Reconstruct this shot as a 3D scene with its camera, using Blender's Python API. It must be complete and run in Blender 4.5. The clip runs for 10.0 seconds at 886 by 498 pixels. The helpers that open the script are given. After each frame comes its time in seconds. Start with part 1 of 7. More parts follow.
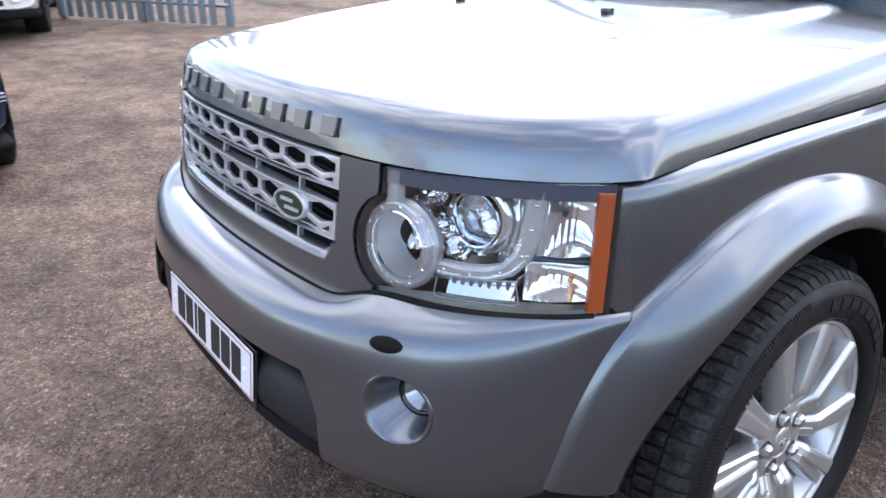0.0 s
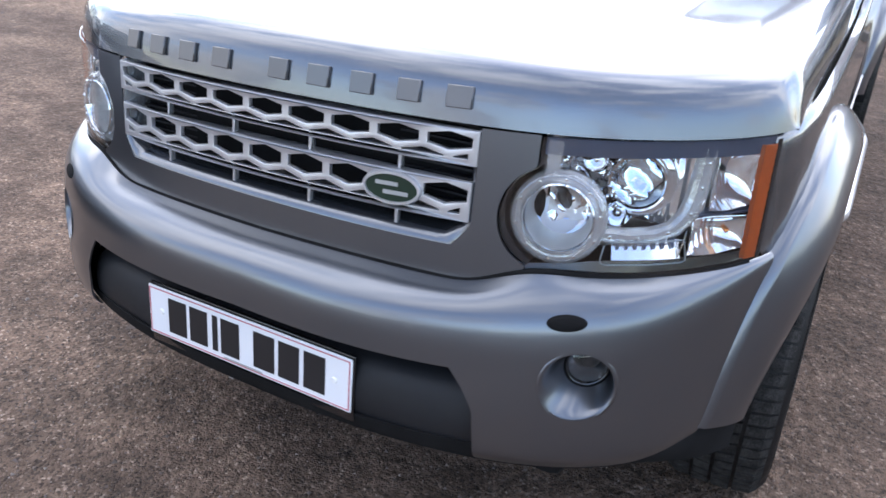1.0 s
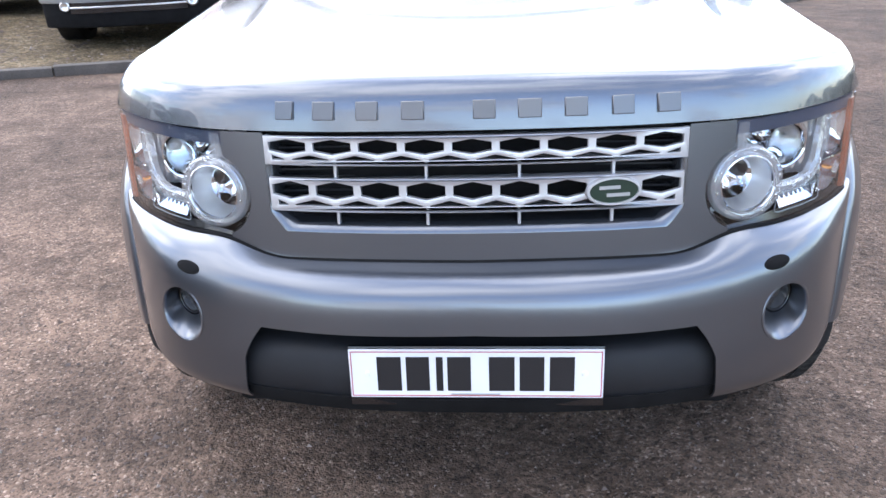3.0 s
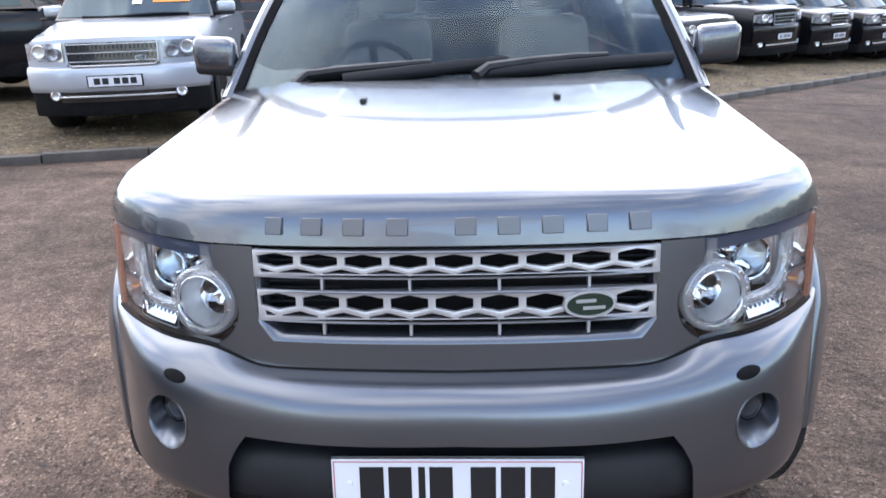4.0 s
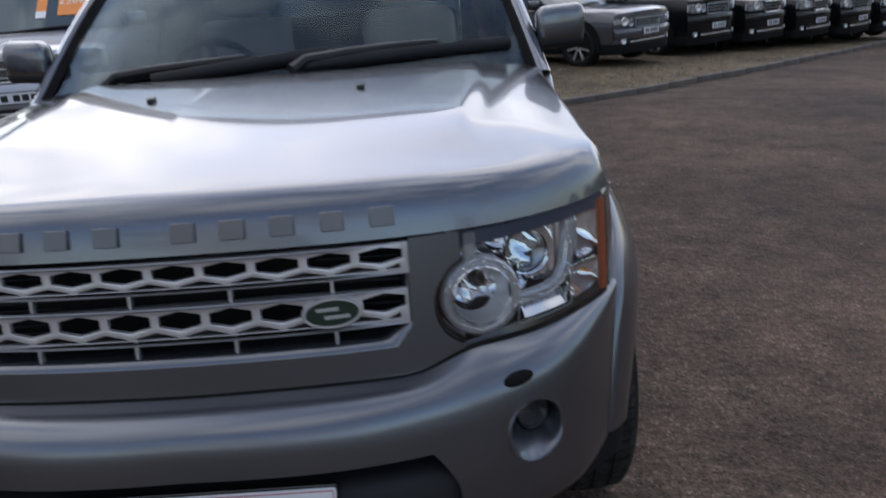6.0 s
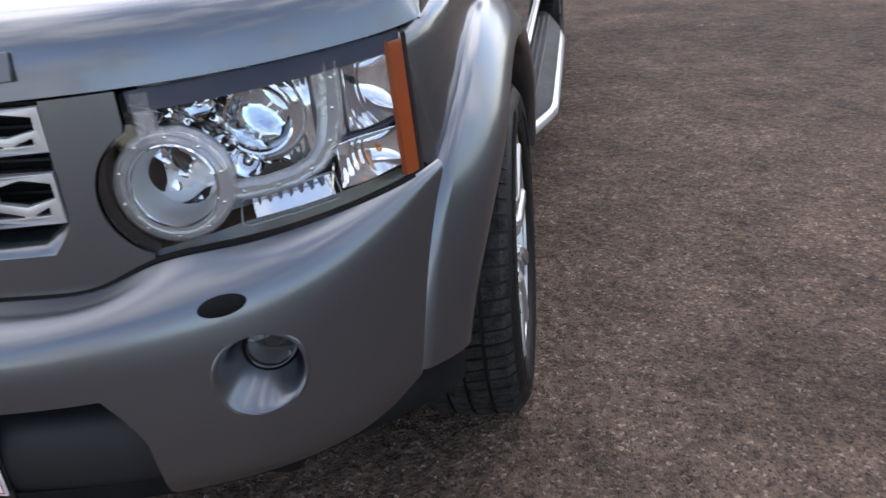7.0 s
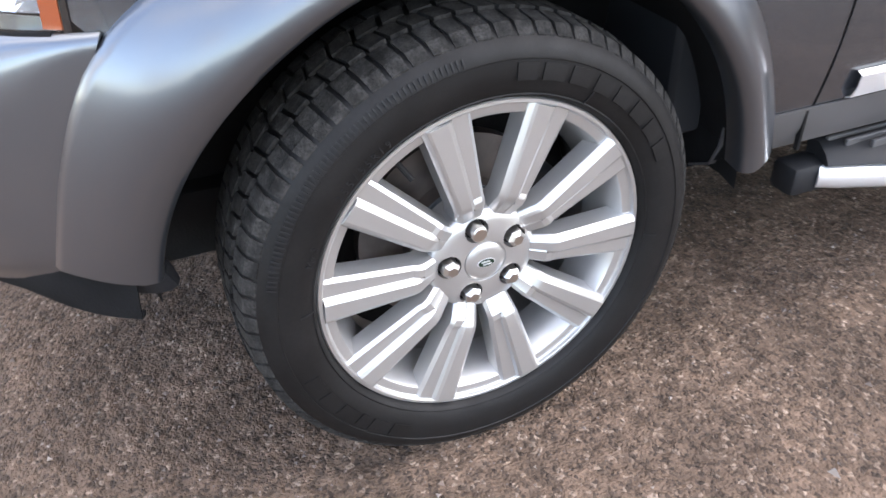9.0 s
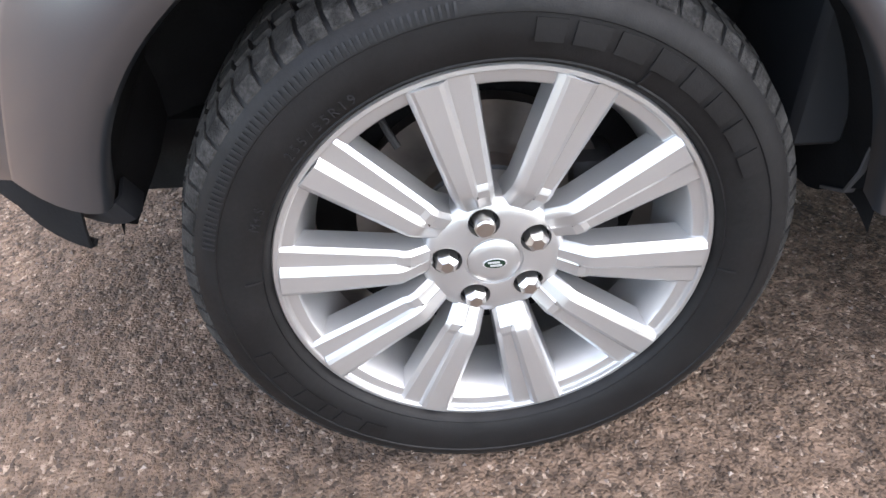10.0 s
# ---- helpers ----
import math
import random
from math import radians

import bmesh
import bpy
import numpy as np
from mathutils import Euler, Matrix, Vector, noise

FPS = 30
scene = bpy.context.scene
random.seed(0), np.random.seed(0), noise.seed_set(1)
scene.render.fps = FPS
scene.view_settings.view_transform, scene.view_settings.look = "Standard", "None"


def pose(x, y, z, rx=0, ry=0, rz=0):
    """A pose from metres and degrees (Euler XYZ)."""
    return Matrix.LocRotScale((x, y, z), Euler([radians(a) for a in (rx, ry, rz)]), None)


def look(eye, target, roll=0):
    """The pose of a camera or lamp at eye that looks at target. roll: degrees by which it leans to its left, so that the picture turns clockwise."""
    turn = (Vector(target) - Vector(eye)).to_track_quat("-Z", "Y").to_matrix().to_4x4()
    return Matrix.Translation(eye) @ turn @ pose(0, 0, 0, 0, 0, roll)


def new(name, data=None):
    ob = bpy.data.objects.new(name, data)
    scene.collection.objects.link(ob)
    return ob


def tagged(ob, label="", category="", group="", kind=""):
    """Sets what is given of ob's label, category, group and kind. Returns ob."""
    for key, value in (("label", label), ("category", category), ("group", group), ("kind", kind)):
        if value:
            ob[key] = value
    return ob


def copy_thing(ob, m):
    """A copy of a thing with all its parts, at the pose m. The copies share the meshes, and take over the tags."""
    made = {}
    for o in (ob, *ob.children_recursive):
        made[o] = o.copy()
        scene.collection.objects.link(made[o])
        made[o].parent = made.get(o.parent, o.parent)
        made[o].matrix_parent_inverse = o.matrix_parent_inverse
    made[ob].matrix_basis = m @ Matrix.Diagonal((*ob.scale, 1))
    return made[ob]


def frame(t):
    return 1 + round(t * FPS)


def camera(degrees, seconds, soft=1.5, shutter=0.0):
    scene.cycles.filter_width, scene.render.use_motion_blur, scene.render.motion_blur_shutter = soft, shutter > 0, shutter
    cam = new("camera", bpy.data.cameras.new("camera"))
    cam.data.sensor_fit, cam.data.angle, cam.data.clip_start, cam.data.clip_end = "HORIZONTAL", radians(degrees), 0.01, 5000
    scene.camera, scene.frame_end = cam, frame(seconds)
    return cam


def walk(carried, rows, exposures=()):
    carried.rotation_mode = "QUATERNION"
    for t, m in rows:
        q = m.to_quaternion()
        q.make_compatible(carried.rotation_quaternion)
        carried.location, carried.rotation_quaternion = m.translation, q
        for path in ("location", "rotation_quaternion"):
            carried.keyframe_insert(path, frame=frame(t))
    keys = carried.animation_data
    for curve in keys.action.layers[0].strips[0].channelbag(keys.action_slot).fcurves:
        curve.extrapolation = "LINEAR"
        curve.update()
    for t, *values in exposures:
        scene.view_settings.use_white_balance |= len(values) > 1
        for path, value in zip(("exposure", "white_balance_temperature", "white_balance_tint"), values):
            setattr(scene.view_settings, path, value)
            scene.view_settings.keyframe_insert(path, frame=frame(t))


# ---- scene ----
cam = camera(60.4, 10.0, soft=1.5, shutter=0.22)

PATH = [
    (0, (1.572, -0.465, 1.348), (0.06, 0.609, 0.599), -0.9),
    (0.5, (1.294, -0.715, 1.376), (0.075, 0.659, 0.584), 0.5),
    (1, (0.939, -0.899, 1.378), (0.065, 0.657, 0.476), 1.6),
    (1.5, (0.649, -1.103, 1.397), (0.037, 0.556, 0.462), 0.5),
    (2, (0.334, -1.199, 1.386), (0.001, 0.542, 0.46), 0.1),
    (2.2, (0.217, -1.204, 1.388), (-0.049, 0.56, 0.482), -1.0),
    (3.3, (0.044, -1.333, 1.457), (-0.079, 0.48, 0.622), -2.3),
    (3.5, (0.044, -1.328, 1.479), (-0.067, 0.493, 0.659), -2.2),
    (4, (0.051, -1.336, 1.51), (-0.043, 0.551, 0.853), -1.7),
    (4.5, (0.052, -1.337, 1.521), (-0.03, 0.588, 0.986), -1.7),
    (5, (0.062, -1.333, 1.526), (-0.005, 0.616, 1.083), -2.0),
    (5.5, (0.162, -1.291, 1.517), (0.128, 0.656, 1.058), -2.6),
    (6, (0.493, -1.171, 1.433), (0.479, 0.72, 0.782), -4.0),
    (6.2, (0.616, -1.103, 1.406), (0.613, 0.743, 0.636), -4.1),
    (7.3, (1.282, -0.512, 1.208), (0.646, 1.094, 0.2), -7.8),
    (7.5, (1.406, -0.417, 1.19), (0.608, 1.096, 0.155), -7.1),
    (8, (1.581, -0.079, 1.118), (0.447, 1.151, 0.023), -6.2),
    (8.5, (1.713, 0.195, 1.094), (0.357, 1.187, 0.011), -2.6),
    (9, (1.778, 0.444, 1.068), (0.249, 1.053, -0.069), -1.8),
    (9.5, (1.694, 0.652, 1.0), (0.112, 0.938, -0.189), 0.3),
    (10, (1.641, 0.758, 0.985), (0.077, 0.84, -0.258), -1.5),
]
EXPOSURES = [(t, e, k, 15) for t, e, k in ((0, -0.45, 6300), (1, -0.6, 6300), (2.2, -0.27, 6250), (3.6, -0.13, 6350), (4.2, -0.82, 6350), (4.8, -1.45, 6350), (5.5, -1.82, 6400), (6.2, -2.0, 6450), (7.3, -0.55, 6750), (8, 0.10, 6900), (9, 0.4, 6950), (10, 0.47, 7000))]
walk(cam, [(t, look(eye, target, roll)) for t, eye, target, roll in PATH], EXPOSURES)

# ---- world, sun, exposure ----
SUN_AZ, SUN_EL = -12.0, 40.0          # degrees from +y towards +x, and up
sun = new("sun", bpy.data.lights.new("sun", "SUN"))
sun.data.energy, sun.data.angle, sun.data.color = 1.2, radians(80), (1.0, 0.95, 0.88)
sd = Vector((math.sin(radians(SUN_AZ)) * math.cos(radians(SUN_EL)), math.cos(radians(SUN_AZ)) * math.cos(radians(SUN_EL)), math.sin(radians(SUN_EL))))
sun.matrix_world = look(tuple(sd * 60), (0, 0, 0))

world = bpy.data.worlds.new("sky")
scene.world = world
world.use_nodes = True
wn, wl = world.node_tree.nodes, world.node_tree.links
wn.clear()
w_out, w_bg = wn.new("ShaderNodeOutputWorld"), wn.new("ShaderNodeBackground")
w_sky = wn.new("ShaderNodeTexSky")
w_sky.sky_type, w_sky.sun_disc = "NISHITA", False
w_sky.sun_elevation, w_sky.sun_rotation = radians(SUN_EL), radians(SUN_AZ)
w_sky.air_density, w_sky.dust_density = 1.0, 0.6
w_co, w_map, w_noise, w_ramp, w_mix = (wn.new("ShaderNodeTexCoord"), wn.new("ShaderNodeMapping"), wn.new("ShaderNodeTexNoise"),
                                       wn.new("ShaderNodeValToRGB"), wn.new("ShaderNodeMixRGB"))
w_map.inputs["Scale"].default_value = (1.0, 1.0, 2.0)
w_map.inputs["Location"].default_value = (0.35, 0.2, 0.1)
w_noise.inputs["Scale"].default_value, w_noise.inputs["Detail"].default_value, w_noise.inputs["Roughness"].default_value = 3.0, 7.0, 0.52
w_ramp.color_ramp.elements[0].position, w_ramp.color_ramp.elements[1].position = 0.475, 0.575
w_ramp.color_ramp.elements[0].color = (0.13, 0.13, 0.13, 1)
# cloud tops and grey bases
w_lump, w_tone = wn.new("ShaderNodeTexNoise"), wn.new("ShaderNodeValToRGB")
w_lump.inputs["Scale"].default_value, w_lump.inputs["Detail"].default_value, w_lump.inputs["Roughness"].default_value, w_lump.inputs["Distortion"].default_value = 4.2, 7.0, 0.55, 0.4
w_tone.color_ramp.elements[0].position, w_tone.color_ramp.elements[1].position = 0.40, 0.60
w_tone.color_ramp.elements[0].color, w_tone.color_ramp.elements[1].color = (14.0, 15.2, 17.4, 1), (28.0, 27.9, 27.6, 1)
wl.new(w_map.outputs["Vector"], w_lump.inputs["Vector"]), wl.new(w_lump.outputs["Fac"], w_tone.inputs["Fac"])
# clouds are brighter towards the sun
w_dot, w_lit, w_sun = wn.new("ShaderNodeVectorMath"), wn.new("ShaderNodeMapRange"), wn.new("ShaderNodeVectorMath")
w_dot.operation, w_sun.operation = "DOT_PRODUCT", "SCALE"
w_dot.inputs[1].default_value = sd
for k, v in zip(("From Min", "From Max", "To Min", "To Max"), (-0.2, 0.95, 0.75, 2.1)):
    w_lit.inputs[k].default_value = v
wl.new(w_co.outputs["Generated"], w_dot.inputs[0]), wl.new(w_dot.outputs["Value"], w_lit.inputs["Value"])
wl.new(w_tone.outputs["Color"], w_sun.inputs[0]), wl.new(w_lit.outputs["Result"], w_sun.inputs["Scale"])
wl.new(w_sun.outputs[0], w_mix.inputs["Color2"])
wl.new(w_co.outputs["Generated"], w_map.inputs["Vector"])
wl.new(w_map.outputs["Vector"], w_noise.inputs["Vector"])
w_sep, w_add = wn.new("ShaderNodeSeparateXYZ"), wn.new("ShaderNodeMath")
w_high = wn.new("ShaderNodeMath")
w_add.operation, w_add.inputs[1].default_value = "MULTIPLY_ADD", 0.03
w_high.operation, w_high.inputs[1].default_value = "MULTIPLY_ADD", 0.03
wl.new(w_co.outputs["Generated"], w_sep.inputs["Vector"])
wl.new(w_sep.outputs["Y"], w_add.inputs[0]), wl.new(w_noise.outputs["Fac"], w_add.inputs[2])
wl.new(w_sep.outputs["Z"], w_high.inputs[0]), wl.new(w_add.outputs[0], w_high.inputs[2])
w_side = wn.new("ShaderNodeMath")
w_side.operation, w_side.inputs[1].default_value = "MULTIPLY_ADD", -0.045
wl.new(w_sep.outputs["X"], w_side.inputs[0]), wl.new(w_high.outputs[0], w_side.inputs[2])
wl.new(w_side.outputs[0], w_ramp.inputs["Fac"])
wl.new(w_ramp.outputs["Color"], w_mix.inputs["Fac"])
w_gain = wn.new("ShaderNodeVectorMath")
w_gain.operation, w_gain.inputs["Scale"].default_value = "SCALE", 5.6
wl.new(w_sky.outputs["Color"], w_gain.inputs[0])
wl.new(w_gain.outputs[0], w_mix.inputs["Color1"])
wl.new(w_mix.outputs["Color"], w_bg.inputs["Color"])
w_bg.inputs["Strength"].default_value = 0.15
wl.new(w_bg.outputs["Background"], w_out.inputs["Surface"])


# ---- materials ----
def material(name, color, rough=0.5, metal=0.0, coat=0.0, var=0.0, var_scale=8.0, fine=0.0, fine_scale=200.0, bump=0.0, bump_scale=300.0,
             emit=None, spec=0.5, rough_var=0.0, coat_rough=0.03):
    """A principled surface whose colour varies at two scales, with fine relief."""
    m = bpy.data.materials.new(name)
    m.use_nodes = True
    n, l = m.node_tree.nodes, m.node_tree.links
    b = n["Principled BSDF"]
    b.inputs["Base Color"].default_value = (*color, 1)
    b.inputs["Roughness"].default_value, b.inputs["Metallic"].default_value = rough, metal
    b.inputs["Coat Weight"].default_value, b.inputs["Coat Roughness"].default_value = coat, coat_rough
    b.inputs["Specular IOR Level"].default_value = spec
    co = n.new("ShaderNodeTexCoord").outputs["Object"]

    def noisy(scale, detail=4.0):
        t = n.new("ShaderNodeTexNoise")
        t.inputs["Scale"].default_value, t.inputs["Detail"].default_value = scale, detail
        l.new(co, t.inputs["Vector"])
        return t.outputs["Fac"]

    def scaled(sock, low, high):
        r = n.new("ShaderNodeMapRange")
        r.inputs["From Min"].default_value, r.inputs["From Max"].default_value = 0.3, 0.7
        r.inputs["To Min"].default_value, r.inputs["To Max"].default_value = low, high
        l.new(sock, r.inputs["Value"])
        return r.outputs["Result"]

    value = None
    for amount, scale in ((var, var_scale), (fine, fine_scale)):
        if amount:
            s = scaled(noisy(scale), 1 - amount, 1 + amount)
            if value is None:
                value = s
            else:
                mul = n.new("ShaderNodeMath")
                mul.operation = "MULTIPLY"
                l.new(value, mul.inputs[0]), l.new(s, mul.inputs[1])
                value = mul.outputs[0]
    if value is not None:
        mx = n.new("ShaderNodeVectorMath")
        mx.operation = "SCALE"
        mx.inputs[0].default_value = color
        l.new(value, mx.inputs["Scale"])
        l.new(mx.outputs[0], b.inputs["Base Color"])
    if rough_var:
        l.new(scaled(noisy(var_scale * 1.7), rough - rough_var, rough + rough_var), b.inputs["Roughness"])
    if bump:
        bn = n.new("ShaderNodeBump")
        bn.inputs["Strength"].default_value, bn.inputs["Distance"].default_value = bump, 0.002
        l.new(noisy(bump_scale, 3.0), bn.inputs["Height"])
        l.new(bn.outputs["Normal"], b.inputs["Normal"])
    if emit:
        b.inputs["Emission Color"].default_value, b.inputs["Emission Strength"].default_value = (*emit[:3], 1), emit[3]
    return m


def clear_glass(name, tint=(0.9, 0.93, 0.92), rough=0.0, f0=0.04, body=None, body_share=0.0, sheen=(1, 1, 1)):
    """A thin pane: tinted see-through, with mirror gloss that grows towards grazing; body: a share of clouded plastic in it."""
    m = bpy.data.materials.new(name)
    m.use_nodes = True
    n, l = m.node_tree.nodes, m.node_tree.links
    n.clear()
    out, mix, tr, gl, lw = (n.new("ShaderNodeOutputMaterial"), n.new("ShaderNodeMixShader"), n.new("ShaderNodeBsdfTransparent"),
                            n.new("ShaderNodeBsdfGlossy"), n.new("ShaderNodeLayerWeight"))
    tr.inputs["Color"].default_value = (*tint, 1)
    gl.inputs["Roughness"].default_value, gl.inputs["Color"].default_value = rough, (*sheen, 1)
    lw.inputs["Blend"].default_value = 0.5
    pw, ma = n.new("ShaderNodeMath"), n.new("ShaderNodeMath")
    pw.operation, ma.operation = "POWER", "MULTIPLY_ADD"
    pw.inputs[1].default_value, ma.inputs[1].default_value, ma.inputs[2].default_value = 5.0, 1 - f0, f0
    l.new(lw.outputs["Facing"], pw.inputs[0]), l.new(pw.outputs[0], ma.inputs[0])
    l.new(ma.outputs[0], mix.inputs[0]), l.new(tr.outputs[0], mix.inputs[1]), l.new(gl.outputs[0], mix.inputs[2])
    last = mix
    if body:
        last, pb = n.new("ShaderNodeMixShader"), n.new("ShaderNodeBsdfPrincipled")
        pb.inputs["Base Color"].default_value, pb.inputs["Roughness"].default_value = (*body, 1), 0.2
        no, bn, co = n.new("ShaderNodeTexNoise"), n.new("ShaderNodeBump"), n.new("ShaderNodeTexCoord")
        no.inputs["Scale"].default_value, bn.inputs["Strength"].default_value, bn.inputs["Distance"].default_value = 160, 0.12, 0.003
        l.new(co.outputs["Object"], no.inputs["Vector"]), l.new(no.outputs["Fac"], bn.inputs["Height"])
        l.new(bn.outputs["Normal"], pb.inputs["Normal"]), l.new(bn.outputs["Normal"], gl.inputs["Normal"])
        last.inputs[0].default_value = body_share
        l.new(mix.outputs[0], last.inputs[1]), l.new(pb.outputs[0], last.inputs[2])
    l.new(last.outputs[0], out.inputs["Surface"])
    return m


def solid_glass(name, tint, rough=0.05):
    m = bpy.data.materials.new(name)
    m.use_nodes = True
    b = m.node_tree.nodes["Principled BSDF"]
    b.inputs["Base Color"].default_value = (*tint, 1)
    b.inputs["Transmission Weight"].default_value, b.inputs["Roughness"].default_value = 1.0, rough
    return m


def leaf_material(name, color):
    """Thin leaves: each its own shade, with light coming through."""
    m = material(name, color, 0.6, spec=0.3)
    n, l = m.node_tree.nodes, m.node_tree.links
    geo, ramp, mix, tr = n.new("ShaderNodeNewGeometry"), n.new("ShaderNodeValToRGB"), n.new("ShaderNodeMixShader"), n.new("ShaderNodeBsdfTranslucent")
    e = ramp.color_ramp.elements
    e[0].color, e[1].color = (color[0] * .55, color[1] * .6, color[2] * .6, 1), (color[0] * 1.5, color[1] * 1.25, color[2] * 1.2, 1)
    l.new(geo.outputs["Random Per Island"], ramp.inputs["Fac"])
    l.new(ramp.outputs["Color"], n["Principled BSDF"].inputs["Base Color"]), l.new(ramp.outputs["Color"], tr.inputs["Color"])
    mix.inputs[0].default_value = 0.45
    l.new(n["Principled BSDF"].outputs[0], mix.inputs[1]), l.new(tr.outputs[0], mix.inputs[2])
    l.new(mix.outputs[0], n["Material Output"].inputs["Surface"])
    return m


PAINT = material("silver paint", (0.125, 0.138, 0.160), 0.27, 0.9, 1.0, coat_rough=0.035, fine=0.05, fine_scale=1800, var=0.02, var_scale=3)
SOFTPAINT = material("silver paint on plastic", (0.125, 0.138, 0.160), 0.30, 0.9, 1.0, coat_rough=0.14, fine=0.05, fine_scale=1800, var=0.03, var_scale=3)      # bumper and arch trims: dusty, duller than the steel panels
PAINT.node_tree.nodes["Principled BSDF"].inputs["Coat IOR"].default_value = 1.5
PAINT_FAR = material("pale silver paint", (0.47, 0.50, 0.55), 0.36, 0.5, 1.0, var=0.03, var_scale=3)
BLACKPAINT = material("black paint", (0.007, 0.007, 0.009), 0.2, 0.0, 0.45, var=0.2, var_scale=3, spec=0.15)
NAVYPAINT = material("dark blue paint", (0.015, 0.025, 0.055), 0.25, 0.2, 1.0, var=0.1)
GREYPAINT = material("grey paint", (0.085, 0.087, 0.10), 0.3, 0.6, 1.0, var=0.05, var_scale=3)
WHITEPAINT = material("white paint", (0.78, 0.77, 0.72), 0.35, 0.0, 1.0, var=0.03, var_scale=3)
BLUEPAINT = material("pale blue paint", (0.42, 0.5, 0.56), 0.35, 0.3, 1.0, var=0.03, var_scale=3)
GRILLE = material("bright silver plastic", (0.52, 0.525, 0.545), 0.33, 0.65, 0.3, var=0.03, var_scale=20)
LETTER = material("dark satin metal", (0.125, 0.125, 0.13), 0.35, 0.8, 0.5, var=0.05)
PLASTIC = material("black plastic", (0.011, 0.0118, 0.014), 0.55, 0.0, spec=0.32, bump=0.25, bump_scale=900, var=0.15, var_scale=6, rough_var=0.06)
GLOSSBLACK = material("gloss black", (0.008, 0.008, 0.009), 0.22, 0.0, 0.6, var=0.2)
# liner felt; also the black of the grille's void and the bumper's slot
LINER = material("felt liner and void black", (0.008, 0.008, 0.0085), 0.9, spec=0.15, var=0.3, var_scale=15, bump=0.4, bump_scale=200)
SILLGREY = material("grey sill plastic", (0.075, 0.073, 0.075), 0.5, 0.1, var=0.1, var_scale=6)
CHROME = material("chrome", (0.82, 0.83, 0.85), 0.06, 1.0, var=0.02)
SATIN = material("satin silver reflector", (0.80, 0.81, 0.82), 0.3, 1.0, var=0.04, var_scale=30)
LAMPCONE = material("brushed lamp cone", (0.74, 0.74, 0.74), 0.45, 0.75, var=0.05, var_scale=40)
ALLOY = material("alloy wheel lacquer", (0.50, 0.497, 0.493), 0.34, 0.75, 0.7, var=0.03, var_scale=12, fine=0.04, fine_scale=1500)
ALLOYCUT = material("bright step edge", (0.78, 0.78, 0.79), 0.28, 0.6, 0.5, var=0.03)
GUIDEBACK = material("white lamp backing", (0.40, 0.41, 0.43), 0.22, 0.55, 0.4, var=0.05, var_scale=60)
FACET = material("bright lamp reflector", (0.93, 0.94, 0.96), 0.10, 0.85, 0.5, var=0.04, var_scale=60)
LAMPTOP = material("blue-black lamp bezel", (0.06, 0.075, 0.115), 0.30, 0.3, 0.2, var=0.05)
DARKBOWL = material("smoked lamp bowl", (0.42, 0.42, 0.43), 0.14, 0.9, var=0.05)
NUT = material("nut cap steel", (0.60, 0.58, 0.56), 0.28, 1.0, var=0.05, var_scale=60)
RUBBER = material("tyre rubber", (0.0078, 0.0074, 0.0075), 0.55, 0.0, spec=0.22, var=0.25, var_scale=14, fine=0.2, fine_scale=180, bump=0.15, bump_scale=500, rough_var=0.08)
TREAD = material("worn tread rubber", (0.022, 0.021, 0.020), 0.85, 0.0, spec=0.25, var=0.75, var_scale=45, fine=0.5, fine_scale=260, bump=0.8, bump_scale=350)
TYREMARK = material("raised tyre print", (0.010, 0.010, 0.011), 0.5, spec=0.3, var=0.1)
ROTOR = material("brake disc", (0.19, 0.165, 0.15), 0.42, 0.9, var=0.2, var_scale=25)
CALIPER = material("brake casting", (0.035, 0.035, 0.037), 0.6, 0.4, var=0.3, var_scale=25)
GLASS = clear_glass("windscreen glass", (0.72, 0.75, 0.76), f0=0.022, sheen=(0.52, 0.64, 0.74))
LENSGLASS = clear_glass("lamp cover glass", (0.97, 0.98, 0.985), f0=0.03)
LIGHTGUIDE = clear_glass("clear ribbed plastic", (0.97, 0.975, 0.98), 0.04, 0.10, (0.95, 0.955, 0.96), 0.10)
LENSBALL = solid_glass("projector glass", (0.9, 0.96, 1.0), 0.02)
AMBER = material("amber plastic", (0.30, 0.050, 0.003), 0.3, 0.0, 0.6, var=0.12, var_scale=25, bump=0.3, bump_scale=400)
BULB = material("warm bulb chrome", (0.75, 0.33, 0.12), 0.12, 0.9)
PLATEWHITE = material("white plate", (0.74, 0.75, 0.78), 0.35, 0.0, 0.4, var=0.02)
PLATERED = material("thin red line", (0.45, 0.08, 0.10), 0.5)
INK = material("black ink", (0.012, 0.012, 0.014), 0.4, var=0.1)
PALEINK = material("pale print", (0.34, 0.34, 0.33), 0.5, var=0.1)
GREEN = material("green enamel", (0.004, 0.022, 0.012), 0.3, 0.0, 0.2, var=0.1)
SEAT = material("pale leather", (0.24, 0.23, 0.215), 0.55, var=0.08, var_scale=6)
CABIN = material("dark cabin trim", (0.013, 0.014, 0.017), 0.7, var=0.15, var_scale=6)
ORANGE = material("orange card", (0.75, 0.25, 0.05), 0.6, var=0.05)
PAPER = material("white paper", (0.75, 0.75, 0.74), 0.6, var=0.03)
KERB = material("weathered concrete", (0.085, 0.074, 0.064), 0.85, var=0.25, var_scale=4, fine=0.25, fine_scale=90, bump=0.5, bump_scale=120)
UPVC = material("white window frame", (0.75, 0.75, 0.74), 0.4, var=0.04)
FASCIA = material("white fascia board", (0.68, 0.66, 0.62), 0.5, var=0.08, var_scale=3)
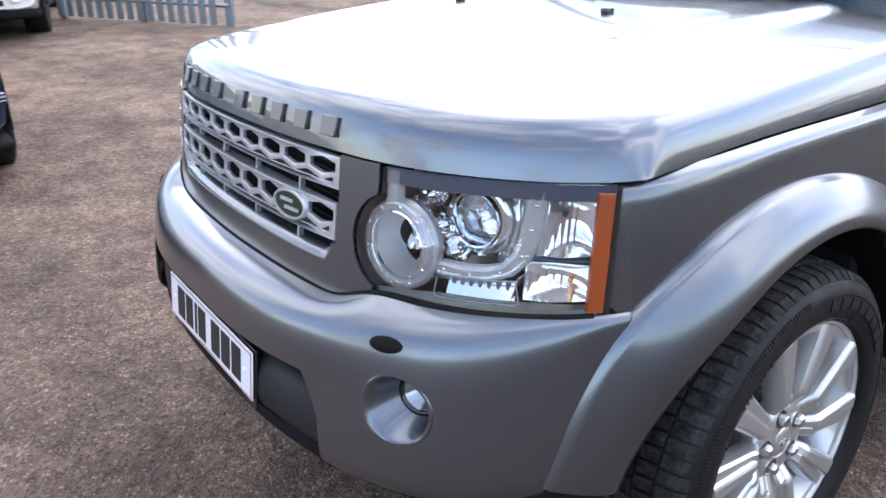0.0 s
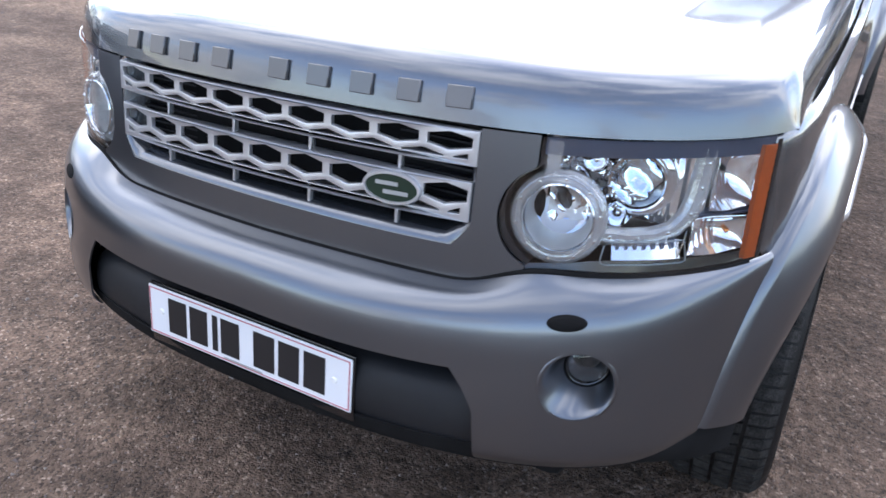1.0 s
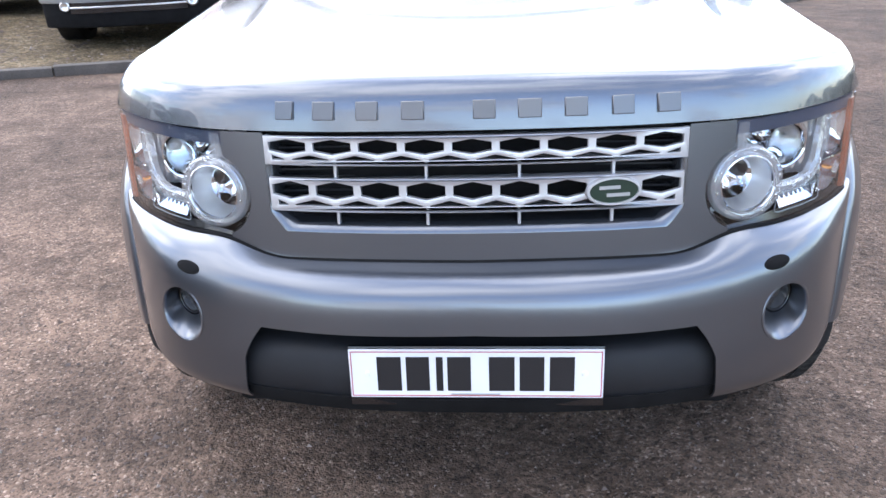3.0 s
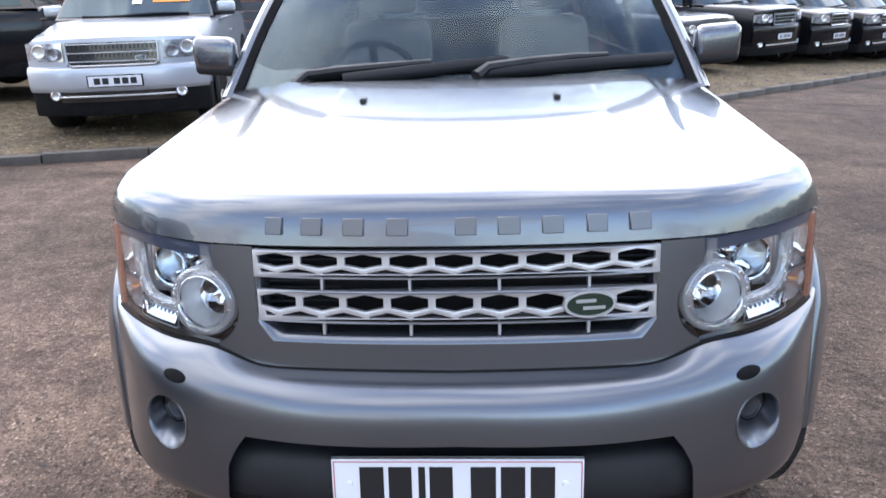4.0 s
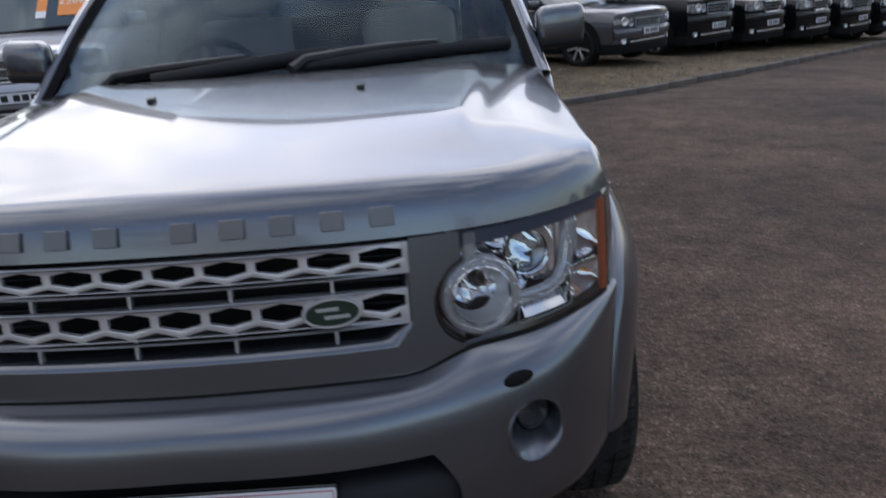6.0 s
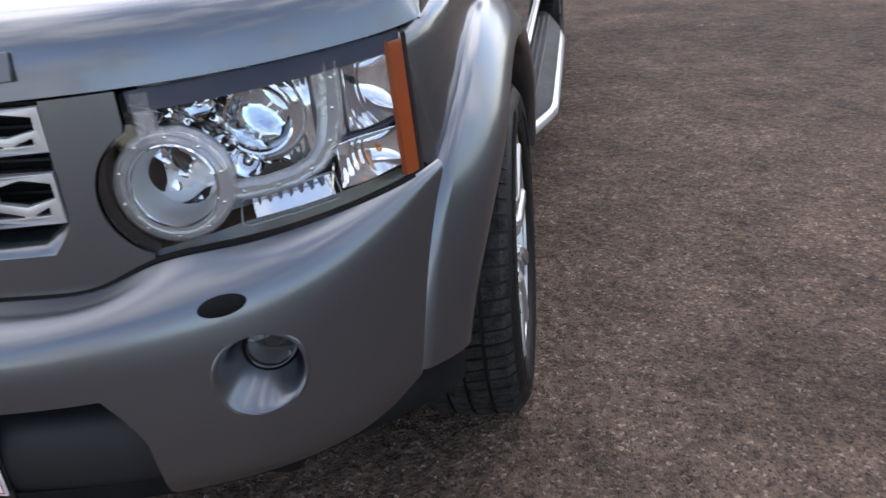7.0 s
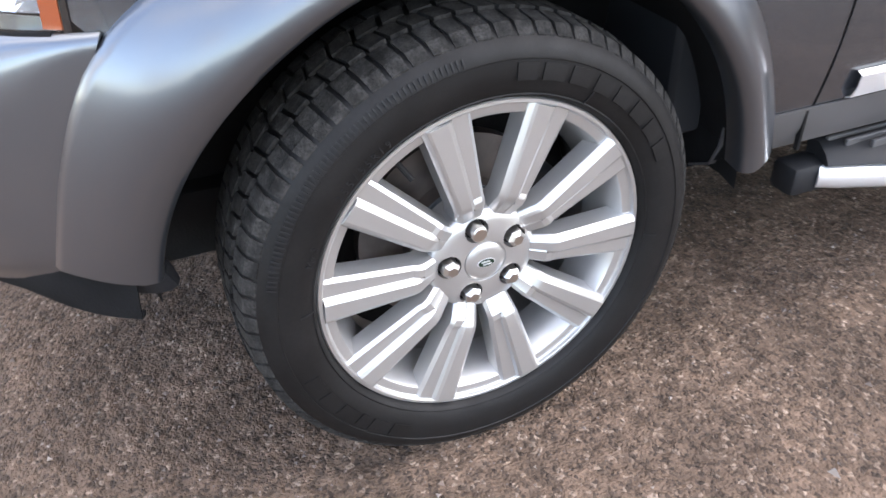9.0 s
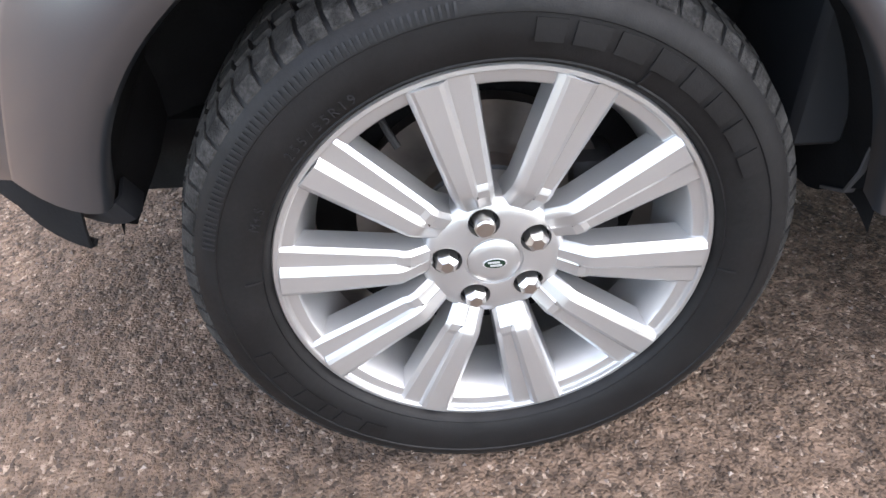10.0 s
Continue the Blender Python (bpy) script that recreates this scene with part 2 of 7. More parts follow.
ROOFTILE = material("brown roof tile", (0.07, 0.055, 0.05), 0.8, var=0.3, var_scale=2, fine=0.3, fine_scale=30, bump=0.6, bump_scale=30)
FARGLASS = material("window pane", (0.10, 0.12, 0.13), 0.06, 0.0, 0.5, var=0.4, var_scale=0.8, spec=0.8)
CARGLASS = material("dark car glass", (0.008, 0.012, 0.015), 0.04, 0.0, 0.0, var=0.5, var_scale=1.2, spec=0.75)
CARGLASS.node_tree.nodes["Principled BSDF"].inputs["Specular Tint"].default_value = (0.60, 0.88, 1.0, 1)
SLAT = material("dark grey fence board", (0.070, 0.074, 0.084), 0.7, var=0.2, var_scale=3, fine=0.2, fine_scale=40)
GALV = material("galvanised steel", (0.25, 0.28, 0.30), 0.5, 0.5, var=0.12, var_scale=5)
LEAF = leaf_material("hedge leaf", (0.062, 0.064, 0.026))
RUST = leaf_material("russet ivy leaf", (0.13, 0.075, 0.032))
BARK = material("bark", (0.05, 0.04, 0.03), 0.9, var=0.3, var_scale=4)
LAMPFAR = material("far lamp glass", (0.40, 0.41, 0.44), 0.12, 0.5, 1.0, var=0.6, var_scale=14)


def ground_material(name, light, dark, pale, chip, patch, bump_d, yard_tone=False):
    """Rolled stone chippings in tar: three stone colours by cell, broad stains, and relief."""
    m = bpy.data.materials.new(name)
    m.use_nodes = True
    n, l = m.node_tree.nodes, m.node_tree.links
    b = n["Principled BSDF"]
    co = n.new("ShaderNodeNewGeometry").outputs["Position"]
    vor = n.new("ShaderNodeTexVoronoi")
    vor.inputs["Scale"].default_value = chip
    warp = n.new("ShaderNodeTexNoise")
    warp.inputs["Scale"].default_value, warp.inputs["Detail"].default_value = chip * 0.6, 3
    l.new(co, warp.inputs["Vector"])
    add = n.new("ShaderNodeMixRGB")
    add.blend_type, add.inputs["Fac"].default_value = "ADD", 0.012
    l.new(co, add.inputs["Color1"]), l.new(warp.outputs["Color"], add.inputs["Color2"])
    l.new(add.outputs["Color"], vor.inputs["Vector"])
    sep = n.new("ShaderNodeSeparateColor")
    l.new(vor.outputs["Color"], sep.inputs["Color"])
    ramp = n.new("ShaderNodeValToRGB")
    e = ramp.color_ramp.elements
    e[0].color, e[0].position = (*dark, 1), 0.0
    e[1].color, e[1].position = (*light, 1), 0.5
    x = e.new(0.9)
    x.color = (*light, 1)
    y = e.new(1.0)
    y.color = (*pale, 1)
    l.new(sep.outputs["Red"], ramp.inputs["Fac"])
    # broad stains
    big, mid = n.new("ShaderNodeTexNoise"), n.new("ShaderNodeTexNoise")
    for t, s, d in ((big, patch, 5), (mid, patch * 9, 5)):
        t.inputs["Scale"].default_value, t.inputs["Detail"].default_value, t.inputs["Roughness"].default_value = s, d, 0.6
        l.new(co, t.inputs["Vector"])
    def rng(sock, a, bb, lo, hi):
        r = n.new("ShaderNodeMapRange")
        for k, v in zip(("From Min", "From Max", "To Min", "To Max"), (a, bb, lo, hi)):
            r.inputs[k].default_value = v
        l.new(sock, r.inputs["Value"])
        return r.outputs["Result"]
    mul = n.new("ShaderNodeMath")
    mul.operation = "MULTIPLY"
    l.new(rng(big.outputs["Fac"], 0.35, 0.65, 0.62, 1.28), mul.inputs[0])
    l.new(rng(mid.outputs["Fac"], 0.3, 0.7, 0.58, 1.42), mul.inputs[1])
    pit, mul2 = n.new("ShaderNodeTexNoise"), n.new("ShaderNodeMath")
    pit.inputs["Scale"].default_value, pit.inputs["Detail"].default_value = 26.0, 4
    l.new(co, pit.inputs["Vector"])
    mul2.operation = "MULTIPLY"
    l.new(mul.outputs[0], mul2.inputs[0]), l.new(rng(pit.outputs["Fac"], 0.36, 0.60, 0.78, 1.15), mul2.inputs[1])
    sc = n.new("ShaderNodeVectorMath")
    sc.operation = "SCALE"
    l.new(ramp.outputs["Color"], sc.inputs[0]), l.new(mul2.outputs[0], sc.inputs["Scale"])
    l.new(sc.outputs[0], b.inputs["Base Color"])
    if yard_tone:       # paler on the upper side of the yard, darker on the lower
        px = n.new("ShaderNodeSeparateXYZ")
        l.new(co, px.inputs[0])
        wob, side, tone, mx = n.new("ShaderNodeTexNoise"), n.new("ShaderNodeMath"), n.new("ShaderNodeValToRGB"), n.new("ShaderNodeVectorMath")
        wob.inputs["Scale"].default_value, wob.inputs["Detail"].default_value = 0.5, 6
        l.new(co, wob.inputs["Vector"])
        side.operation, side.inputs[1].default_value = "MULTIPLY_ADD", 7.0
        north = n.new("ShaderNodeMath")
        north.operation, north.inputs[1].default_value = "MULTIPLY_ADD", 0.5
        l.new(px.outputs["Y"], north.inputs[0]), l.new(px.outputs["X"], north.inputs[2])
        l.new(wob.outputs["Fac"], side.inputs[0]), l.new(north.outputs[0], side.inputs[2])
        tr = tone.color_ramp.elements
        tr[0].position, tr[0].color = 0.0, (1.34, 1.36, 1.36, 1)
        tr[1].position, tr[1].color = 1.0, (0.56, 0.53, 0.505, 1)
        for q in (0.36, 0.62):
            tr.new(q).color = (1, 1, 1, 1)
        l.new(rng(side.outputs[0], -2.5, 8.3, 0.0, 1.0), tone.inputs["Fac"])
        mx.operation = "MULTIPLY"
        # damp hollows, drawn out by wheels
        mp, hol, hr, mh = n.new("ShaderNodeMapping"), n.new("ShaderNodeTexNoise"), n.new("ShaderNodeValToRGB"), n.new("ShaderNodeVectorMath")
        mp.inputs["Scale"].default_value, mp.inputs["Rotation"].default_value = (0.45, 1.5, 1.0), (0, 0, 0.5)
        hol.inputs["Scale"].default_value, hol.inputs["Detail"].default_value = 1.1, 5
        l.new(co, mp.inputs["Vector"]), l.new(mp.outputs["Vector"], hol.inputs["Vector"])
        hr.color_ramp.elements[0].position, hr.color_ramp.elements[1].position = 0.54, 0.66
        hr.color_ramp.elements[0].color, hr.color_ramp.elements[1].color = (1, 1, 1, 1), (0.66, 0.65, 0.65, 1)
        mh.operation = "MULTIPLY"
        l.new(hol.outputs["Fac"], hr.inputs["Fac"])
        l.new(sc.outputs[0], mx.inputs[0]), l.new(tone.outputs["Color"], mx.inputs[1])
        l.new(mx.outputs[0], mh.inputs[0]), l.new(hr.outputs["Color"], mh.inputs[1])
        l.new(mh.outputs[0], b.inputs["Base Color"])
    b.inputs["Roughness"].default_value, b.inputs["Specular IOR Level"].default_value = 0.85, 0.3
    bn = n.new("ShaderNodeBump")
    bn.inputs["Strength"].default_value, bn.inputs["Distance"].default_value = 0.9, bump_d
    hh = n.new("ShaderNodeMath")
    hh.operation = "ADD"
    l.new(rng(vor.outputs["Distance"], 0.0, 0.6, 1.0, 0.0), hh.inputs[0]), l.new(rng(pit.outputs["Fac"], 0.3, 0.65, 0.0, 2.2), hh.inputs[1])
    l.new(hh.outputs[0], bn.inputs["Height"])
    l.new(bn.outputs["Normal"], b.inputs["Normal"])
    return m


TARMAC = ground_material("chipped tarmac", (0.158, 0.107, 0.077), (0.056, 0.039, 0.029), (0.33, 0.25, 0.195), 135.0, 0.45, 0.005, True)
VERGE = ground_material("gravel verge with moss", (0.150, 0.108, 0.058), (0.058, 0.047, 0.022), (0.27, 0.22, 0.16), 38.0, 0.6, 0.012)


def brick_material():
    m = bpy.data.materials.new("red brick")
    m.use_nodes = True
    n, l = m.node_tree.nodes, m.node_tree.links
    b = n["Principled BSDF"]
    co = n.new("ShaderNodeUVMap").outputs["UV"]
    t = n.new("ShaderNodeTexBrick")
    for k, v in (("Scale", 1.0), ("Brick Width", 0.225), ("Row Height", 0.075), ("Mortar Size", 0.008)):
        t.inputs[k].default_value = v
    t.inputs["Color1"].default_value, t.inputs["Color2"].default_value, t.inputs["Mortar"].default_value = (0.33, 0.125, 0.075, 1), (0.24, 0.09, 0.06, 1), (0.30, 0.24, 0.20, 1)
    l.new(co, t.inputs["Vector"])
    ns = n.new("ShaderNodeTexNoise")
    ns.inputs["Scale"].default_value, ns.inputs["Detail"].default_value = 0.6, 5
    l.new(co, ns.inputs["Vector"])
    r = n.new("ShaderNodeMapRange")
    r.inputs["From Min"].default_value, r.inputs["From Max"].default_value, r.inputs["To Min"].default_value, r.inputs["To Max"].default_value = 0.3, 0.7, 0.7, 1.2
    l.new(ns.outputs["Fac"], r.inputs["Value"])
    sc = n.new("ShaderNodeVectorMath")
    sc.operation = "SCALE"
    l.new(t.outputs["Color"], sc.inputs[0]), l.new(r.outputs["Result"], sc.inputs["Scale"])
    l.new(sc.outputs[0], b.inputs["Base Color"])
    b.inputs["Roughness"].default_value = 0.9
    bn = n.new("ShaderNodeBump")
    bn.inputs["Strength"].default_value, bn.inputs["Distance"].default_value = 0.7, 0.006
    bn.invert = True
    l.new(t.outputs["Fac"], bn.inputs["Height"]), l.new(bn.outputs["Normal"], b.inputs["Normal"])
    return m


BRICK = brick_material()


# ---- mesh helpers ----
def spline(xs, ys):
    """A natural cubic through a few knots, as a function of one number or an array; straight on beyond its ends."""
    xs, ys = np.array(xs, float), np.array(ys, float)
    k, h = len(xs), np.diff(xs)
    a, r = np.eye(k), np.zeros(k)
    for i in range(1, k - 1):
        a[i, i - 1:i + 2] = h[i - 1], 2 * (h[i - 1] + h[i]), h[i]
        r[i] = 6 * ((ys[i + 1] - ys[i]) / h[i] - (ys[i] - ys[i - 1]) / h[i - 1])
    m = np.linalg.solve(a, r)

    def at(v):
        v = np.asarray(v, float)
        c = np.clip(v, xs[0], xs[-1])
        i = np.clip(np.searchsorted(xs, c) - 1, 0, k - 2)
        p, q = (xs[i + 1] - c) / h[i], (c - xs[i]) / h[i]
        out = p * ys[i] + q * ys[i + 1] + ((p**3 - p) * m[i] + (q**3 - q) * m[i + 1]) * h[i]**2 / 6
        s0 = (ys[1] - ys[0]) / h[0] - h[0] * (2 * m[0] + m[1]) / 6
        s1 = (ys[-1] - ys[-2]) / h[-1] + h[-1] * (m[-2] + 2 * m[-1]) / 6
        return out + np.where(v < xs[0], (v - xs[0]) * s0, 0) + np.where(v > xs[-1], (v - xs[-1]) * s1, 0)
    return at


def lin(v, xs, ys):
    return float(np.interp(v, xs, ys))


def part(name, bm, mat, parent=None, label="", smooth=40, recalc=True):
    """Links a bmesh as one mesh object, under a thing or a part where one is given."""
    if recalc:
        bmesh.ops.recalc_face_normals(bm, faces=bm.faces[:])
    me = bpy.data.meshes.new(name)
    bm.to_mesh(me)
    bm.free()
    me.materials.append(mat)
    if smooth:
        me.polygons.foreach_set("use_smooth", [True] * len(me.polygons))
        me.set_sharp_from_angle(angle=radians(smooth))
    ob = new(name, me)
    if parent is not None:
        ob.parent = parent
    if label:
        tagged(ob, label=label)
    return ob


def thing(name, label, category, group="", kind="", at=None):
    ob = new(name)
    ob.empty_display_size = 0.1
    if at is not None:
        ob.matrix_basis = at
    return tagged(ob, label, category, group, kind)


def add_grid(bm, p, wrap_u=False, skip=None):
    """Quads over an array of points p[i, j, 3]."""
    nu, nv = p.shape[:2]
    vs = [[bm.verts.new(p[i, j]) for j in range(nv)] for i in range(nu)]
    for i in range(nu if wrap_u else nu - 1):
        for j in range(nv - 1):
            if skip is not None and skip(i, j):
                continue
            q = (vs[i][j], vs[(i + 1) % nu][j], vs[(i + 1) % nu][j + 1], vs[i][j + 1])
            if (q[0].co - q[2].co).length > 1e-7 and (q[1].co - q[3].co).length > 1e-7:
                bm.faces.new(q)
    return vs


def shell(p, thick, skip=None):
    """A closed sheet of the given thickness over points p; the thickness lies behind the face (away from the side that its normals, du x dv, point to)."""
    du, dv = np.gradient(p, axis=0), np.gradient(p, axis=1)
    nrm = np.cross(du, dv)
    nrm /= np.linalg.norm(nrm, axis=-1, keepdims=True) + 1e-12
    bm = bmesh.new()
    a = add_grid(bm, p, skip=skip)
    b = add_grid(bm, p - nrm * thick, skip=skip)
    nu, nv = p.shape[:2]
    have = lambda i, j: 0 <= i < nu - 1 and 0 <= j < nv - 1 and not (skip and skip(i, j))
    for i in range(nu - 1):
        for j in range(nv - 1):
            if not have(i, j):
                continue
            for (di, dj), (e0, e1) in (((-1, 0), ((0, 0), (0, 1))), ((1, 0), ((1, 0), (1, 1))), ((0, -1), ((0, 0), (1, 0))), ((0, 1), ((0, 1), (1, 1)))):
                if not have(i + di, j + dj):
                    c0, c1 = (i + e0[0], j + e0[1]), (i + e1[0], j + e1[1])
                    bm.faces.new((a[c0[0]][c0[1]], a[c1[0]][c1[1]], b[c1[0]][c1[1]], b[c0[0]][c0[1]]))
    loose = [v for v in bm.verts if not v.link_faces]
    for v in loose:
        bm.verts.remove(v)
    return bm


def lathe(profile, steps=48, axis="x", arc=(0, 360), closed=False):
    """Turns a profile of (radius, along) round an axis."""
    full = arc[1] - arc[0] >= 360
    th = np.radians(np.linspace(arc[0], arc[1], steps, endpoint=not full))
    pr = np.array(profile, float)
    if closed:
        pr = np.vstack([pr, pr[:1]])
    r, a = pr[:, 0][None], pr[:, 1][None]
    c, s = np.cos(th)[:, None], np.sin(th)[:, None]
    p = {"x": np.stack([a + 0 * c, r * c, r * s], -1), "y": np.stack([r * c, a + 0 * c, r * s], -1), "z": np.stack([r * c, r * s, a + 0 * c], -1)}[axis]
    bm = bmesh.new()
    add_grid(bm, p, wrap_u=full)
    bmesh.ops.remove_doubles(bm, verts=bm.verts[:], dist=1e-6)
    return bm


def box(x0, x1, y0, y1, z0, z1, bevel=0.0, seg=2, m=None):
    bm = bmesh.new()
    bmesh.ops.create_cube(bm, size=1, matrix=Matrix.Translation(((x0 + x1) / 2, (y0 + y1) / 2, (z0 + z1) / 2)) @ Matrix.Diagonal((x1 - x0, y1 - y0, z1 - z0, 1)))
    if bevel:
        bmesh.ops.bevel(bm, geom=bm.edges[:], offset=bevel, segments=seg, affect="EDGES", profile=0.5)
    if m is not None:
        bmesh.ops.transform(bm, matrix=m, verts=bm.verts[:])
    return bm


def tube(path, radius, sides=10, squash=(1, 1)):
    """A round bar along a path of points, capped."""
    path = [Vector(q) for q in path]
    rings, bm = [], bmesh.new()
    for i, q in enumerate(path):
        d = (path[min(i + 1, len(path) - 1)] - path[max(i - 1, 0)]).normalized()
        u = d.cross(Vector((0, 0, 1)) if abs(d.z) < 0.9 else Vector((0, 1, 0))).normalized()
        w = u.cross(d)
        r = radius[i] if isinstance(radius, (list, tuple)) else radius
        rings.append([bm.verts.new(q + r * (math.cos(t) * u * squash[0] + math.sin(t) * w * squash[1])) for t in np.linspace(0, 2 * math.pi, sides, endpoint=False)])
    for a, b in zip(rings, rings[1:]):
        for k in range(sides):
            bm.faces.new((a[k], a[(k + 1) % sides], b[(k + 1) % sides], b[k]))
    bm.faces.new(rings[0]), bm.faces.new(rings[-1][::-1])
    return bm


def merge(*bms):
    out = bmesh.new()
    for b in bms:
        me = bpy.data.meshes.new("tmp")
        b.to_mesh(me)
        b.free()
        out.from_mesh(me)
        bpy.data.meshes.remove(me)
    return out


def prism(outline, holes, depth, bevel=0.0):
    """A plate in the x, y plane with holes, depth thick about z = 0, as a bmesh."""
    cu = bpy.data.curves.new("tmp", "CURVE")
    cu.dimensions, cu.fill_mode, cu.extrude, cu.bevel_depth, cu.bevel_resolution = "2D", "BOTH", depth / 2 - bevel, bevel, 1
    for ring in (outline, *holes):
        s = cu.splines.new("POLY")
        s.points.add(len(ring) - 1)
        for q, (x, y) in zip(s.points, ring):
            q.co = (x, y, 0, 1)
        s.use_cyclic_u = True
    ob = bpy.data.objects.new("tmp", cu)
    scene.collection.objects.link(ob)
    me = bpy.data.meshes.new_from_object(ob.evaluated_get(bpy.context.evaluated_depsgraph_get()))
    bm = bmesh.new()
    bm.from_mesh(me)
    bpy.data.objects.remove(ob), bpy.data.curves.remove(cu), bpy.data.meshes.remove(me)
    bmesh.ops.remove_doubles(bm, verts=bm.verts[:], dist=1e-6)
    return bm


def cut(ob, bm):
    """Takes the solid bm out of a part for good."""
    me = bpy.data.meshes.new("tmp")
    bmesh.ops.recalc_face_normals(bm, faces=bm.faces[:])
    bm.to_mesh(me)
    bm.free()
    tool = bpy.data.objects.new("tmp", me)
    scene.collection.objects.link(tool)
    mod = ob.modifiers.new("cut", "BOOLEAN")
    mod.operation, mod.object, mod.solver = "DIFFERENCE", tool, "EXACT"
    bpy.context.view_layer.update()
    made = bpy.data.meshes.new_from_object(ob.evaluated_get(bpy.context.evaluated_depsgraph_get()))
    ob.modifiers.clear()
    old, ob.data = ob.data, made
    made.name = ob.name
    bpy.data.meshes.remove(old), bpy.data.objects.remove(tool), bpy.data.meshes.remove(me)
    ob.data.set_sharp_from_angle(angle=radians(40))


def bend(bm, fn):
    for v in bm.verts:
        v.co = fn(*v.co)
    return bm


def flip(bm, side):
    if side < 0:
        bmesh.ops.transform(bm, matrix=Matrix.Diagonal((-1, 1, 1, 1)), verts=bm.verts[:])
    return bm


# ---- ground ----
def soft(v, w=0.6):
    return w * np.log1p(np.exp(-np.abs(v) / w)) + np.maximum(v, 0)


def ground_z(x, y):
    x, y = np.asarray(x, float), np.asarray(y, float)
    return 0.053 * soft(-x - 2) - 0.053 * soft(x - 2.5) - 0.0157 * soft(y - 3)


def ground_far(x, y):
    """The yard's slope, levelled off in the distance."""
    k = 60.0
    return ground_z(k * np.tanh(np.asarray(x) / k), k * np.tanh(np.asarray(y) / k))


def axis_steps(lo, hi, fine_lo, fine_hi, step, grow=1.22):
    """Grid lines: even where the camera walks, wider and wider outwards."""
    mid = list(np.arange(fine_lo, fine_hi + 1e-6, step))
    d, v, out = step, fine_hi, []
    while v < hi:
        d *= grow
        v = min(v + d, hi)
        out.append(v)
    d, v, low = step, fine_lo, []
    while v > lo:
        d *= grow
        v = max(v - d, lo)
        low.append(v)
    return np.array(low[::-1] + mid + out)


gx, gy = np.meshgrid(axis_steps(-900, 900, -12, 12, 0.12), axis_steps(-900, 1500, -3, 15, 0.12), indexing="ij")
rut = np.zeros_like(gx)
for sc, am in ((0.35, 0.010), (1.1, 0.006), (3.1, 0.0025)):
    rut += am * np.array([[noise.noise((a * sc, b * sc, sc)) for a, b in zip(ra, rb)] for ra, rb in zip(gx, gy)])
rut *= 1 / (1 + np.exp(-(np.hypot(gx, gy - 1.5) - 4.0) * 1.5)) * 2.2 + 0.25
gbm = bmesh.new()
add_grid(gbm, np.stack([gx, gy, ground_far(gx, gy) + rut], -1))
tagged(part("ground", gbm, TARMAC, smooth=60), "worn brown tarmac yard with stone chippings and potholes", "ground", kind="structure")


def stones(count, area, size, mat, name, label, seed, lift=None):
    """Loose chippings pressed into a surface: little uneven lumps in one mesh."""
    rnd = np.random.RandomState(seed)
    base = np.array([(1, 0, 0), (-0.5, 0.87, 0), (-0.5, -0.87, 0), (0.1, 0.1, 0.8)])
    tri = np.array([(0, 1, 3), (1, 2, 3), (2, 0, 3)])
    x = rnd.uniform(area[0], area[1], count)
    y = rnd.uniform(area[2], area[3], count)
    s = size * rnd.lognormal(0, 0.45, count)
    t = rnd.uniform(0, 6.28, count)
    c, sn = np.cos(t), np.sin(t)
    v = base[None] * s[:, None, None] * rnd.uniform(0.6, 1.3, (count, 4, 1))
    w = np.stack([v[..., 0] * c[:, None] - v[..., 1] * sn[:, None] + x[:, None], v[..., 0] * sn[:, None] + v[..., 1] * c[:, None] + y[:, None], v[..., 2]], -1)
    w[..., 2] += (lift(x, y) if lift else ground_far(x, y))[:, None] - 0.001
    f = (tri[None] + 4 * np.arange(count)[:, None, None]).reshape(-1, 3)
    me = bpy.data.meshes.new(name)
    me.from_pydata(w.reshape(-1, 3).tolist(), [], f.tolist())
    me.materials.append(mat)
    return tagged(new(name, me), label, "gravel", kind="stuff")


def chip_material(name, stops):
    m = bpy.data.materials.new(name)
    m.use_nodes = True
    n, l = m.node_tree.nodes, m.node_tree.links
    r = n.new("ShaderNodeValToRGB")
    r.color_ramp.elements.remove(r.color_ramp.elements[1])
    for i, c in enumerate(stops):
        e = r.color_ramp.elements[0] if i == 0 else r.color_ramp.elements.new(i / (len(stops) - 1))
        e.position, e.color = i / (len(stops) - 1), (*c, 1)
    l.new(n.new("ShaderNodeNewGeometry").outputs["Random Per Island"], r.inputs["Fac"])
    l.new(r.outputs["Color"], n["Principled BSDF"].inputs["Base Color"])
    n["Principled BSDF"].inputs["Roughness"].default_value = 0.8
    return m


CHIPS = chip_material("stone chips", [(0.06, 0.048, 0.042), (0.14, 0.105, 0.085), (0.10, 0.082, 0.075), (0.17, 0.125, 0.10), (0.27, 0.23, 0.20)])
stones(90000, (-2.4, 2.6, -1.3, 3.6), 0.0027, CHIPS, "tarmac_chippings", "brown and grey stone chippings in the tarmac", 3)
stones(12000, (-7, 7, -1, 8), 0.0046, CHIPS, "loose_stones", "loose pale and brown stones on the yard", 4)

# kerb line, from the far left round to the far right
KX = spline([0, 1, 2, 3, 4, 5, 6, 7, 8, 9], [-9.5, -6.6, -4.1, -1.2, 2.1, 4.05, 5.95, 8.05, 10.6, 13.6])
KY = spline([0, 1, 2, 3, 4, 5, 6, 7, 8, 9], [2.6, 4.0, 5.2, 6.75, 8.45, 10.22, 12.2, 14.5, 17.3, 20.9])
VERGE_UP = 0.075


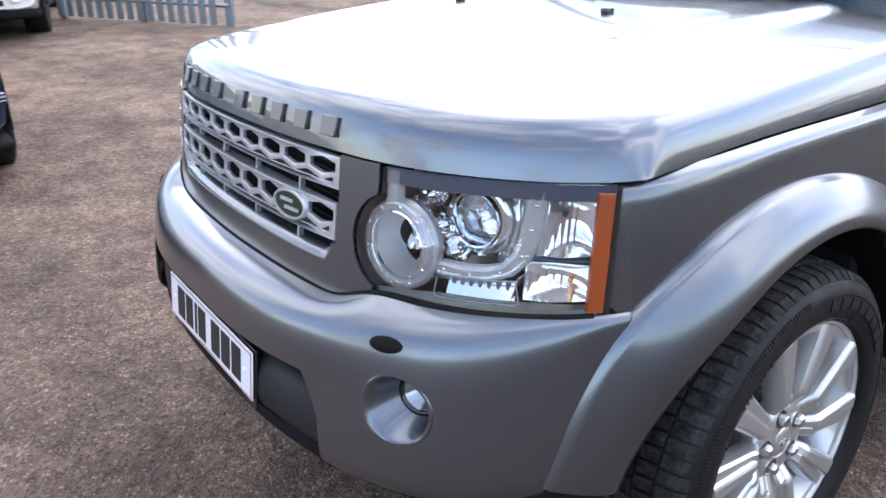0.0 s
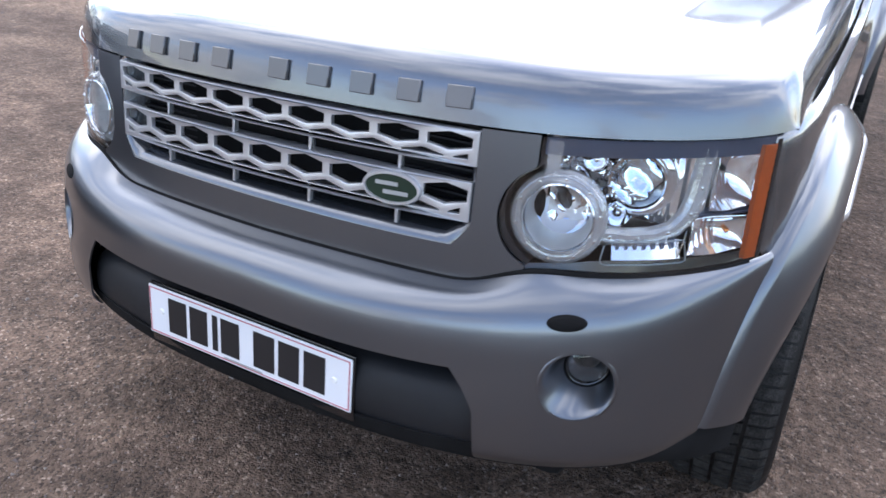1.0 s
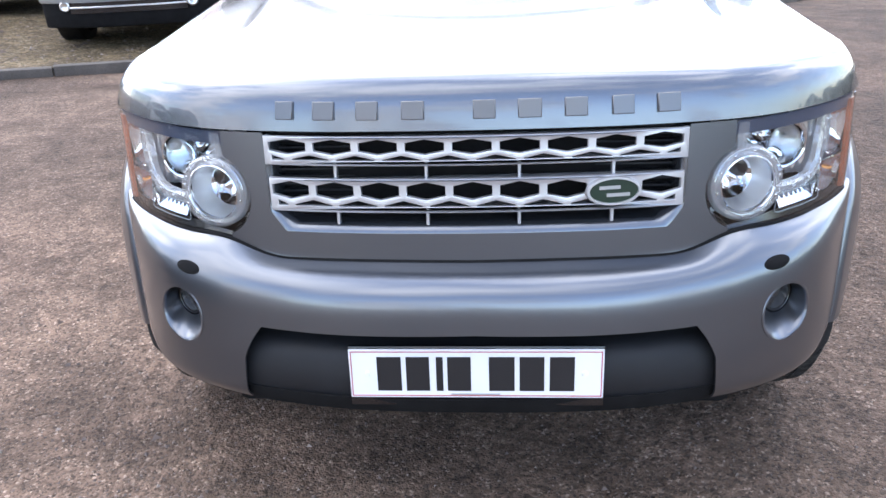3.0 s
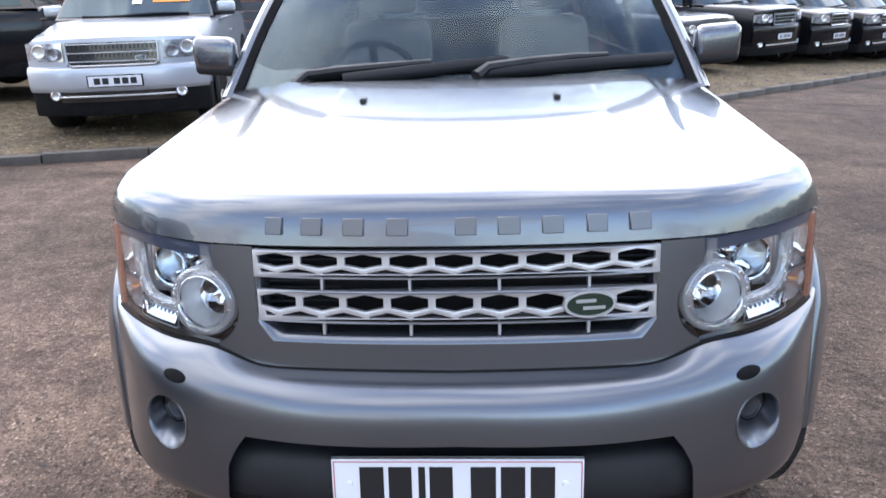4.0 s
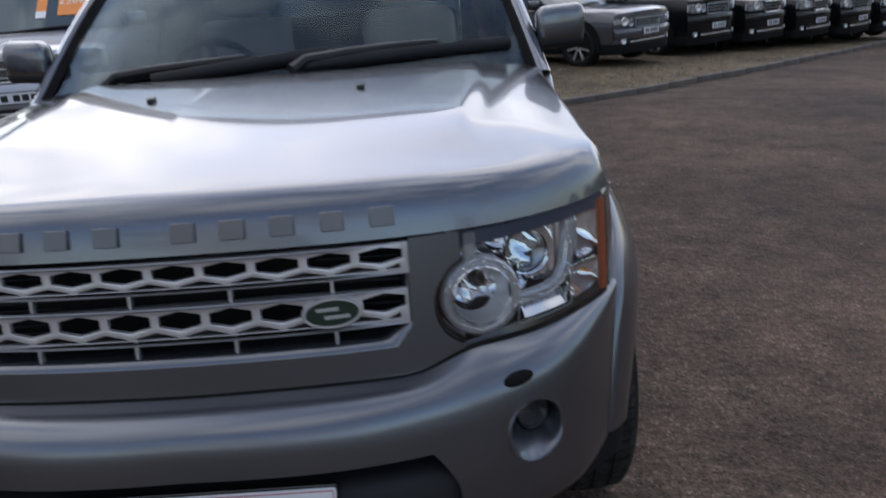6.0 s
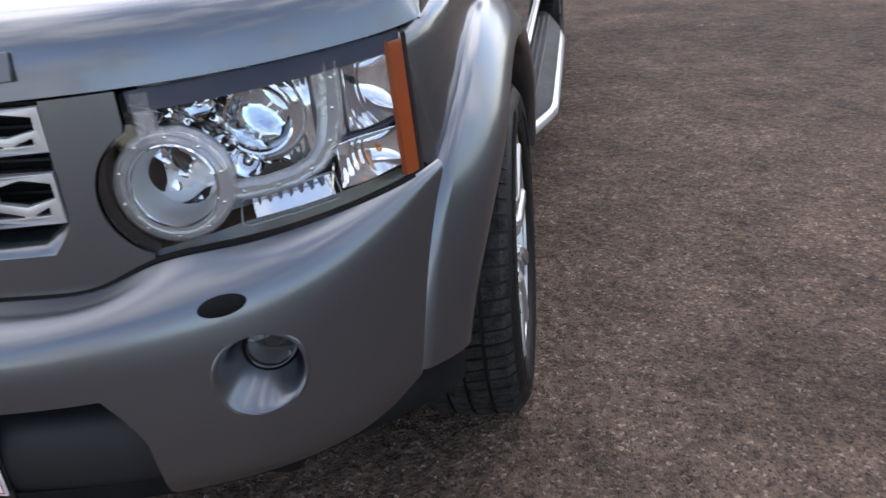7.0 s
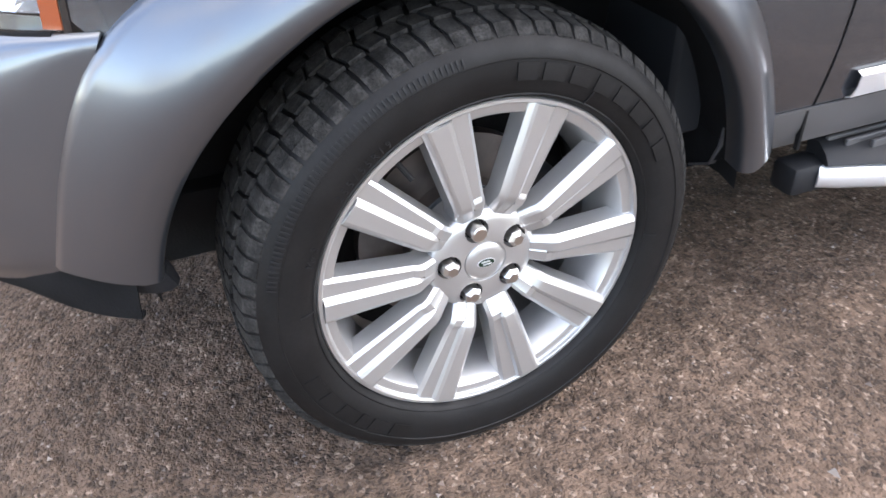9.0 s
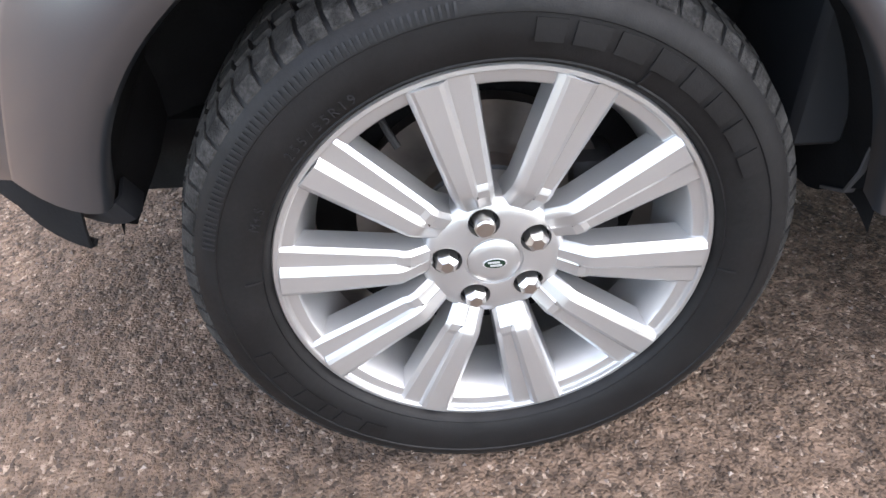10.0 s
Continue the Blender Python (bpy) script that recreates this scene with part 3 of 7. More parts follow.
def kerb_path(step):
    ss = np.linspace(0.78, 9, 1800)
    xy = np.stack([KX(ss), KY(ss)], -1)
    d = np.r_[0, np.cumsum(np.linalg.norm(np.diff(xy, axis=0), axis=1))]
    q = np.arange(0, d[-1], step)
    return np.stack([np.interp(q, d, xy[:, 0]), np.interp(q, d, xy[:, 1])], -1)


kerb = thing("kerb", "weathered grey concrete edging kerb along the gravel verge", "kerb", kind="structure")
kp = kerb_path(0.915)
krnd = random.Random(5)
kerb_me = None
for i, (a, b) in enumerate(zip(kp, kp[1:])):
    if kerb_me is None:
        st = part("kerb_stone", box(0.005, 0.91, 0.0, 0.11, -0.12, VERGE_UP + 0.012, 0.012), KERB, kerb)
        kerb_me = st.data
    else:
        st = new("kerb_stone", kerb_me)
        st.parent = kerb
    za, zb = float(ground_far(*a)), float(ground_far(*b))
    st.matrix_basis = pose(a[0], a[1], za + krnd.uniform(-0.006, 0.006), krnd.uniform(-1, 1), -math.degrees(math.atan2(zb - za, 0.91)), math.degrees(math.atan2(b[1] - a[1], b[0] - a[0])))
kq = kerb_path(0.3)
back = np.array([-0.52, 0.85])
dd = np.r_[0.05, np.linspace(0.15, 8, 40), np.linspace(9, 26, 18)]
vp = kq[:, None] + dd[None, :, None] * back
vz = ground_far(vp[..., 0], vp[..., 1]) + VERGE_UP + 0.012 * np.array([[noise.noise((a * 1.3, b * 1.3, 3)) for a, b in r] for r in vp])
vbm = bmesh.new()
add_grid(vbm, np.concatenate([vp, vz[..., None]], -1))
tagged(part("verge", vbm, VERGE, smooth=60), "brown gravel verge with moss and thin grass behind the kerb", "verge", kind="structure")


# ---- the silver car: its plan and faces ----
# half plan of the nose at lamp-bottom height, from the middle round the corner to the wing
NX = [0, 0.15, 0.30, 0.42, 0.512, 0.60, 0.70, 0.78, 0.83, 0.862, 0.879, 0.887]
NY = [0.088, 0.091, 0.101, 0.118, 0.139, 0.174, 0.236, 0.305, 0.364, 0.43, 0.52, 0.65]
NA = np.r_[0, np.cumsum(np.hypot(np.diff(NX), np.diff(NY)))]
nose_x, nose_y = spline(np.r_[-NA[:0:-1], NA], np.r_[-np.array(NX)[:0:-1], NX]), spline(np.r_[-NA[:0:-1], NA], np.r_[np.array(NY)[:0:-1], NY])
_a = np.linspace(0, NA[-1], 1500)
_ax = nose_x(_a)


def arc_of(x):
    """Length along the nose's plan from its middle to the place at half width x."""
    return np.sign(x) * np.interp(np.abs(x), _ax, _a)


def nose(a, z, out=0.0):
    """The nose's face: place at arc a, height z, moved outwards by out."""
    a, z, out = np.broadcast_arrays(np.asarray(a, float), np.asarray(z, float), np.asarray(out, float))
    e = 1e-3
    tx, ty = nose_x(a + e) - nose_x(a - e), nose_y(a + e) - nose_y(a - e)
    ln = np.hypot(tx, ty)
    nx, ny = ty / ln, -tx / ln
    return np.stack([nose_x(a) + out * nx, nose_y(a) + 0.125 * (z - 0.79) + out * ny, z], -1)


side_w = spline([0.25, 0.27, 0.309, 0.351, 0.42, 0.52, 0.65, 0.9, 2.0, 3.4, 4.3, 4.75], [0.775, 0.793, 0.82, 0.845, 0.862, 0.878, 0.886, 0.889, 0.89, 0.888, 0.872, 0.84])
side_d = spline([0.40, 0.49, 0.60, 0.75, 0.92, 1.0, 1.15], [-0.05, -0.028, -0.008, 0.0, -0.002, -0.008, -0.022])


def side_x(y, z):
    return side_w(y) + side_d(z)


car = thing("silver_car", "silver four-by-four car with a hexagon mesh grille, parked on tarmac", "car")

SEAM = spline([0, 0.36, 0.43, 0.512, 0.60, 0.80, 0.90], [0.742, 0.742, 0.747, 0.776, 0.779, 0.783, 0.795])   # bumper's top line over half width


def smooth01(v, a, b):
    t = np.clip((np.asarray(v, float) - a) / (b - a), 0, 1)
    return t * t * (3 - 2 * t)


# bumper: a ledge under the grille panel that runs out to a point at the corners, a crease, and an upright face
Q = np.r_[np.linspace(0, 0.5, 27), np.linspace(0.5, 1, 17)[1:]]
BO = spline([0, .06, .16, .27, .36, .44, .55, .70, .85, .93, 1.0], [0.0, .012, .037, .061, .077, .0845, .087, .088, .084, .077, .058])
BZ = spline([0, .06, .16, .27, .36, .44, .55, .70, .85, .93, 1.0], [.744, .7425, .738, .729, .714, .690, .640, .565, .495, .468, .448])
BEND_Y = spline([0.41, 0.47, 0.53, 0.60, 0.66, 0.72, 0.78, 0.80], [0.249, 0.2665, 0.284, 0.307, 0.330, 0.360, 0.396, 0.41])
STAND = spline([0, .30, .45, .57, .66, .74, .82, .90, 1.0, 1.2], [.092, .090, .079, .071, .066, .053, .032, .014, .006, .005])     # how far the face stands out, along the plan
CREASE = spline([0.0, 0.66, 0.70, 0.755, 0.795, 0.82, 0.845, 0.90], [0.0, 0.0, 0.002, 0.012, 0.036, 0.063, 0.082, 0.09])       # the crease rises towards the corners


LEDGE = spline([0, 0.22, 0.34, 0.46, 0.58, 0.70, 0.80, 0.90], [0.742, 0.742, 0.746, 0.756, 0.768, 0.778, 0.783, 0.795])      # the ledge's own height, without the step beside the lamp


def stand_out(a, o):
    """Outward place o, held back towards the corners."""
    return np.asarray(o, float) * STAND(np.abs(a)) / 0.0875


def bumper_at(a, q):
    x = np.abs(nose_x(a))
    zc, zs_, zm = 0.690 + CREASE(x), SEAM(x) + 0.002, LEDGE(x) + 0.002
    zb = 0.448 + 0.045 * smooth01(np.abs(a), 0.72, 1.0)
    f = np.clip((BZ(q) - 0.690) / 0.054, 0, 1)
    g = np.clip((BZ(q) - 0.448) / 0.242, 0, 1)
    z = np.where(BZ(q) > 0.690, zc + (zm - zc) * f + (zs_ - zm) * f ** 7, zb + (zc - zb) * g)
    return nose(a, z, stand_out(a, BO(q)))


def mouth_edge(z):
    """Half width of the lower black insert at a height."""
    return np.interp(z, [0.40, 0.445, 0.56, 0.60, 0.64], [0.480, 0.478, 0.468, 0.449, 0.422])


def bumper_cols(q):
    z = float(BZ(q))
    ae = float(arc_of(mouth_edge(min(z, 0.64))))
    at = np.linspace(0.75, 1.12, 300)
    p = bumper_at(at, q)
    z = float(bumper_at(0.99, q)[2])
    end = float(np.interp(float(BEND_Y(min(max(z, 0.41), 0.80))) + (0.0 if z < 0.735 else 0.004), p[:, 1], at))
    mid, out = np.linspace(0, ae, 19), ae + (end - ae) * np.linspace(0, 1, 40)[1:] ** 0.9
    right = np.r_[mid, out]
    return np.r_[-right[:0:-1], right]


bp = np.array([bumper_at(bumper_cols(q), q) for q in Q])
centre, q_mouth = bp.shape[1] // 2, int(np.argmin(np.abs(BZ(Q) - 0.64)))
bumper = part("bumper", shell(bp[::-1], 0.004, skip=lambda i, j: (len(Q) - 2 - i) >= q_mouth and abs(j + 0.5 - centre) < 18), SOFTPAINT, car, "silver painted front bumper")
FOG = (0.608, 0.621)
for s in (1, -1):
    ac = float(arc_of(FOG[0]))
    qf = float(np.interp(-FOG[1], -BZ(Q), Q))
    pc = bumper_at(ac, qf)
    t1, t2 = Vector(bumper_at(ac + 0.03, qf) - bumper_at(ac - 0.03, qf)), Vector(bumper_at(ac, qf + 0.05) - bumper_at(ac, qf - 0.05))
    ax = t2.cross(t1).normalized()
    ax = ax if ax.y < 0 else -ax
    rot = ax.to_track_quat("Z", "Y").to_matrix().to_4x4()
    back_way = rot.to_3x3().inverted() @ Vector((0.03, -1, -0.22)).normalized()      # the bowl runs straight back, not along the face's normal
    skew = Matrix(((1, 0, back_way.x, 0), (0, 1, back_way.y, 0), (0, 0, back_way.z, 0), (0, 0, 0, 1)))
    place = Matrix.Translation(Vector(pc)) @ rot @ skew @ Matrix.Diagonal((1.08, 1.08, 1, 1))
    hole = lathe([(0.0, -0.06), (0.057, -0.06), (0.057, 0.06), (0.0, 0.06)], 40, "z")
    bmesh.ops.transform(hole, matrix=place, verts=hole.verts[:])
    cut(bumper, flip(hole, s))

    def fog_part(profile, steps=48, shift=(0, 0, 0)):
        b_ = lathe(profile, steps, "z")
        bmesh.ops.transform(b_, matrix=place @ Matrix.Translation(shift), verts=b_.verts[:])
        return flip(b_, s)
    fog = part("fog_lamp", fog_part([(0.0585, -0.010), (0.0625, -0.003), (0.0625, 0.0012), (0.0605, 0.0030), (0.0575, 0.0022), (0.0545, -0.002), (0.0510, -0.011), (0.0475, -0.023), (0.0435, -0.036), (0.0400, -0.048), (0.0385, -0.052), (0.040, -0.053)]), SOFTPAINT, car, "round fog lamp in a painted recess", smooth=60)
    part("gap", fog_part([(0.0390, -0.0395), (0.0380, -0.046), (0.0350, -0.047), (0.0345, -0.043)], 40, (0, 0, -0.012)), LINER, fog)
    part("lamp_rim", fog_part([(0.0352, -0.050), (0.0352, -0.0405), (0.0338, -0.0390), (0.0322, -0.0400), (0.0318, -0.050)], 40, (0, 0, -0.012)), GLOSSBLACK, fog)
    part("lens", fog_part([(0.0, -0.033), (0.014, -0.0342), (0.024, -0.0372), (0.0322, -0.042)], 32, (0, 0, -0.012)), LENSGLASS, fog)
    part("reflector", fog_part([(0.0, -0.078), (0.013, -0.075), (0.024, -0.064), (0.0320, -0.0445)], 32, (0, 0, -0.012)), DARKBOWL, fog, "dark fog lamp bowl")
    part("shade", fog_part([(0.0, -0.050), (0.011, -0.051), (0.0145, -0.056), (0.013, -0.070)], 20, (0, 0, -0.012)), CALIPER, fog, "dark bulb shade")
    # headlamp washer cover
    wa = float(arc_of(0.582))
    wq = float(np.interp(-0.7275, [-float(bumper_at(wa, q)[2]) for q in Q], Q))
    w1, w2 = Vector(bumper_at(wa + 0.02, wq) - bumper_at(wa - 0.02, wq)), Vector(bumper_at(wa, wq - 0.04) - bumper_at(wa, wq + 0.04))
    wn_ = w1.cross(w2).normalized()
    wn_ = wn_ if wn_.y < 0 else -wn_
    w1.normalize()
    wb = wn_.cross(w1)
    wm = Matrix(((w1.x, wb.x, wn_.x, 0), (w1.y, wb.y, wn_.y, 0), (w1.z, wb.z, wn_.z, 0), (0, 0, 0, 1)))
    pad = lathe([(0.0, 0.0075), (0.015, 0.0070), (0.024, 0.0050), (0.0295, 0.0015), (0.0315, -0.004), (0.0315, -0.012)], 36, "z")
    bend(pad, lambda x, y, z: (x * 1.22, y * 0.52, z))
    bmesh.ops.transform(pad, matrix=Matrix.Translation(Vector(bumper_at(wa, wq))) @ wm, verts=pad.verts[:])
    part("washer_cover", flip(pad, s), LINER, car, "small black headlamp washer cover", smooth=70)

# dark shut line between the bumper's top edge and the panel and lamps over it
for s in (1, -1):
    part("shut_line", flip(tube([tuple(nose(a, float(SEAM(float(nose_x(a)))) + 0.004, 0.005 - 0.004 * float(smooth01(a, 0.6, 0.8)))) for a in np.linspace(0.0, float(arc_of(0.826)), 60)], 0.0052, 6), s), LINER, car)
# black insert under the bumper, with its ledge
IO = spline([0, .15, .3, .45, .55, .8, 1.0], [-0.040, -0.038, -0.020, 0.042, 0.058, 0.060, 0.036])
IZ = spline([0, .15, .3, .45, .55, .8, 1.0], [0.660, 0.616, 0.592, 0.575, 0.553, 0.485, 0.430])
iq = np.linspace(0, 1, 24)
ip = np.array([[nose(float(arc_of(mouth_edge(min(float(IZ(q)), 0.64)) + 0.014)) * u, IZ(q), IO(q) - 0.010 * abs(u) ** 3) for u in np.linspace(-1, 1, 41)] for q in iq])
part("bumper_insert", shell(ip[::-1], 0.004), PLASTIC, car, "black plastic lower bumper insert")
# black strip over the ledge: the slot's shade put in as colour
part("slot", shell(np.array([[nose(arc_of(u * float(lin(z, [0.607, 0.640], [0.36, 0.40]))), z, 0.004) for z in np.linspace(0.607, 0.640, 4)] for u in np.linspace(-1, 1, 31)])[::-1], 0.003), LINER, car, "black strip standing in for the shaded air slot over the bumper insert")
# black valance under the bumper's edge
va = np.linspace(-0.965, 0.965, 111)
vq = [(0.080, 1.0), (0.074, 0.62), (0.062, 0.25), (0.030, 0.0), (-0.03, 0.0), (-0.06, 0.05)]


def valance_pt(a, o, k):
    """k: 1 at the bumper's lower edge, 0 at the bottom, which hangs lower at the corners."""
    e = float(smooth01(abs(a), 0.70, 1.02))
    top, foot = 0.474 + 0.040 * e, 0.424 - 0.022 * e
    return nose(a, foot + (top - foot) * k, float(stand_out(a, o)) * (0.80 + 0.20 * e) - 0.005 + 0.012 * e * (k < 0.9))


vpnt = np.array([[valance_pt(a, o, k) for a in va] for o, k in vq])
part("valance", shell(vpnt[::-1], 0.004), LINER, car, "black plastic valance under the bumper")

# number plate
plate = part("number_plate", box(-0.26, 0.26, -0.004, 0.0, 0.0, 0.111, 0.0018, 1), PLATEWHITE, car, "white number plate with black characters as plain bars")
plate.matrix_basis = pose(0, -0.014, 0.4795, -6.2)
for nm, (x0, x1, z0, z1) in {"top": (-.255, .255, .1045, .1062), "bottom": (-.255, .255, .0048, .0065), "near": (-.256, -.2543, .0048, .1062), "far": (.2543, .256, .0048, .1062)}.items():
    part("border_line", box(x0, x1, -0.0052, -0.0042, z0, z1), PLATERED, plate)
for x, w in ((.058, .05), (.118, .048), (.180, .014), (.203, .048), (.288, .052), (.350, .050), (.411, .050)):
    part("character_bar", box(x - .26, x - .26 + w, -0.0052, -0.0042, .017, .094, 0.0), INK, plate)
for x in (-.222, .222):
    part("screw_cap", bend(lathe([(0.0, -0.0075), (0.005, -0.007), (0.0066, -0.004)], 16, "y"), lambda a, b, c, x=x: (a + x, b, c + 0.057)), PAPER, plate)
part("maker_line", box(-.05, .05, -0.0052, -0.0042, .0072, .0105), PALEINK, plate)
holder = part("plate_holder", box(-.262, .262, -0.003, 0.005, -0.022, 0.114, 0.003, 2), GLOSSBLACK, car, "black plate holder with a pale print line")
holder.matrix_basis = pose(0, -0.0085, 0.4795, -6.2)
part("print_bar", box(-.10, .10, -0.0040, -0.0030, -.0150, -.0085), PALEINK, holder)
for x in (-.14, .14):
    part("screw", bend(lathe([(0.0, -0.0045), (0.004, -0.004), (0.0045, -0.003)], 12, "y"), lambda a, b, c, x=x: (a + x, b, c - 0.011)), PALEINK, holder)

# grille panel round the opening
PZ = np.r_[np.linspace(0.0, 0.068, 10), np.linspace(0.075, 0.262, 26)]


def lamp_edge(z):
    """Half width at which the panel gives way to the headlamp."""
    ring = 0.549 - math.sqrt(max(0.0905**2 - (z - 0.873)**2, 0.0))
    low = lin(z, [0.742, 0.76, 0.785], [0.455, 0.497, 0.512])
    return min(0.517, ring, low) if z > 0.785 else low


def mouth(z):
    return lin(z, [0.80, 0.845, 1.0], [0.383, 0.417, 0.420])


rows = []
for dz in PZ:
    z0 = 0.745 + dz
    o = mouth(max(z0, 0.80))
    e = max(lamp_edge(z0), o + 0.012)
    u = np.r_[np.linspace(0, o, 16), o + (e - o) * np.linspace(0, 1, 10)[1:]]
    u = np.r_[-u[:0:-1], u]
    zz = np.maximum(z0, SEAM(np.abs(u)) + 0.003)
    rows.append(nose(arc_of(u), zz, 0.002))
gp = np.array(rows)
gc = gp.shape[1] // 2
z_open = int(np.argmin(np.abs(PZ + 0.745 - 0.806)))
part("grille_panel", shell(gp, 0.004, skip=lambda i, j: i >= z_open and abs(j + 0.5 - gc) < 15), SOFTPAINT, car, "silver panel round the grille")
# the opening's chamfered frame
fr = []
path = [(-mouth(z), z) for z in np.linspace(1.003, 0.846, 8)] + [(-0.400, 0.8225), (-0.383, 0.806)] + [(x, 0.806) for x in np.linspace(-0.36, 0.36, 15)] + [(0.383, 0.806), (0.400, 0.8225)] + [(mouth(z), z) for z in np.linspace(0.846, 1.003, 8)]
for x, z in path:
    inx, inz = -np.sign(x) * (1.0 if abs(x) > 0.37 else 0.0), (1.0 if z < 0.83 else 0.0)
    fr.append([nose(arc_of(x - inx * 0.010), z - inz * 0.010, 0.0022), nose(arc_of(x - inx * 0.008), z - inz * 0.008, 0.0050), nose(arc_of(x - inx * 0.004), z - inz * 0.004, 0.0060), nose(arc_of(x), z, 0.0035) + np.array([inx * 0.003, 0, inz * 0.003]),
               nose(arc_of(x), z, -0.002) + np.array([inx * 0.010, 0, inz * 0.013]), nose(arc_of(x), z, -0.045) + np.array([inx * 0.016, 0, inz * 0.018])])
part("grille_frame", shell(np.array(fr), 0.002), PAINT, car, "bright chamfered lip of the grille opening", smooth=60)
# a black sheet stands in for the shade behind the grille
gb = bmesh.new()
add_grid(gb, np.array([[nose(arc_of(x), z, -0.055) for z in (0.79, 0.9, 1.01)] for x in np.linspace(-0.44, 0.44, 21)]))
part("grille_dark_sheet", gb, LINER, car, "black sheet standing in for the shade behind the grille")
for k, zc in enumerate(np.linspace(0.815, 0.995, 13)):
    part("grille_slat", bend(box(-0.42, 0.42, -0.008, 0.008, zc - 0.0018, zc + 0.0018), lambda a, b, c: Vector(nose(arc_of(a), c, -0.042 - b))), PLASTIC, car)


def honeycomb(z0, z1, half, tilt):
    """One bright bar of the grille with its row of six-sided holes and the wedge holes under them."""
    h = z1 - z0
    zc, hw, hh, sh = z0 + 0.655 * h, 0.0395, 0.295 * h, 0.165 * h
    wz, wh = z0 + 0.15 * h, 0.225 * h
    holes = []
    for k in range(9):
        x = (k - 4) * 0.0922
        a = hw
        holes.append([(x - a, zc - sh), (x, zc - hh), (x + a, zc - sh), (x + a, zc + sh), (x, zc + hh), (x - a, zc + sh)])
    for k in range(10):
        x = (k - 4.5) * 0.0922
        lo, hi = max(x - 0.0395, -half + 0.014), min(x + 0.0395, half - 0.014)
        peak = [(min(max(x, lo), hi), wz + wh)] if lo < x < hi else []
        left, right = (wz + wh * (0.95 if k == 0 else 0.30)), (wz + wh * (0.95 if k == 9 else 0.30))
        holes.append([(lo, wz), (hi, wz), (hi, right)] + peak + [(lo, left)])
    edge = 14
    outline = [(x, z0) for x in np.linspace(-half, half, edge)] + [(x, z1) for x in np.linspace(half, -half, edge)]
    bm = prism(outline, holes, 0.010, 0.0012)
    return bend(bm, lambda a, b, c: Vector(nose(arc_of(a), b, c + 0.003 + tilt)))


for z0, z1, half in ((0.9455, 1.0005, 0.417), (0.851, 0.9165, 0.412)):
    part("grille_bar", honeycomb(z0, z1, half, 0.0), GRILLE, car, "bright silver grille bar with hexagon holes", smooth=30)
for x in (-0.277, -0.0922, 0.0922, 0.277):
    for z0, z1 in ((0.915, 0.947), (0.818, 0.853)):
        part("grille_post", bend(box(x - 0.0032, x + 0.0032, -0.006, 0.006, z0, z1, 0.001, 1), lambda a, b, c: Vector(nose(arc_of(a), c, -0.012 - b))), GRILLE, car)


def oval_badge(parent, m, w, h, t):
    """A plain oval badge: bright rim, green face, and bars for its lettering."""
    th = np.linspace(0, 2 * math.pi, 40, endpoint=False)
    rim = np.array([[(w * k * math.cos(q), h * k2 * math.sin(q), d) for k, k2, d in ((1.0, 1.0, 0), (1.0, 1.0, t * .6), (.95, .93, t), (.87, .80, t), (.85, .77, t * .55))] for q in th])
    bm = bmesh.new()
    add_grid(bm, rim, wrap_u=True)
    bmesh.ops.transform(bm, matrix=m, verts=bm.verts[:])
    b = part("badge", bm, GRILLE, parent, "oval green badge with a bright rim and plain bars")
    face = bmesh.new()
    face.faces.new([face.verts.new((w * .87 * math.cos(q), h * .80 * math.sin(q), t * .7)) for q in th])
    bmesh.ops.transform(face, matrix=m, verts=face.verts[:])
    part("face", face, GREEN, b, smooth=0)
    for x0, x1, y0, y1 in ((-.52, .22, .14, .36), (-.26, .56, -.36, -.14)):
        part("bar", box(x0 * w, x1 * w, y0 * h, y1 * h, t * .7, t * .95, m=m), PALEINK, b)
    return b


bpos = nose(arc_of(0.274), 0.887, 0.006)
oval_badge(car, Matrix.Translation(Vector(bpos)) @ pose(0, 0, 0, 83, 0, 8), 0.056, 0.030, 0.010)

# bonnet: a clamshell lid with a rolled front and sides
crown = spline([0.0, 0.1, 0.3, 0.5, 0.9, 1.25, 1.5], [1.088, 1.102, 1.125, 1.1455, 1.186, 1.219, 1.24])
shut = spline([0.10, 0.386, 0.64, 1.13, 1.35, 1.47], [1.012, 1.008, 1.027, 1.045, 1.085, 1.15])


def bonnet_top(x, y):
    x = np.abs(x)
    edge = 0.55 + 0.07 * smooth01(y, 0.45, 1.25)          # the raised middle's crease
    z = crown(y) - 0.052 * (x / 0.84) ** (2.6 + 2.2 * smooth01(y, 0.28, 0.66))
    z = z - 0.010 * np.minimum((x / 0.45) ** 2, 2.0) * (y - 0.85) * smooth01(y, 0.3, 0.6)      # the sides fall away a little less steeply
    fall = smooth01(x, edge - 0.015, edge + 0.035) * smooth01(y, 0.30, 0.66)
    z = z - 0.011 * fall + 0.0025 * np.exp(-((x - edge + 0.02) / 0.05) ** 2) * smooth01(y, 0.36, 0.66)
    return z


lid_a = np.r_[np.linspace(0, 0.80, 30), np.linspace(0.80, float(arc_of(0.85)), 14)[1:]]
lid_a = np.r_[-lid_a[:0:-1], lid_a]
front = nose(lid_a, 1.008, 0.002)
k_u = lid_a / lid_a[-1]
REAR_W, REAR_END = 0.862, 1.46
front_line = np.stack([front[:, 0], front[:, 1]], -1)
side_line = np.stack([np.linspace(front[-1, 0], REAR_W, 40), np.linspace(front[-1, 1], REAR_END, 40)], -1)


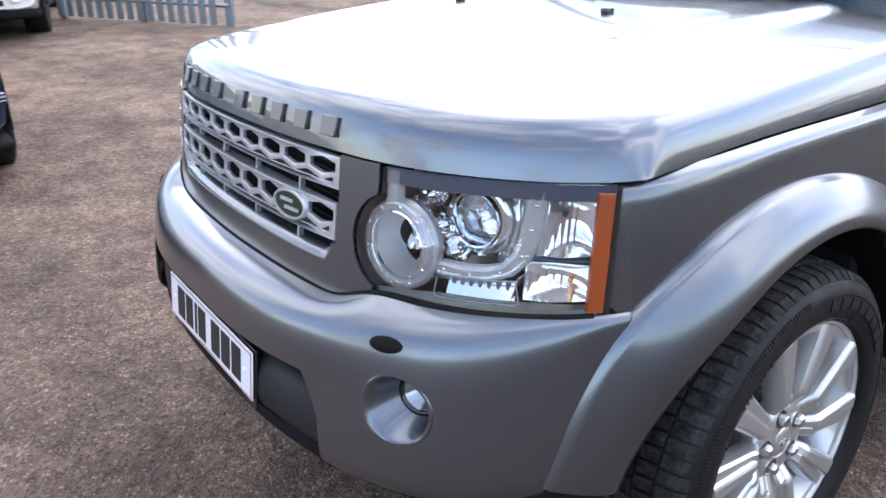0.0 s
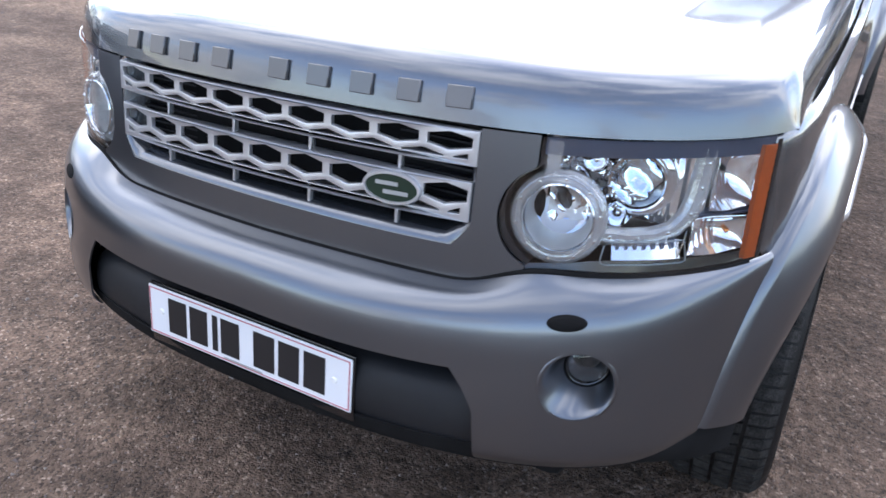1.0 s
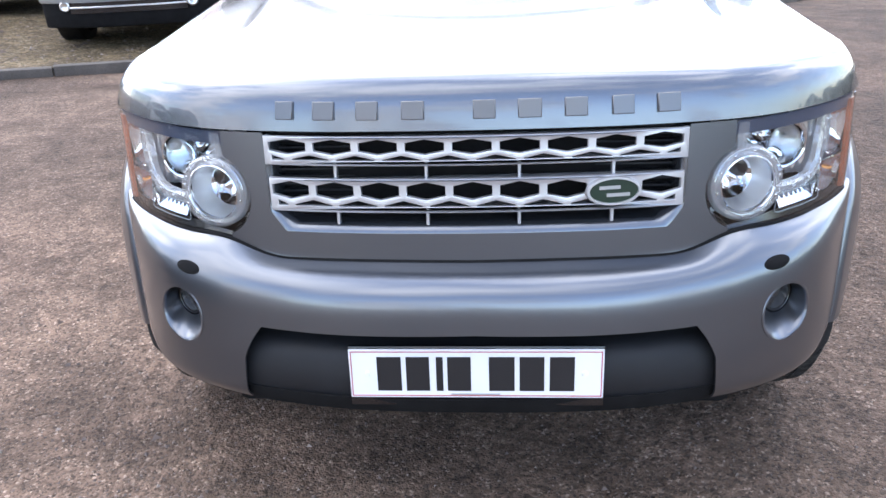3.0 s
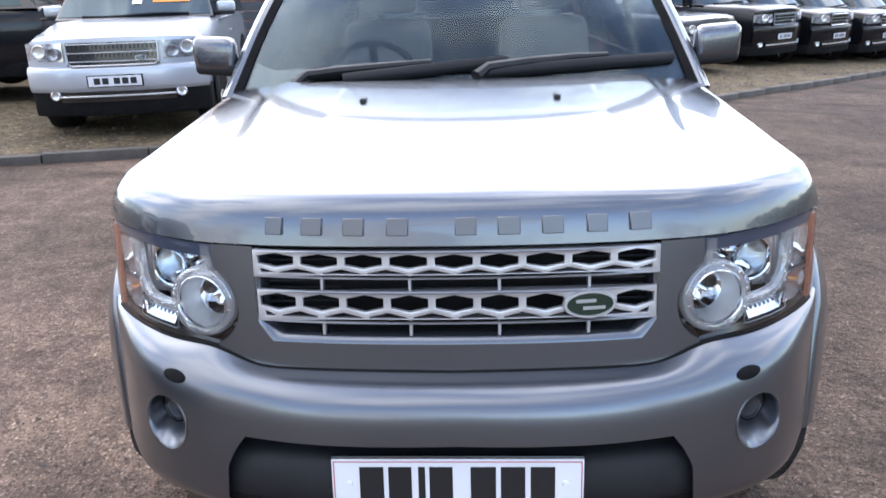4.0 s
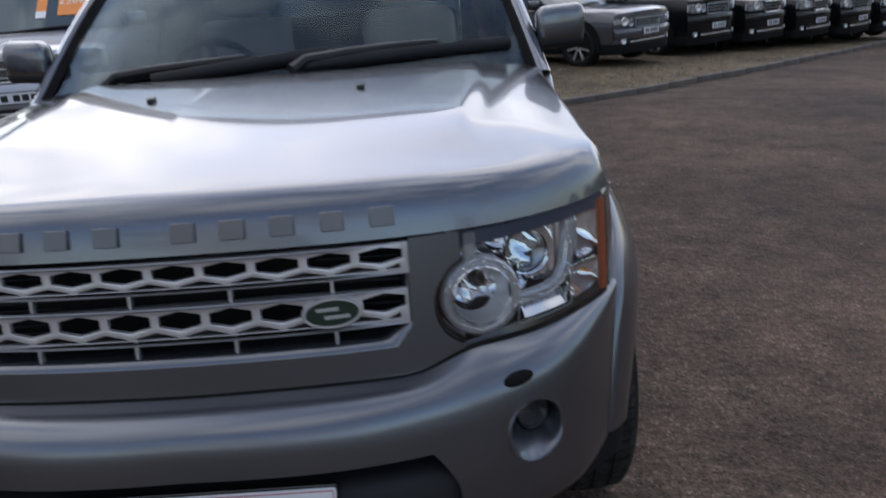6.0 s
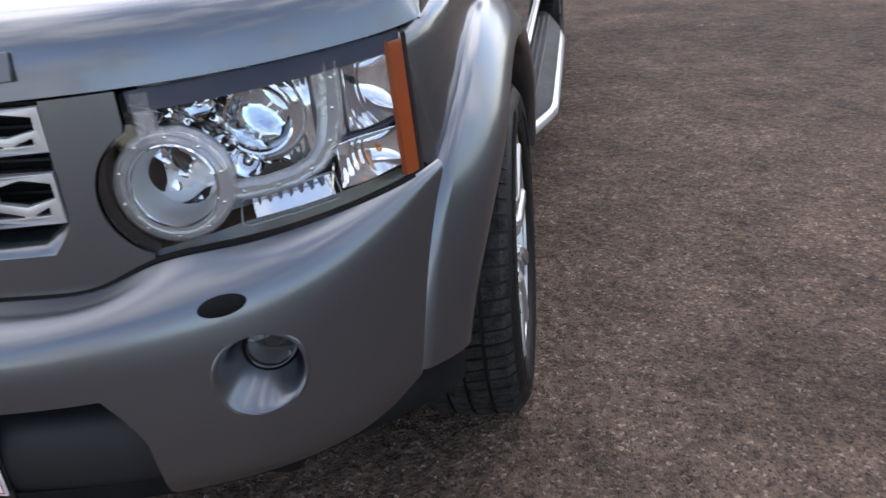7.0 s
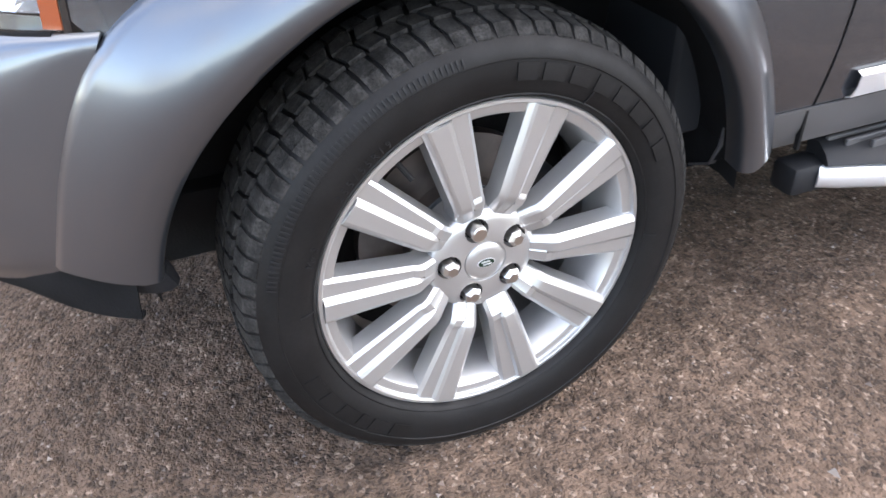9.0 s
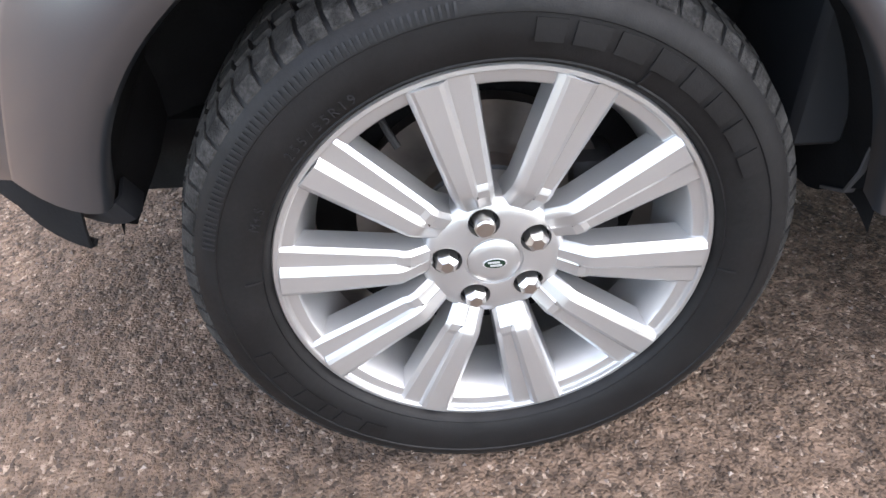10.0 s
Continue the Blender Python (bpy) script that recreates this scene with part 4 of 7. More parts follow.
def line_distance(x, y, line):
    p = np.stack([x, y], -1)[..., None, :]
    a, b = line[:-1], line[1:]
    ab = b - a
    t = np.clip(((p - a) * ab).sum(-1) / ((ab**2).sum(-1) + 1e-12), 0, 1)
    return np.sqrt((((a + t[..., None] * ab) - p) ** 2).sum(-1)).min(-1)


def rolled(d, r, n_):
    """A quarter of a rounded square: steep face, then a roll into the flat."""
    f = np.linspace(0, 1, 400) ** 0.7
    return np.interp(d, r * (0.8 * (1 - (1 - f ** n_) ** (1 / n_)) + 0.2 * f), f)


def lid_height(x, y):
    top, base = bonnet_top(x, y), shut(np.maximum(y, 0.1))
    roll = rolled(line_distance(x, y, front_line), 0.095, 4.0) * rolled(line_distance(np.abs(x), y, side_line), 0.05, 2.8)
    return base + (top - base) * roll


SAMPLES_U, SAMPLES_V = 161, 81
uu = np.sign(np.linspace(-1, 1, SAMPLES_U)) * (1 - (1 - np.abs(np.linspace(-1, 1, SAMPLES_U))) ** 1.9)
vv = np.linspace(0, 1, SAMPLES_V) ** 1.9
fx, fy_ = np.interp(uu, k_u, front[:, 0]), np.interp(uu, k_u, front[:, 1])
rx_, ry_ = REAR_W * uu, 1.205 + 0.255 * np.abs(uu) ** 3.0
lx = fx[:, None] * (1 - vv) + rx_[:, None] * vv
ly = fy_[:, None] * (1 - vv) + ry_[:, None] * vv
bonnet_p = np.stack([lx, ly, lid_height(lx, ly)], -1)
part("bonnet", shell(bonnet_p, 0.004), PAINT, car, "silver clamshell bonnet reflecting the cloudy sky", smooth=60)


def lid_at(x, y):
    x1, y1 = np.array([[x]]), np.array([[y]])
    return float(lid_height(x1, y1)[0, 0])


# name on the bonnet's front, as nine plain blocks
for xc, w in zip((-.370, -.290, -.203, -.113, .025, .112, .200, .289, .377), (.036, .043, .043, .044, .043, .045, .043, .041, .044)):
    bl = box(-w / 2, w / 2, -0.0035, 0.0035, -0.018, 0.018, 0.0015, 1)
    y0 = float(np.interp(arc_of(xc), lid_a, front[:, 1]))
    pts = [(yy, lid_at(xc, yy)) for yy in np.linspace(y0 + 0.001, y0 + 0.11, 60)]
    zs_, ys_ = [q[1] for q in pts], [q[0] for q in pts]
    zc = 1.0505
    yc, yl, yh = (float(np.interp(zz, zs_, ys_)) for zz in (zc, zc - 0.012, zc + 0.012))
    yaw = math.degrees(math.atan2(float(np.interp(arc_of(xc + .02), lid_a, front[:, 1]) - np.interp(arc_of(xc - .02), lid_a, front[:, 1])), 0.04))
    bmesh.ops.transform(bl, matrix=pose(xc, yc - 0.003, zc, -math.degrees(math.atan2(yh - yl, 0.024)), 0, yaw), verts=bl.verts[:])
    part("letter_block", bl, LETTER, car, "raised dark metal block of the bonnet name")
# washer jets
for x in (-.285, .286):
    jy = 0.93
    part("washer_jet", bend(box(-0.011, 0.011, -0.014, 0.014, -0.004, 0.011, 0.005, 2), lambda a, b, c, x=x: (a + x, b + jy, c + lid_at(x, jy) + 0.001)), GLOSSBLACK, car, "small black washer jet")

# wings, doors and rear side: one painted sheet a side, open over the wheels
_nyx = (np.array(NY)[4:], np.array(NX)[4:])


def wing_x(y, z):
    """The side's half width, drawn in towards the lamp's outer edge above bumper height."""
    lean = 0.125 * np.maximum(np.asarray(z, float) - 0.79, 0)
    t = smooth01(z, 0.775, 0.795) * (1 - smooth01(y, 0.55, 0.75))
    return (1 - t) * side_x(y, z) + t * (np.interp(y - lean, *_nyx) + np.minimum(side_d(z), 0))


front_flare = spline([0, 9, 15, 22, 28.4, 34.7, 41, 50, 65, 90, 130, 180], [0.605, 0.601, 0.596, 0.597, 0.6015, 0.608, 0.6105, 0.602, 0.587, 0.567, 0.563, 0.562])
bump_end = bp[::-1, -1]
WHEEL_Y, REAR_Y, WHEEL_Z = 0.860, 0.860 + 2.885, 0.377
ys = np.unique(np.r_[np.linspace(0.424, 1.55, 46), np.linspace(1.55, 4.72, 60)])
zs = np.r_[np.linspace(0.49, 1.0, 24)]
for s in (1, -1):
    def in_arch(y, z):
        return math.hypot(y - WHEEL_Y, z - WHEEL_Z) < 0.53 or math.hypot(y - REAR_Y, z - WHEEL_Z) < 0.50

    def side_grid(ylist, zlist, extra_top):
        g = []
        for y in ylist:
            sy = float(shut(y)) if y < 1.47 else 1.15
            zz = np.r_[zlist[:-1] + (zlist[:-1] - 0.49) * (sy - 0.022 - 1.0) / 0.51, np.linspace(sy - 0.022, sy - 0.002, 4)]
            yy = np.full_like(zz, y)
            if extra_top == 1.0 and y < 0.60:      # the front edge follows the lamp
                yy = 0.60 + (y - 0.60) * (0.60 - (0.369 + 0.125 * np.maximum(zz - 0.79, 0) + 0.05 * (1 - smooth01(zz, 0.785, 0.80)))) / (0.60 - 0.424)
            xx = wing_x(yy, np.minimum(zz, 1.0))
            xx[-4:] -= np.array([0.0, 0.003, 0.009, 0.018]) * extra_top
            g.append(np.stack([s * xx, yy, zz], -1))
        return np.array(g)

    for nm, y0, y1, lab in (("wing", 0.424, 1.525, "silver front wing"), ("front_door", 1.532, 2.62, "silver front door"), ("rear_door", 2.628, 3.50, "silver rear door"), ("rear_quarter", 3.508, 4.72, "silver rear quarter panel")):
        yl = np.linspace(y0, y1, 40 if nm == "wing" else 24)
        g = side_grid(yl, zs, 1.0 if nm == "wing" else 0.3)
        if s > 0:
            g = g[:, ::1]
        zmid = lambda i, j: (g[i, j] + g[i + 1, j + 1]) / 2
        part(nm, shell(g[::-1] if s < 0 else g, 0.004, skip=lambda i, j: in_arch(*(lambda c: (c[1], c[2]))(zmid(i if s > 0 else len(g) - 2 - i, j)))), PAINT, car, lab)
    # lower sill, dark
    sp = np.array([[(s * (float(side_x(y, 0.49)) - o), y, z) for o, z in ((0.0, 0.488), (0.004, 0.45), (0.02, 0.41), (0.07, 0.385))] for y in np.linspace(1.33, 3.30, 24)])
    part("sill", shell(sp if s > 0 else sp[::-1], 0.004), SILLGREY, car, "dark grey plastic sill")
    part("sill_joint", box(min(s * 0.866, s * 0.856), max(s * 0.866, s * 0.856), 1.512, 1.518, 0.405, 0.485, 0), LINER, car)
    part("rubbing_strip", shell(np.array([[(s * (float(side_x(y, z)) + o), y, z) for o, z in ((0.001, 0.545), (0.012, 0.54), (0.014, 0.515), (0.010, 0.497), (0.001, 0.493))] for y in np.linspace(1.60, 3.3, 20)])[::s], 0.002), ALLOYCUT, car, "bright strip along the door bottom")
    # flared arch over each wheel
    for wy, ro0, ro1, nm in ((WHEEL_Y, 0.592, 0.562, "wheel_arch"), (REAR_Y, 0.575, 0.575, "wheel_arch")):
        th = np.radians(np.linspace(10.5 if wy == WHEEL_Y else 7, 173, 61))
        g = []
        for t in th:
            ro = ro0
            if wy == WHEEL_Y:
                ro = float(front_flare(math.degrees(t)))
            ri = 0.470
            c, sn = -math.cos(t), math.sin(t)
            oy, oz = wy + ro * c, WHEEL_Z + ro * sn
            ox = float(side_x(oy, min(oz, 1.0))) + 0.003
            if wy == WHEEL_Y:
                ox = max(ox, float(side_w(oy)) - 0.004)
                ox = ox + (lin(oz, bump_end[:, 2], bump_end[:, 0]) - 0.001 - ox) * float(1 - smooth01(oz, 0.70, 0.80)) * (t < 1.5)
            xl = 0.952 - (0.075 if wy == WHEEL_Y else 0.045) * (1 - smooth01(math.degrees(t), 0, 60)) - 0.012 * smooth01(math.degrees(t), 140, 175)
            row = [(ox - 0.012, oy, oz)]
            for w in (0, 0.015, 0.05, 0.09, 0.16, 0.26, 0.40, 0.55, 0.7, 0.84, 0.94, 1.0):
                r = ro + (ri - ro) * w
                x = ox + 0.009 * min(1, w / 0.05) + (xl - ox - 0.009) * (math.sin(min(w / 0.93, 1) * math.pi / 2) ** 0.95) - 0.008 * max(0, (w - 0.84) / 0.16) ** 2
                row.append((x, wy + r * c, WHEEL_Z + r * sn))
            row += [(xl - 0.020, wy + (ri - 0.004) * c, WHEEL_Z + (ri - 0.004) * sn), (xl - 0.06, wy + (ri + 0.004) * c, WHEEL_Z + (ri + 0.004) * sn)]
            g.append([(s * a, b, c2) for a, b, c2 in row])
        if wy == WHEEL_Y:       # black lip under the flare's front end
            lip = np.array([[(q[0] - s * (0.021 + 0.005 * k), q[1] + 0.004 * k, q[2] - 0.0120 * k) for k in range(4)] for q in g[0][1:]])
            part("arch_lip", shell(lip[::s], 0.006), PLASTIC, car, "black plastic lip under the arch")
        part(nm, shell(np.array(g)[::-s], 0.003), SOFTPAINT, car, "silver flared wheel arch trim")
        # black inner arch
        lin_r = [(0.472, 0.915), (0.485, 0.86), (0.49, 0.60), (0.40, 0.56), (0.05, 0.55)]
        lb = lathe([(r, a) for r, a in lin_r], 60, "x", arc=(2, 178))
        part("arch_liner", bend(lb, lambda a, b, c: (s * (a - (0.085 if wy == WHEEL_Y and a > 0.84 else 0.0) * float(1 - smooth01(math.degrees(math.atan2(c, -b)), 0, 60))), b + wy, c + WHEEL_Z)), LINER, car, "black felt wheel arch liner")
    # lower ends of the front arch liner, ahead of and behind the tyre
    for side_, foot_x, foot_z in ((-1, [0.60, 0.66, 0.78, 0.835], [0.44, 0.41, 0.375, 0.42]), (1, [0.60, 0.775, 0.905], [0.35, 0.365, 0.455])):
        fl = []
        for x in np.linspace(0.60, 0.905 if side_ > 0 else 0.835, 14):
            z0 = lin(x, foot_x, foot_z)
            fl.append([(s * (x - 0.02 * k), WHEEL_Y + side_ * (0.468 + 0.010 * k - 0.06 * max(0, 0.376 - z) + 0.012 * math.sin(9 * x)), z) for k, z in [(k, z0 + (0.57 - z0) * k) for k in np.linspace(0, 1, 8)]])
        part("liner_flap", shell(np.array(fl)[::-s * side_], 0.004), LINER, car, "black plastic end of the arch liner")
    # dark flap behind the bumper's corner
    part("air_flap", bend(box(-0.04, 0.04, -0.05, 0.05, -0.03, 0.02, 0.012, 2), lambda a, b, c: (s * (0.775 + a + 0.3 * b), 0.315 + b, 0.455 + c - 0.25 * b)), LINER, car, "black plastic air flap ahead of the wheel")
    # side step
    st = part("side_step", shell(np.array([[(s * x, y, z) for x, z in ((0.78, 0.335), (0.80, 0.338), (xe - 0.03, 0.330), (xe - 0.022, 0.318))] for y, xe in zip(np.linspace(1.64, 3.25, 30), np.interp(np.linspace(1.64, 3.25, 30), [1.64, 1.70, 1.93, 3.0, 3.25], [0.845, 0.865, 0.955, 0.955, 0.90]))])[::s], 0.03), PLASTIC, car, "black ribbed side step with a bright edge bar")
    bar = [(0.826, 1.630), (0.846, 1.665), (0.90, 1.80), (0.938, 1.90), (0.958, 1.965), (0.960, 2.1), (0.960, 2.9), (0.93, 3.1), (0.86, 3.28)]
    part("edge_bar", tube([(s * x, y, 0.305) for x, y in bar], 0.026, 12, (0.75, 1.0)), ALLOYCUT, st, "bright silver bar")
    part("end_cap", box(*sorted((s * 0.77, s * 0.835)), 1.565, 1.665, 0.27, 0.335, 0.012, 2), PLASTIC, st)
    for k in range(5):
        xr = 0.80 + 0.024 * k
        y0 = lin(xr + 0.02, [0.83, 0.865, 0.955], [1.66, 1.72, 1.95])
        part("tread_rib", box(*sorted((s * xr, s * (xr + 0.009))), y0, 3.1, 0.350, 0.374, 0.002, 1), SILLGREY, st)
    # wing mirror
    mh = box(-0.088, 0.088, -0.05, 0.05, -0.066, 0.065, 0.035, 4)
    mi = part("wing_mirror", bend(mh, lambda a, b, c: (s * (0.935 + a), 1.60 + b + 0.25 * a, 1.283 + c + 0.05 * a)), PAINT, car, "silver wing mirror with a dark lower half")
    part("lower_cover", bend(box(-0.085, 0.085, -0.048, 0.05, -0.072, -0.020, 0.02, 3), lambda a, b, c: (s * (0.933 + a), 1.603 + b + 0.25 * a, 1.278 + c + 0.05 * a)), PLASTIC, mi)
    part("mirror_arm", box(*sorted((s * 0.80, s * 0.88)), 1.58, 1.66, 1.195, 1.235, 0.012, 2), PLASTIC, mi)
    # headlamp washer side gap: dark line between wing and lid
    gl = np.array([[(s * (float(side_w(y)) - o), y, float(shut(y)) + dz) for o, dz in ((0.030, -0.012), (0.050, -0.010))] for y in np.linspace(0.43, 1.46, 30)])
    part("shut_line", shell(gl[::s], 0.002), LINER, car)

# underbody and engine bay block light
part("underbody", box(-0.60, 0.60, 0.20, 4.6, 0.30, 0.44, 0.03, 2), LINER, car, "black underbody")
part("bay_floor", box(-0.50, 0.50, 0.20, 1.2, 0.44, 0.98, 0.02, 1), LINER, car)

# ---- headlamps ----

def lamp_pt(x, z, out):
    return nose(arc_of(x), z, out)


for s in (1, -1):
    lamp = part("headlamp", flip(shell(np.array([[lamp_pt(lin(u, [0, 1], [lamp_edge(z) + 0.003, lin(z, [0.785, 1.004], [0.858, 0.838])]), z if z > 0.8 else max(z, float(SEAM(0.5)) + 0.006), -0.085 - 0.02 * math.sin(u * 3.1)) for z in np.linspace(0.786, 1.003, 14)] for u in np.linspace(0, 1, 18)]), 0.003), s), SATIN, car, "clear headlamp with a round ring, projector and amber strip")
    part("cover", flip(shell(np.array([[lamp_pt(lin(u, [0, 1], [lamp_edge(z) + 0.002, lin(z, [0.785, 1.004], [0.8575, 0.8375])]), max(z, float(SEAM(lin(u, [0, 1], [0.5, 0.85]))) + 0.004), 0.002 + 0.006 * math.sin(u * math.pi)) for z in np.linspace(0.783, 1.004, 16)] for u in np.linspace(0, 1, 26)]), 0.003), s), LENSGLASS, lamp, "clear headlamp cover").visible_shadow = False
    # mirrored inside: inner field, outer upper and outer lower, each a shallow bowl with upright ribs
    part("reflector", flip(shell(np.array([[lamp_pt(0.535 + 0.197 * u, 0.848 + 0.127 * v, -0.066 + 0.008 * math.sin(7 * u + 5 * v) + 0.006 * math.sin(15 * u - 9 * v + 1) + 0.004 * math.sin(31 * u + 23 * v)) for v in np.linspace(0, 1, 22)] for u in np.linspace(0, 1, 34)]), 0.001), s), CHROME, lamp, "bright rippled reflector", smooth=60)
    for x0, x1, z0, z1, deep in ((0.764, 0.826, 0.884, 0.978, 0.040), (0.746, 0.826, 0.808, 0.870, 0.032)):
        part("reflector", flip(shell(np.array([[lamp_pt(x0 + (x1 - x0) * u, z0 + (z1 - z0) * v, -0.012 - deep * (1 - (2 * u - 1) ** 2) ** 0.5 * (1 - (2 * v - 1) ** 2) ** 0.5 + 0.0005 * math.sin(52 * u) * (u < 0.6) + 0.004 * math.sin(5 * u + 3 * v)) for v in np.linspace(0, 1, 14)] for u in np.linspace(0, 1, 60)]), 0.001), s), FACET, lamp, "bright ribbed reflector bowl", smooth=60)
    part("reflector", flip(shell(np.array([[lamp_pt(x, z, lin(x, [0.700, 0.762], [-0.056, -0.020]) + 0.003 * math.sin(i * 1.3)) for z in np.linspace(0.850, 0.980, 14)] for i, x in enumerate(np.linspace(0.700, 0.764, 24))]), 0.001), s), FACET, lamp, "bright stepped reflector beside the projector", smooth=60)
    part("divider", flip(shell(np.array([[lamp_pt(x, z, -0.012 - 0.02 * w) for z, w in ((0.874, 0), (0.878, 0), (0.881, 1))] for x in np.linspace(0.752, 0.822, 8)]), 0.002), s), LAMPTOP, lamp)
    # dark bezel: bottom strip, top strip and inner edge
    part("bezel", flip(shell(np.array([[lamp_pt(x, max(z0 + (z1 - z0) * w, float(SEAM(x)) + 0.003), -0.003 - 0.004 * w) for w in (0, 0.3, 0.7, 1)] for x, z0, z1 in [(xx, 0.782, lin(xx, [0.51, 0.60, 0.62, 0.83], [0.79, 0.80, 0.8035, 0.807])) for xx in np.linspace(0.512, 0.829, 20)]]), 0.002), s), GLOSSBLACK, lamp, "gloss black lamp bezel")
    part("top_strip", flip(shell(np.array([[lamp_pt(x, 1.003 - 0.028 * w, -0.006 - 0.002 * w) for w in (0, 0.5, 1)] for x in np.linspace(0.52, 0.829, 16)]), 0.002), s), LAMPTOP, lamp)
    part("bezel", flip(shell(np.array([[lamp_pt(lamp_edge(z) + 0.002 + 0.012 * w, z, -0.002 - 0.04 * w) for w in (0, 0.4, 1)] for z in np.linspace(0.79, 1.0, 24)]), 0.002), s), GLOSSBLACK, lamp)
    # round ring lamp
    c = Vector(lamp_pt(0.552, 0.873, -0.002))
    fwd = Vector((0.24, -1, 0.10)).normalized()
    pm = Matrix.Translation(c) @ fwd.to_track_quat("Z", "Y").to_matrix().to_4x4()
    def turned(profile, steps=48, m=pm):
        b = lathe(profile, steps, "z")
        bmesh.ops.transform(b, matrix=m, verts=b.verts[:])
        return flip(b, s)
    ring = part("ring", turned([(0.0585, -0.008), (0.059, 0.0), (0.062, 0.004), (0.0645, 0.0045), (0.0655, 0.002), (0.0705, 0.002), (0.0715, 0.0045), (0.074, 0.0035), (0.0775, -0.001), (0.079, -0.010), (0.077, -0.018)]), LIGHTGUIDE, lamp, "clear ribbed plastic ring")
    part("backing", turned([(0.0585, -0.009), (0.064, -0.013), (0.072, -0.012), (0.0785, -0.018), (0.0785, -0.03)]), GUIDEBACK, ring)
    part("lip", turned([(0.0555, -0.006), (0.056, 0.002), (0.0578, 0.005), (0.0598, 0.003), (0.0600, -0.006)]), CHROME, ring, "thin chrome lip")
    for k in range(10):
        t = k / 10 * 2 * math.pi + 0.2
        part("stud", turned([(0.0, 0.0066), (0.0022, 0.0062), (0.0032, 0.003)], 10, pm @ Matrix.Translation((0.068 * math.cos(t), 0.068 * math.sin(t), 0))), CHROME, ring)
    part("cone", turned([(0.0565, -0.002), (0.0545, -0.03), (0.050, -0.055), (0.046, -0.066)]), LAMPCONE, lamp, "satin silver lamp cone")
    part("reflector", turned([(0.047, -0.064), (0.036, -0.082), (0.018, -0.092), (0.014, -0.075), (0.012, -0.055), (0.0, -0.050)], 32), CHROME, lamp)
    # dark opening in the cone's inner wall
    part("opening", turned([(0.0, -0.0435), (0.012, -0.044), (0.019, -0.047)], 20, pm @ Matrix.Translation((-0.026, 0.016, -0.008)) @ pose(0, 0, 0, 10, -38)), GLOSSBLACK, lamp)
    # projector
    c2 = Vector(lamp_pt(0.668, 0.925, -0.040))
    m2 = Matrix.Translation(c2) @ Vector((0.30, -1, 0.06)).normalized().to_track_quat("Z", "Y").to_matrix().to_4x4() @ Matrix.Scale(1.16, 4)
    pr = part("projector", turned([(0.0365, 0.0), (0.038, 0.008), (0.0405, 0.009), (0.0425, 0.004), (0.0435, -0.014)], 48, m2), CHROME, lamp, "chrome-ringed projector lamp")
    part("collar", turned([(0.0435, -0.012), (0.050, -0.010), (0.0535, -0.006), (0.0555, -0.010), (0.0575, -0.026), (0.054, -0.05)], 48, m2), FACET, pr)
    part("lens", turned([(0.0, 0.020), (0.010, 0.0185), (0.020, 0.0145), (0.030, 0.008), (0.0372, 0.0), (0.036, -0.003), (0.0, -0.004)], 40, m2), LENSBALL, pr)
    part("shutter", turned([(0.0, -0.034), (0.014, -0.030), (0.026, -0.022), (0.037, -0.006)], 24, m2), NUT, pr)
    # small mirrored bowls
    for x, z, r, o, tilt, mat in ((0.600, 0.962, 0.020, -0.035, 0.2, CHROME), (0.622, 0.905, 0.017, -0.026, 0.1, CHROME), (0.585, 0.978, 0.015, -0.03, 0.1, CHROME), (0.645, 0.872, 0.022, -0.04, 0.3, CHROME)):
        m3 = Matrix.Translation(Vector(lamp_pt(x, z, o))) @ Vector((tilt, -1, 0.1)).normalized().to_track_quat("Z", "Y").to_matrix().to_4x4()
        bl = part("bowl", turned([(r * 1.05, -0.001), (r, 0.002), (r * .93, -0.004), (r * .8, -0.012), (r * .55, -0.018), (r * .2, -0.021), (0.0, -0.0215)], 28, m3), mat, lamp)
        part("bulb", turned([(0.0, 0.004), (0.004, 0.002), (0.0055, -0.006), (0.005, -0.021)], 12, m3), BULB if x > 0.76 else CHROME, bl)
    for x, z, o, mat in ((0.784, 0.945, -0.040, CALIPER), (0.800, 0.842, -0.026, BULB)):
        m3 = Matrix.Translation(Vector(lamp_pt(x, z, o))) @ Vector((0.6, -1, 0.0)).normalized().to_track_quat("Z", "Y").to_matrix().to_4x4()
        part("bulb", turned([(0.0, 0.012), (0.0028, 0.0110), (0.0046, 0.008), (0.0048, 0.002), (0.0036, -0.010)], 16, m3), mat, lamp, "small lamp bulb")
    # clear light guide: from the ring along the bottom and up
    gp_ = [(0.622, 0.846), (0.66, 0.842), (0.695, 0.844), (0.722, 0.855), (0.738, 0.878), (0.745, 0.91), (0.748, 0.95), (0.750, 0.992)]
    gd_ = [(0, .013), (0, .013), (-.003, .013), (-.009, .009), (-.012, .005), (-.013, .001), (-.013, 0), (-.013, 0)]
    gpv = np.array([[lamp_pt(x + dx * k_, z + dz * k_, -0.010 + o) for k_, o in ((-1, -0.012), (-1, 0.0), (-.5, 0.005), (0, .003), (.5, 0.005), (1, 0.0), (1, -0.012))] for (x, z), (dx, dz) in zip(gp_, gd_)])
    guide = part("light_guide", flip(shell(gpv, 0.003), s), LIGHTGUIDE, lamp, "clear ribbed light guide")
    part("backing", flip(shell(np.array([[lamp_pt(x + dx * k_, z + dz * k_, -0.020) for k_ in (-1, -.3, .3, 1)] for (x, z), (dx, dz) in zip(gp_, gd_)]), 0.002), s), GUIDEBACK, guide)
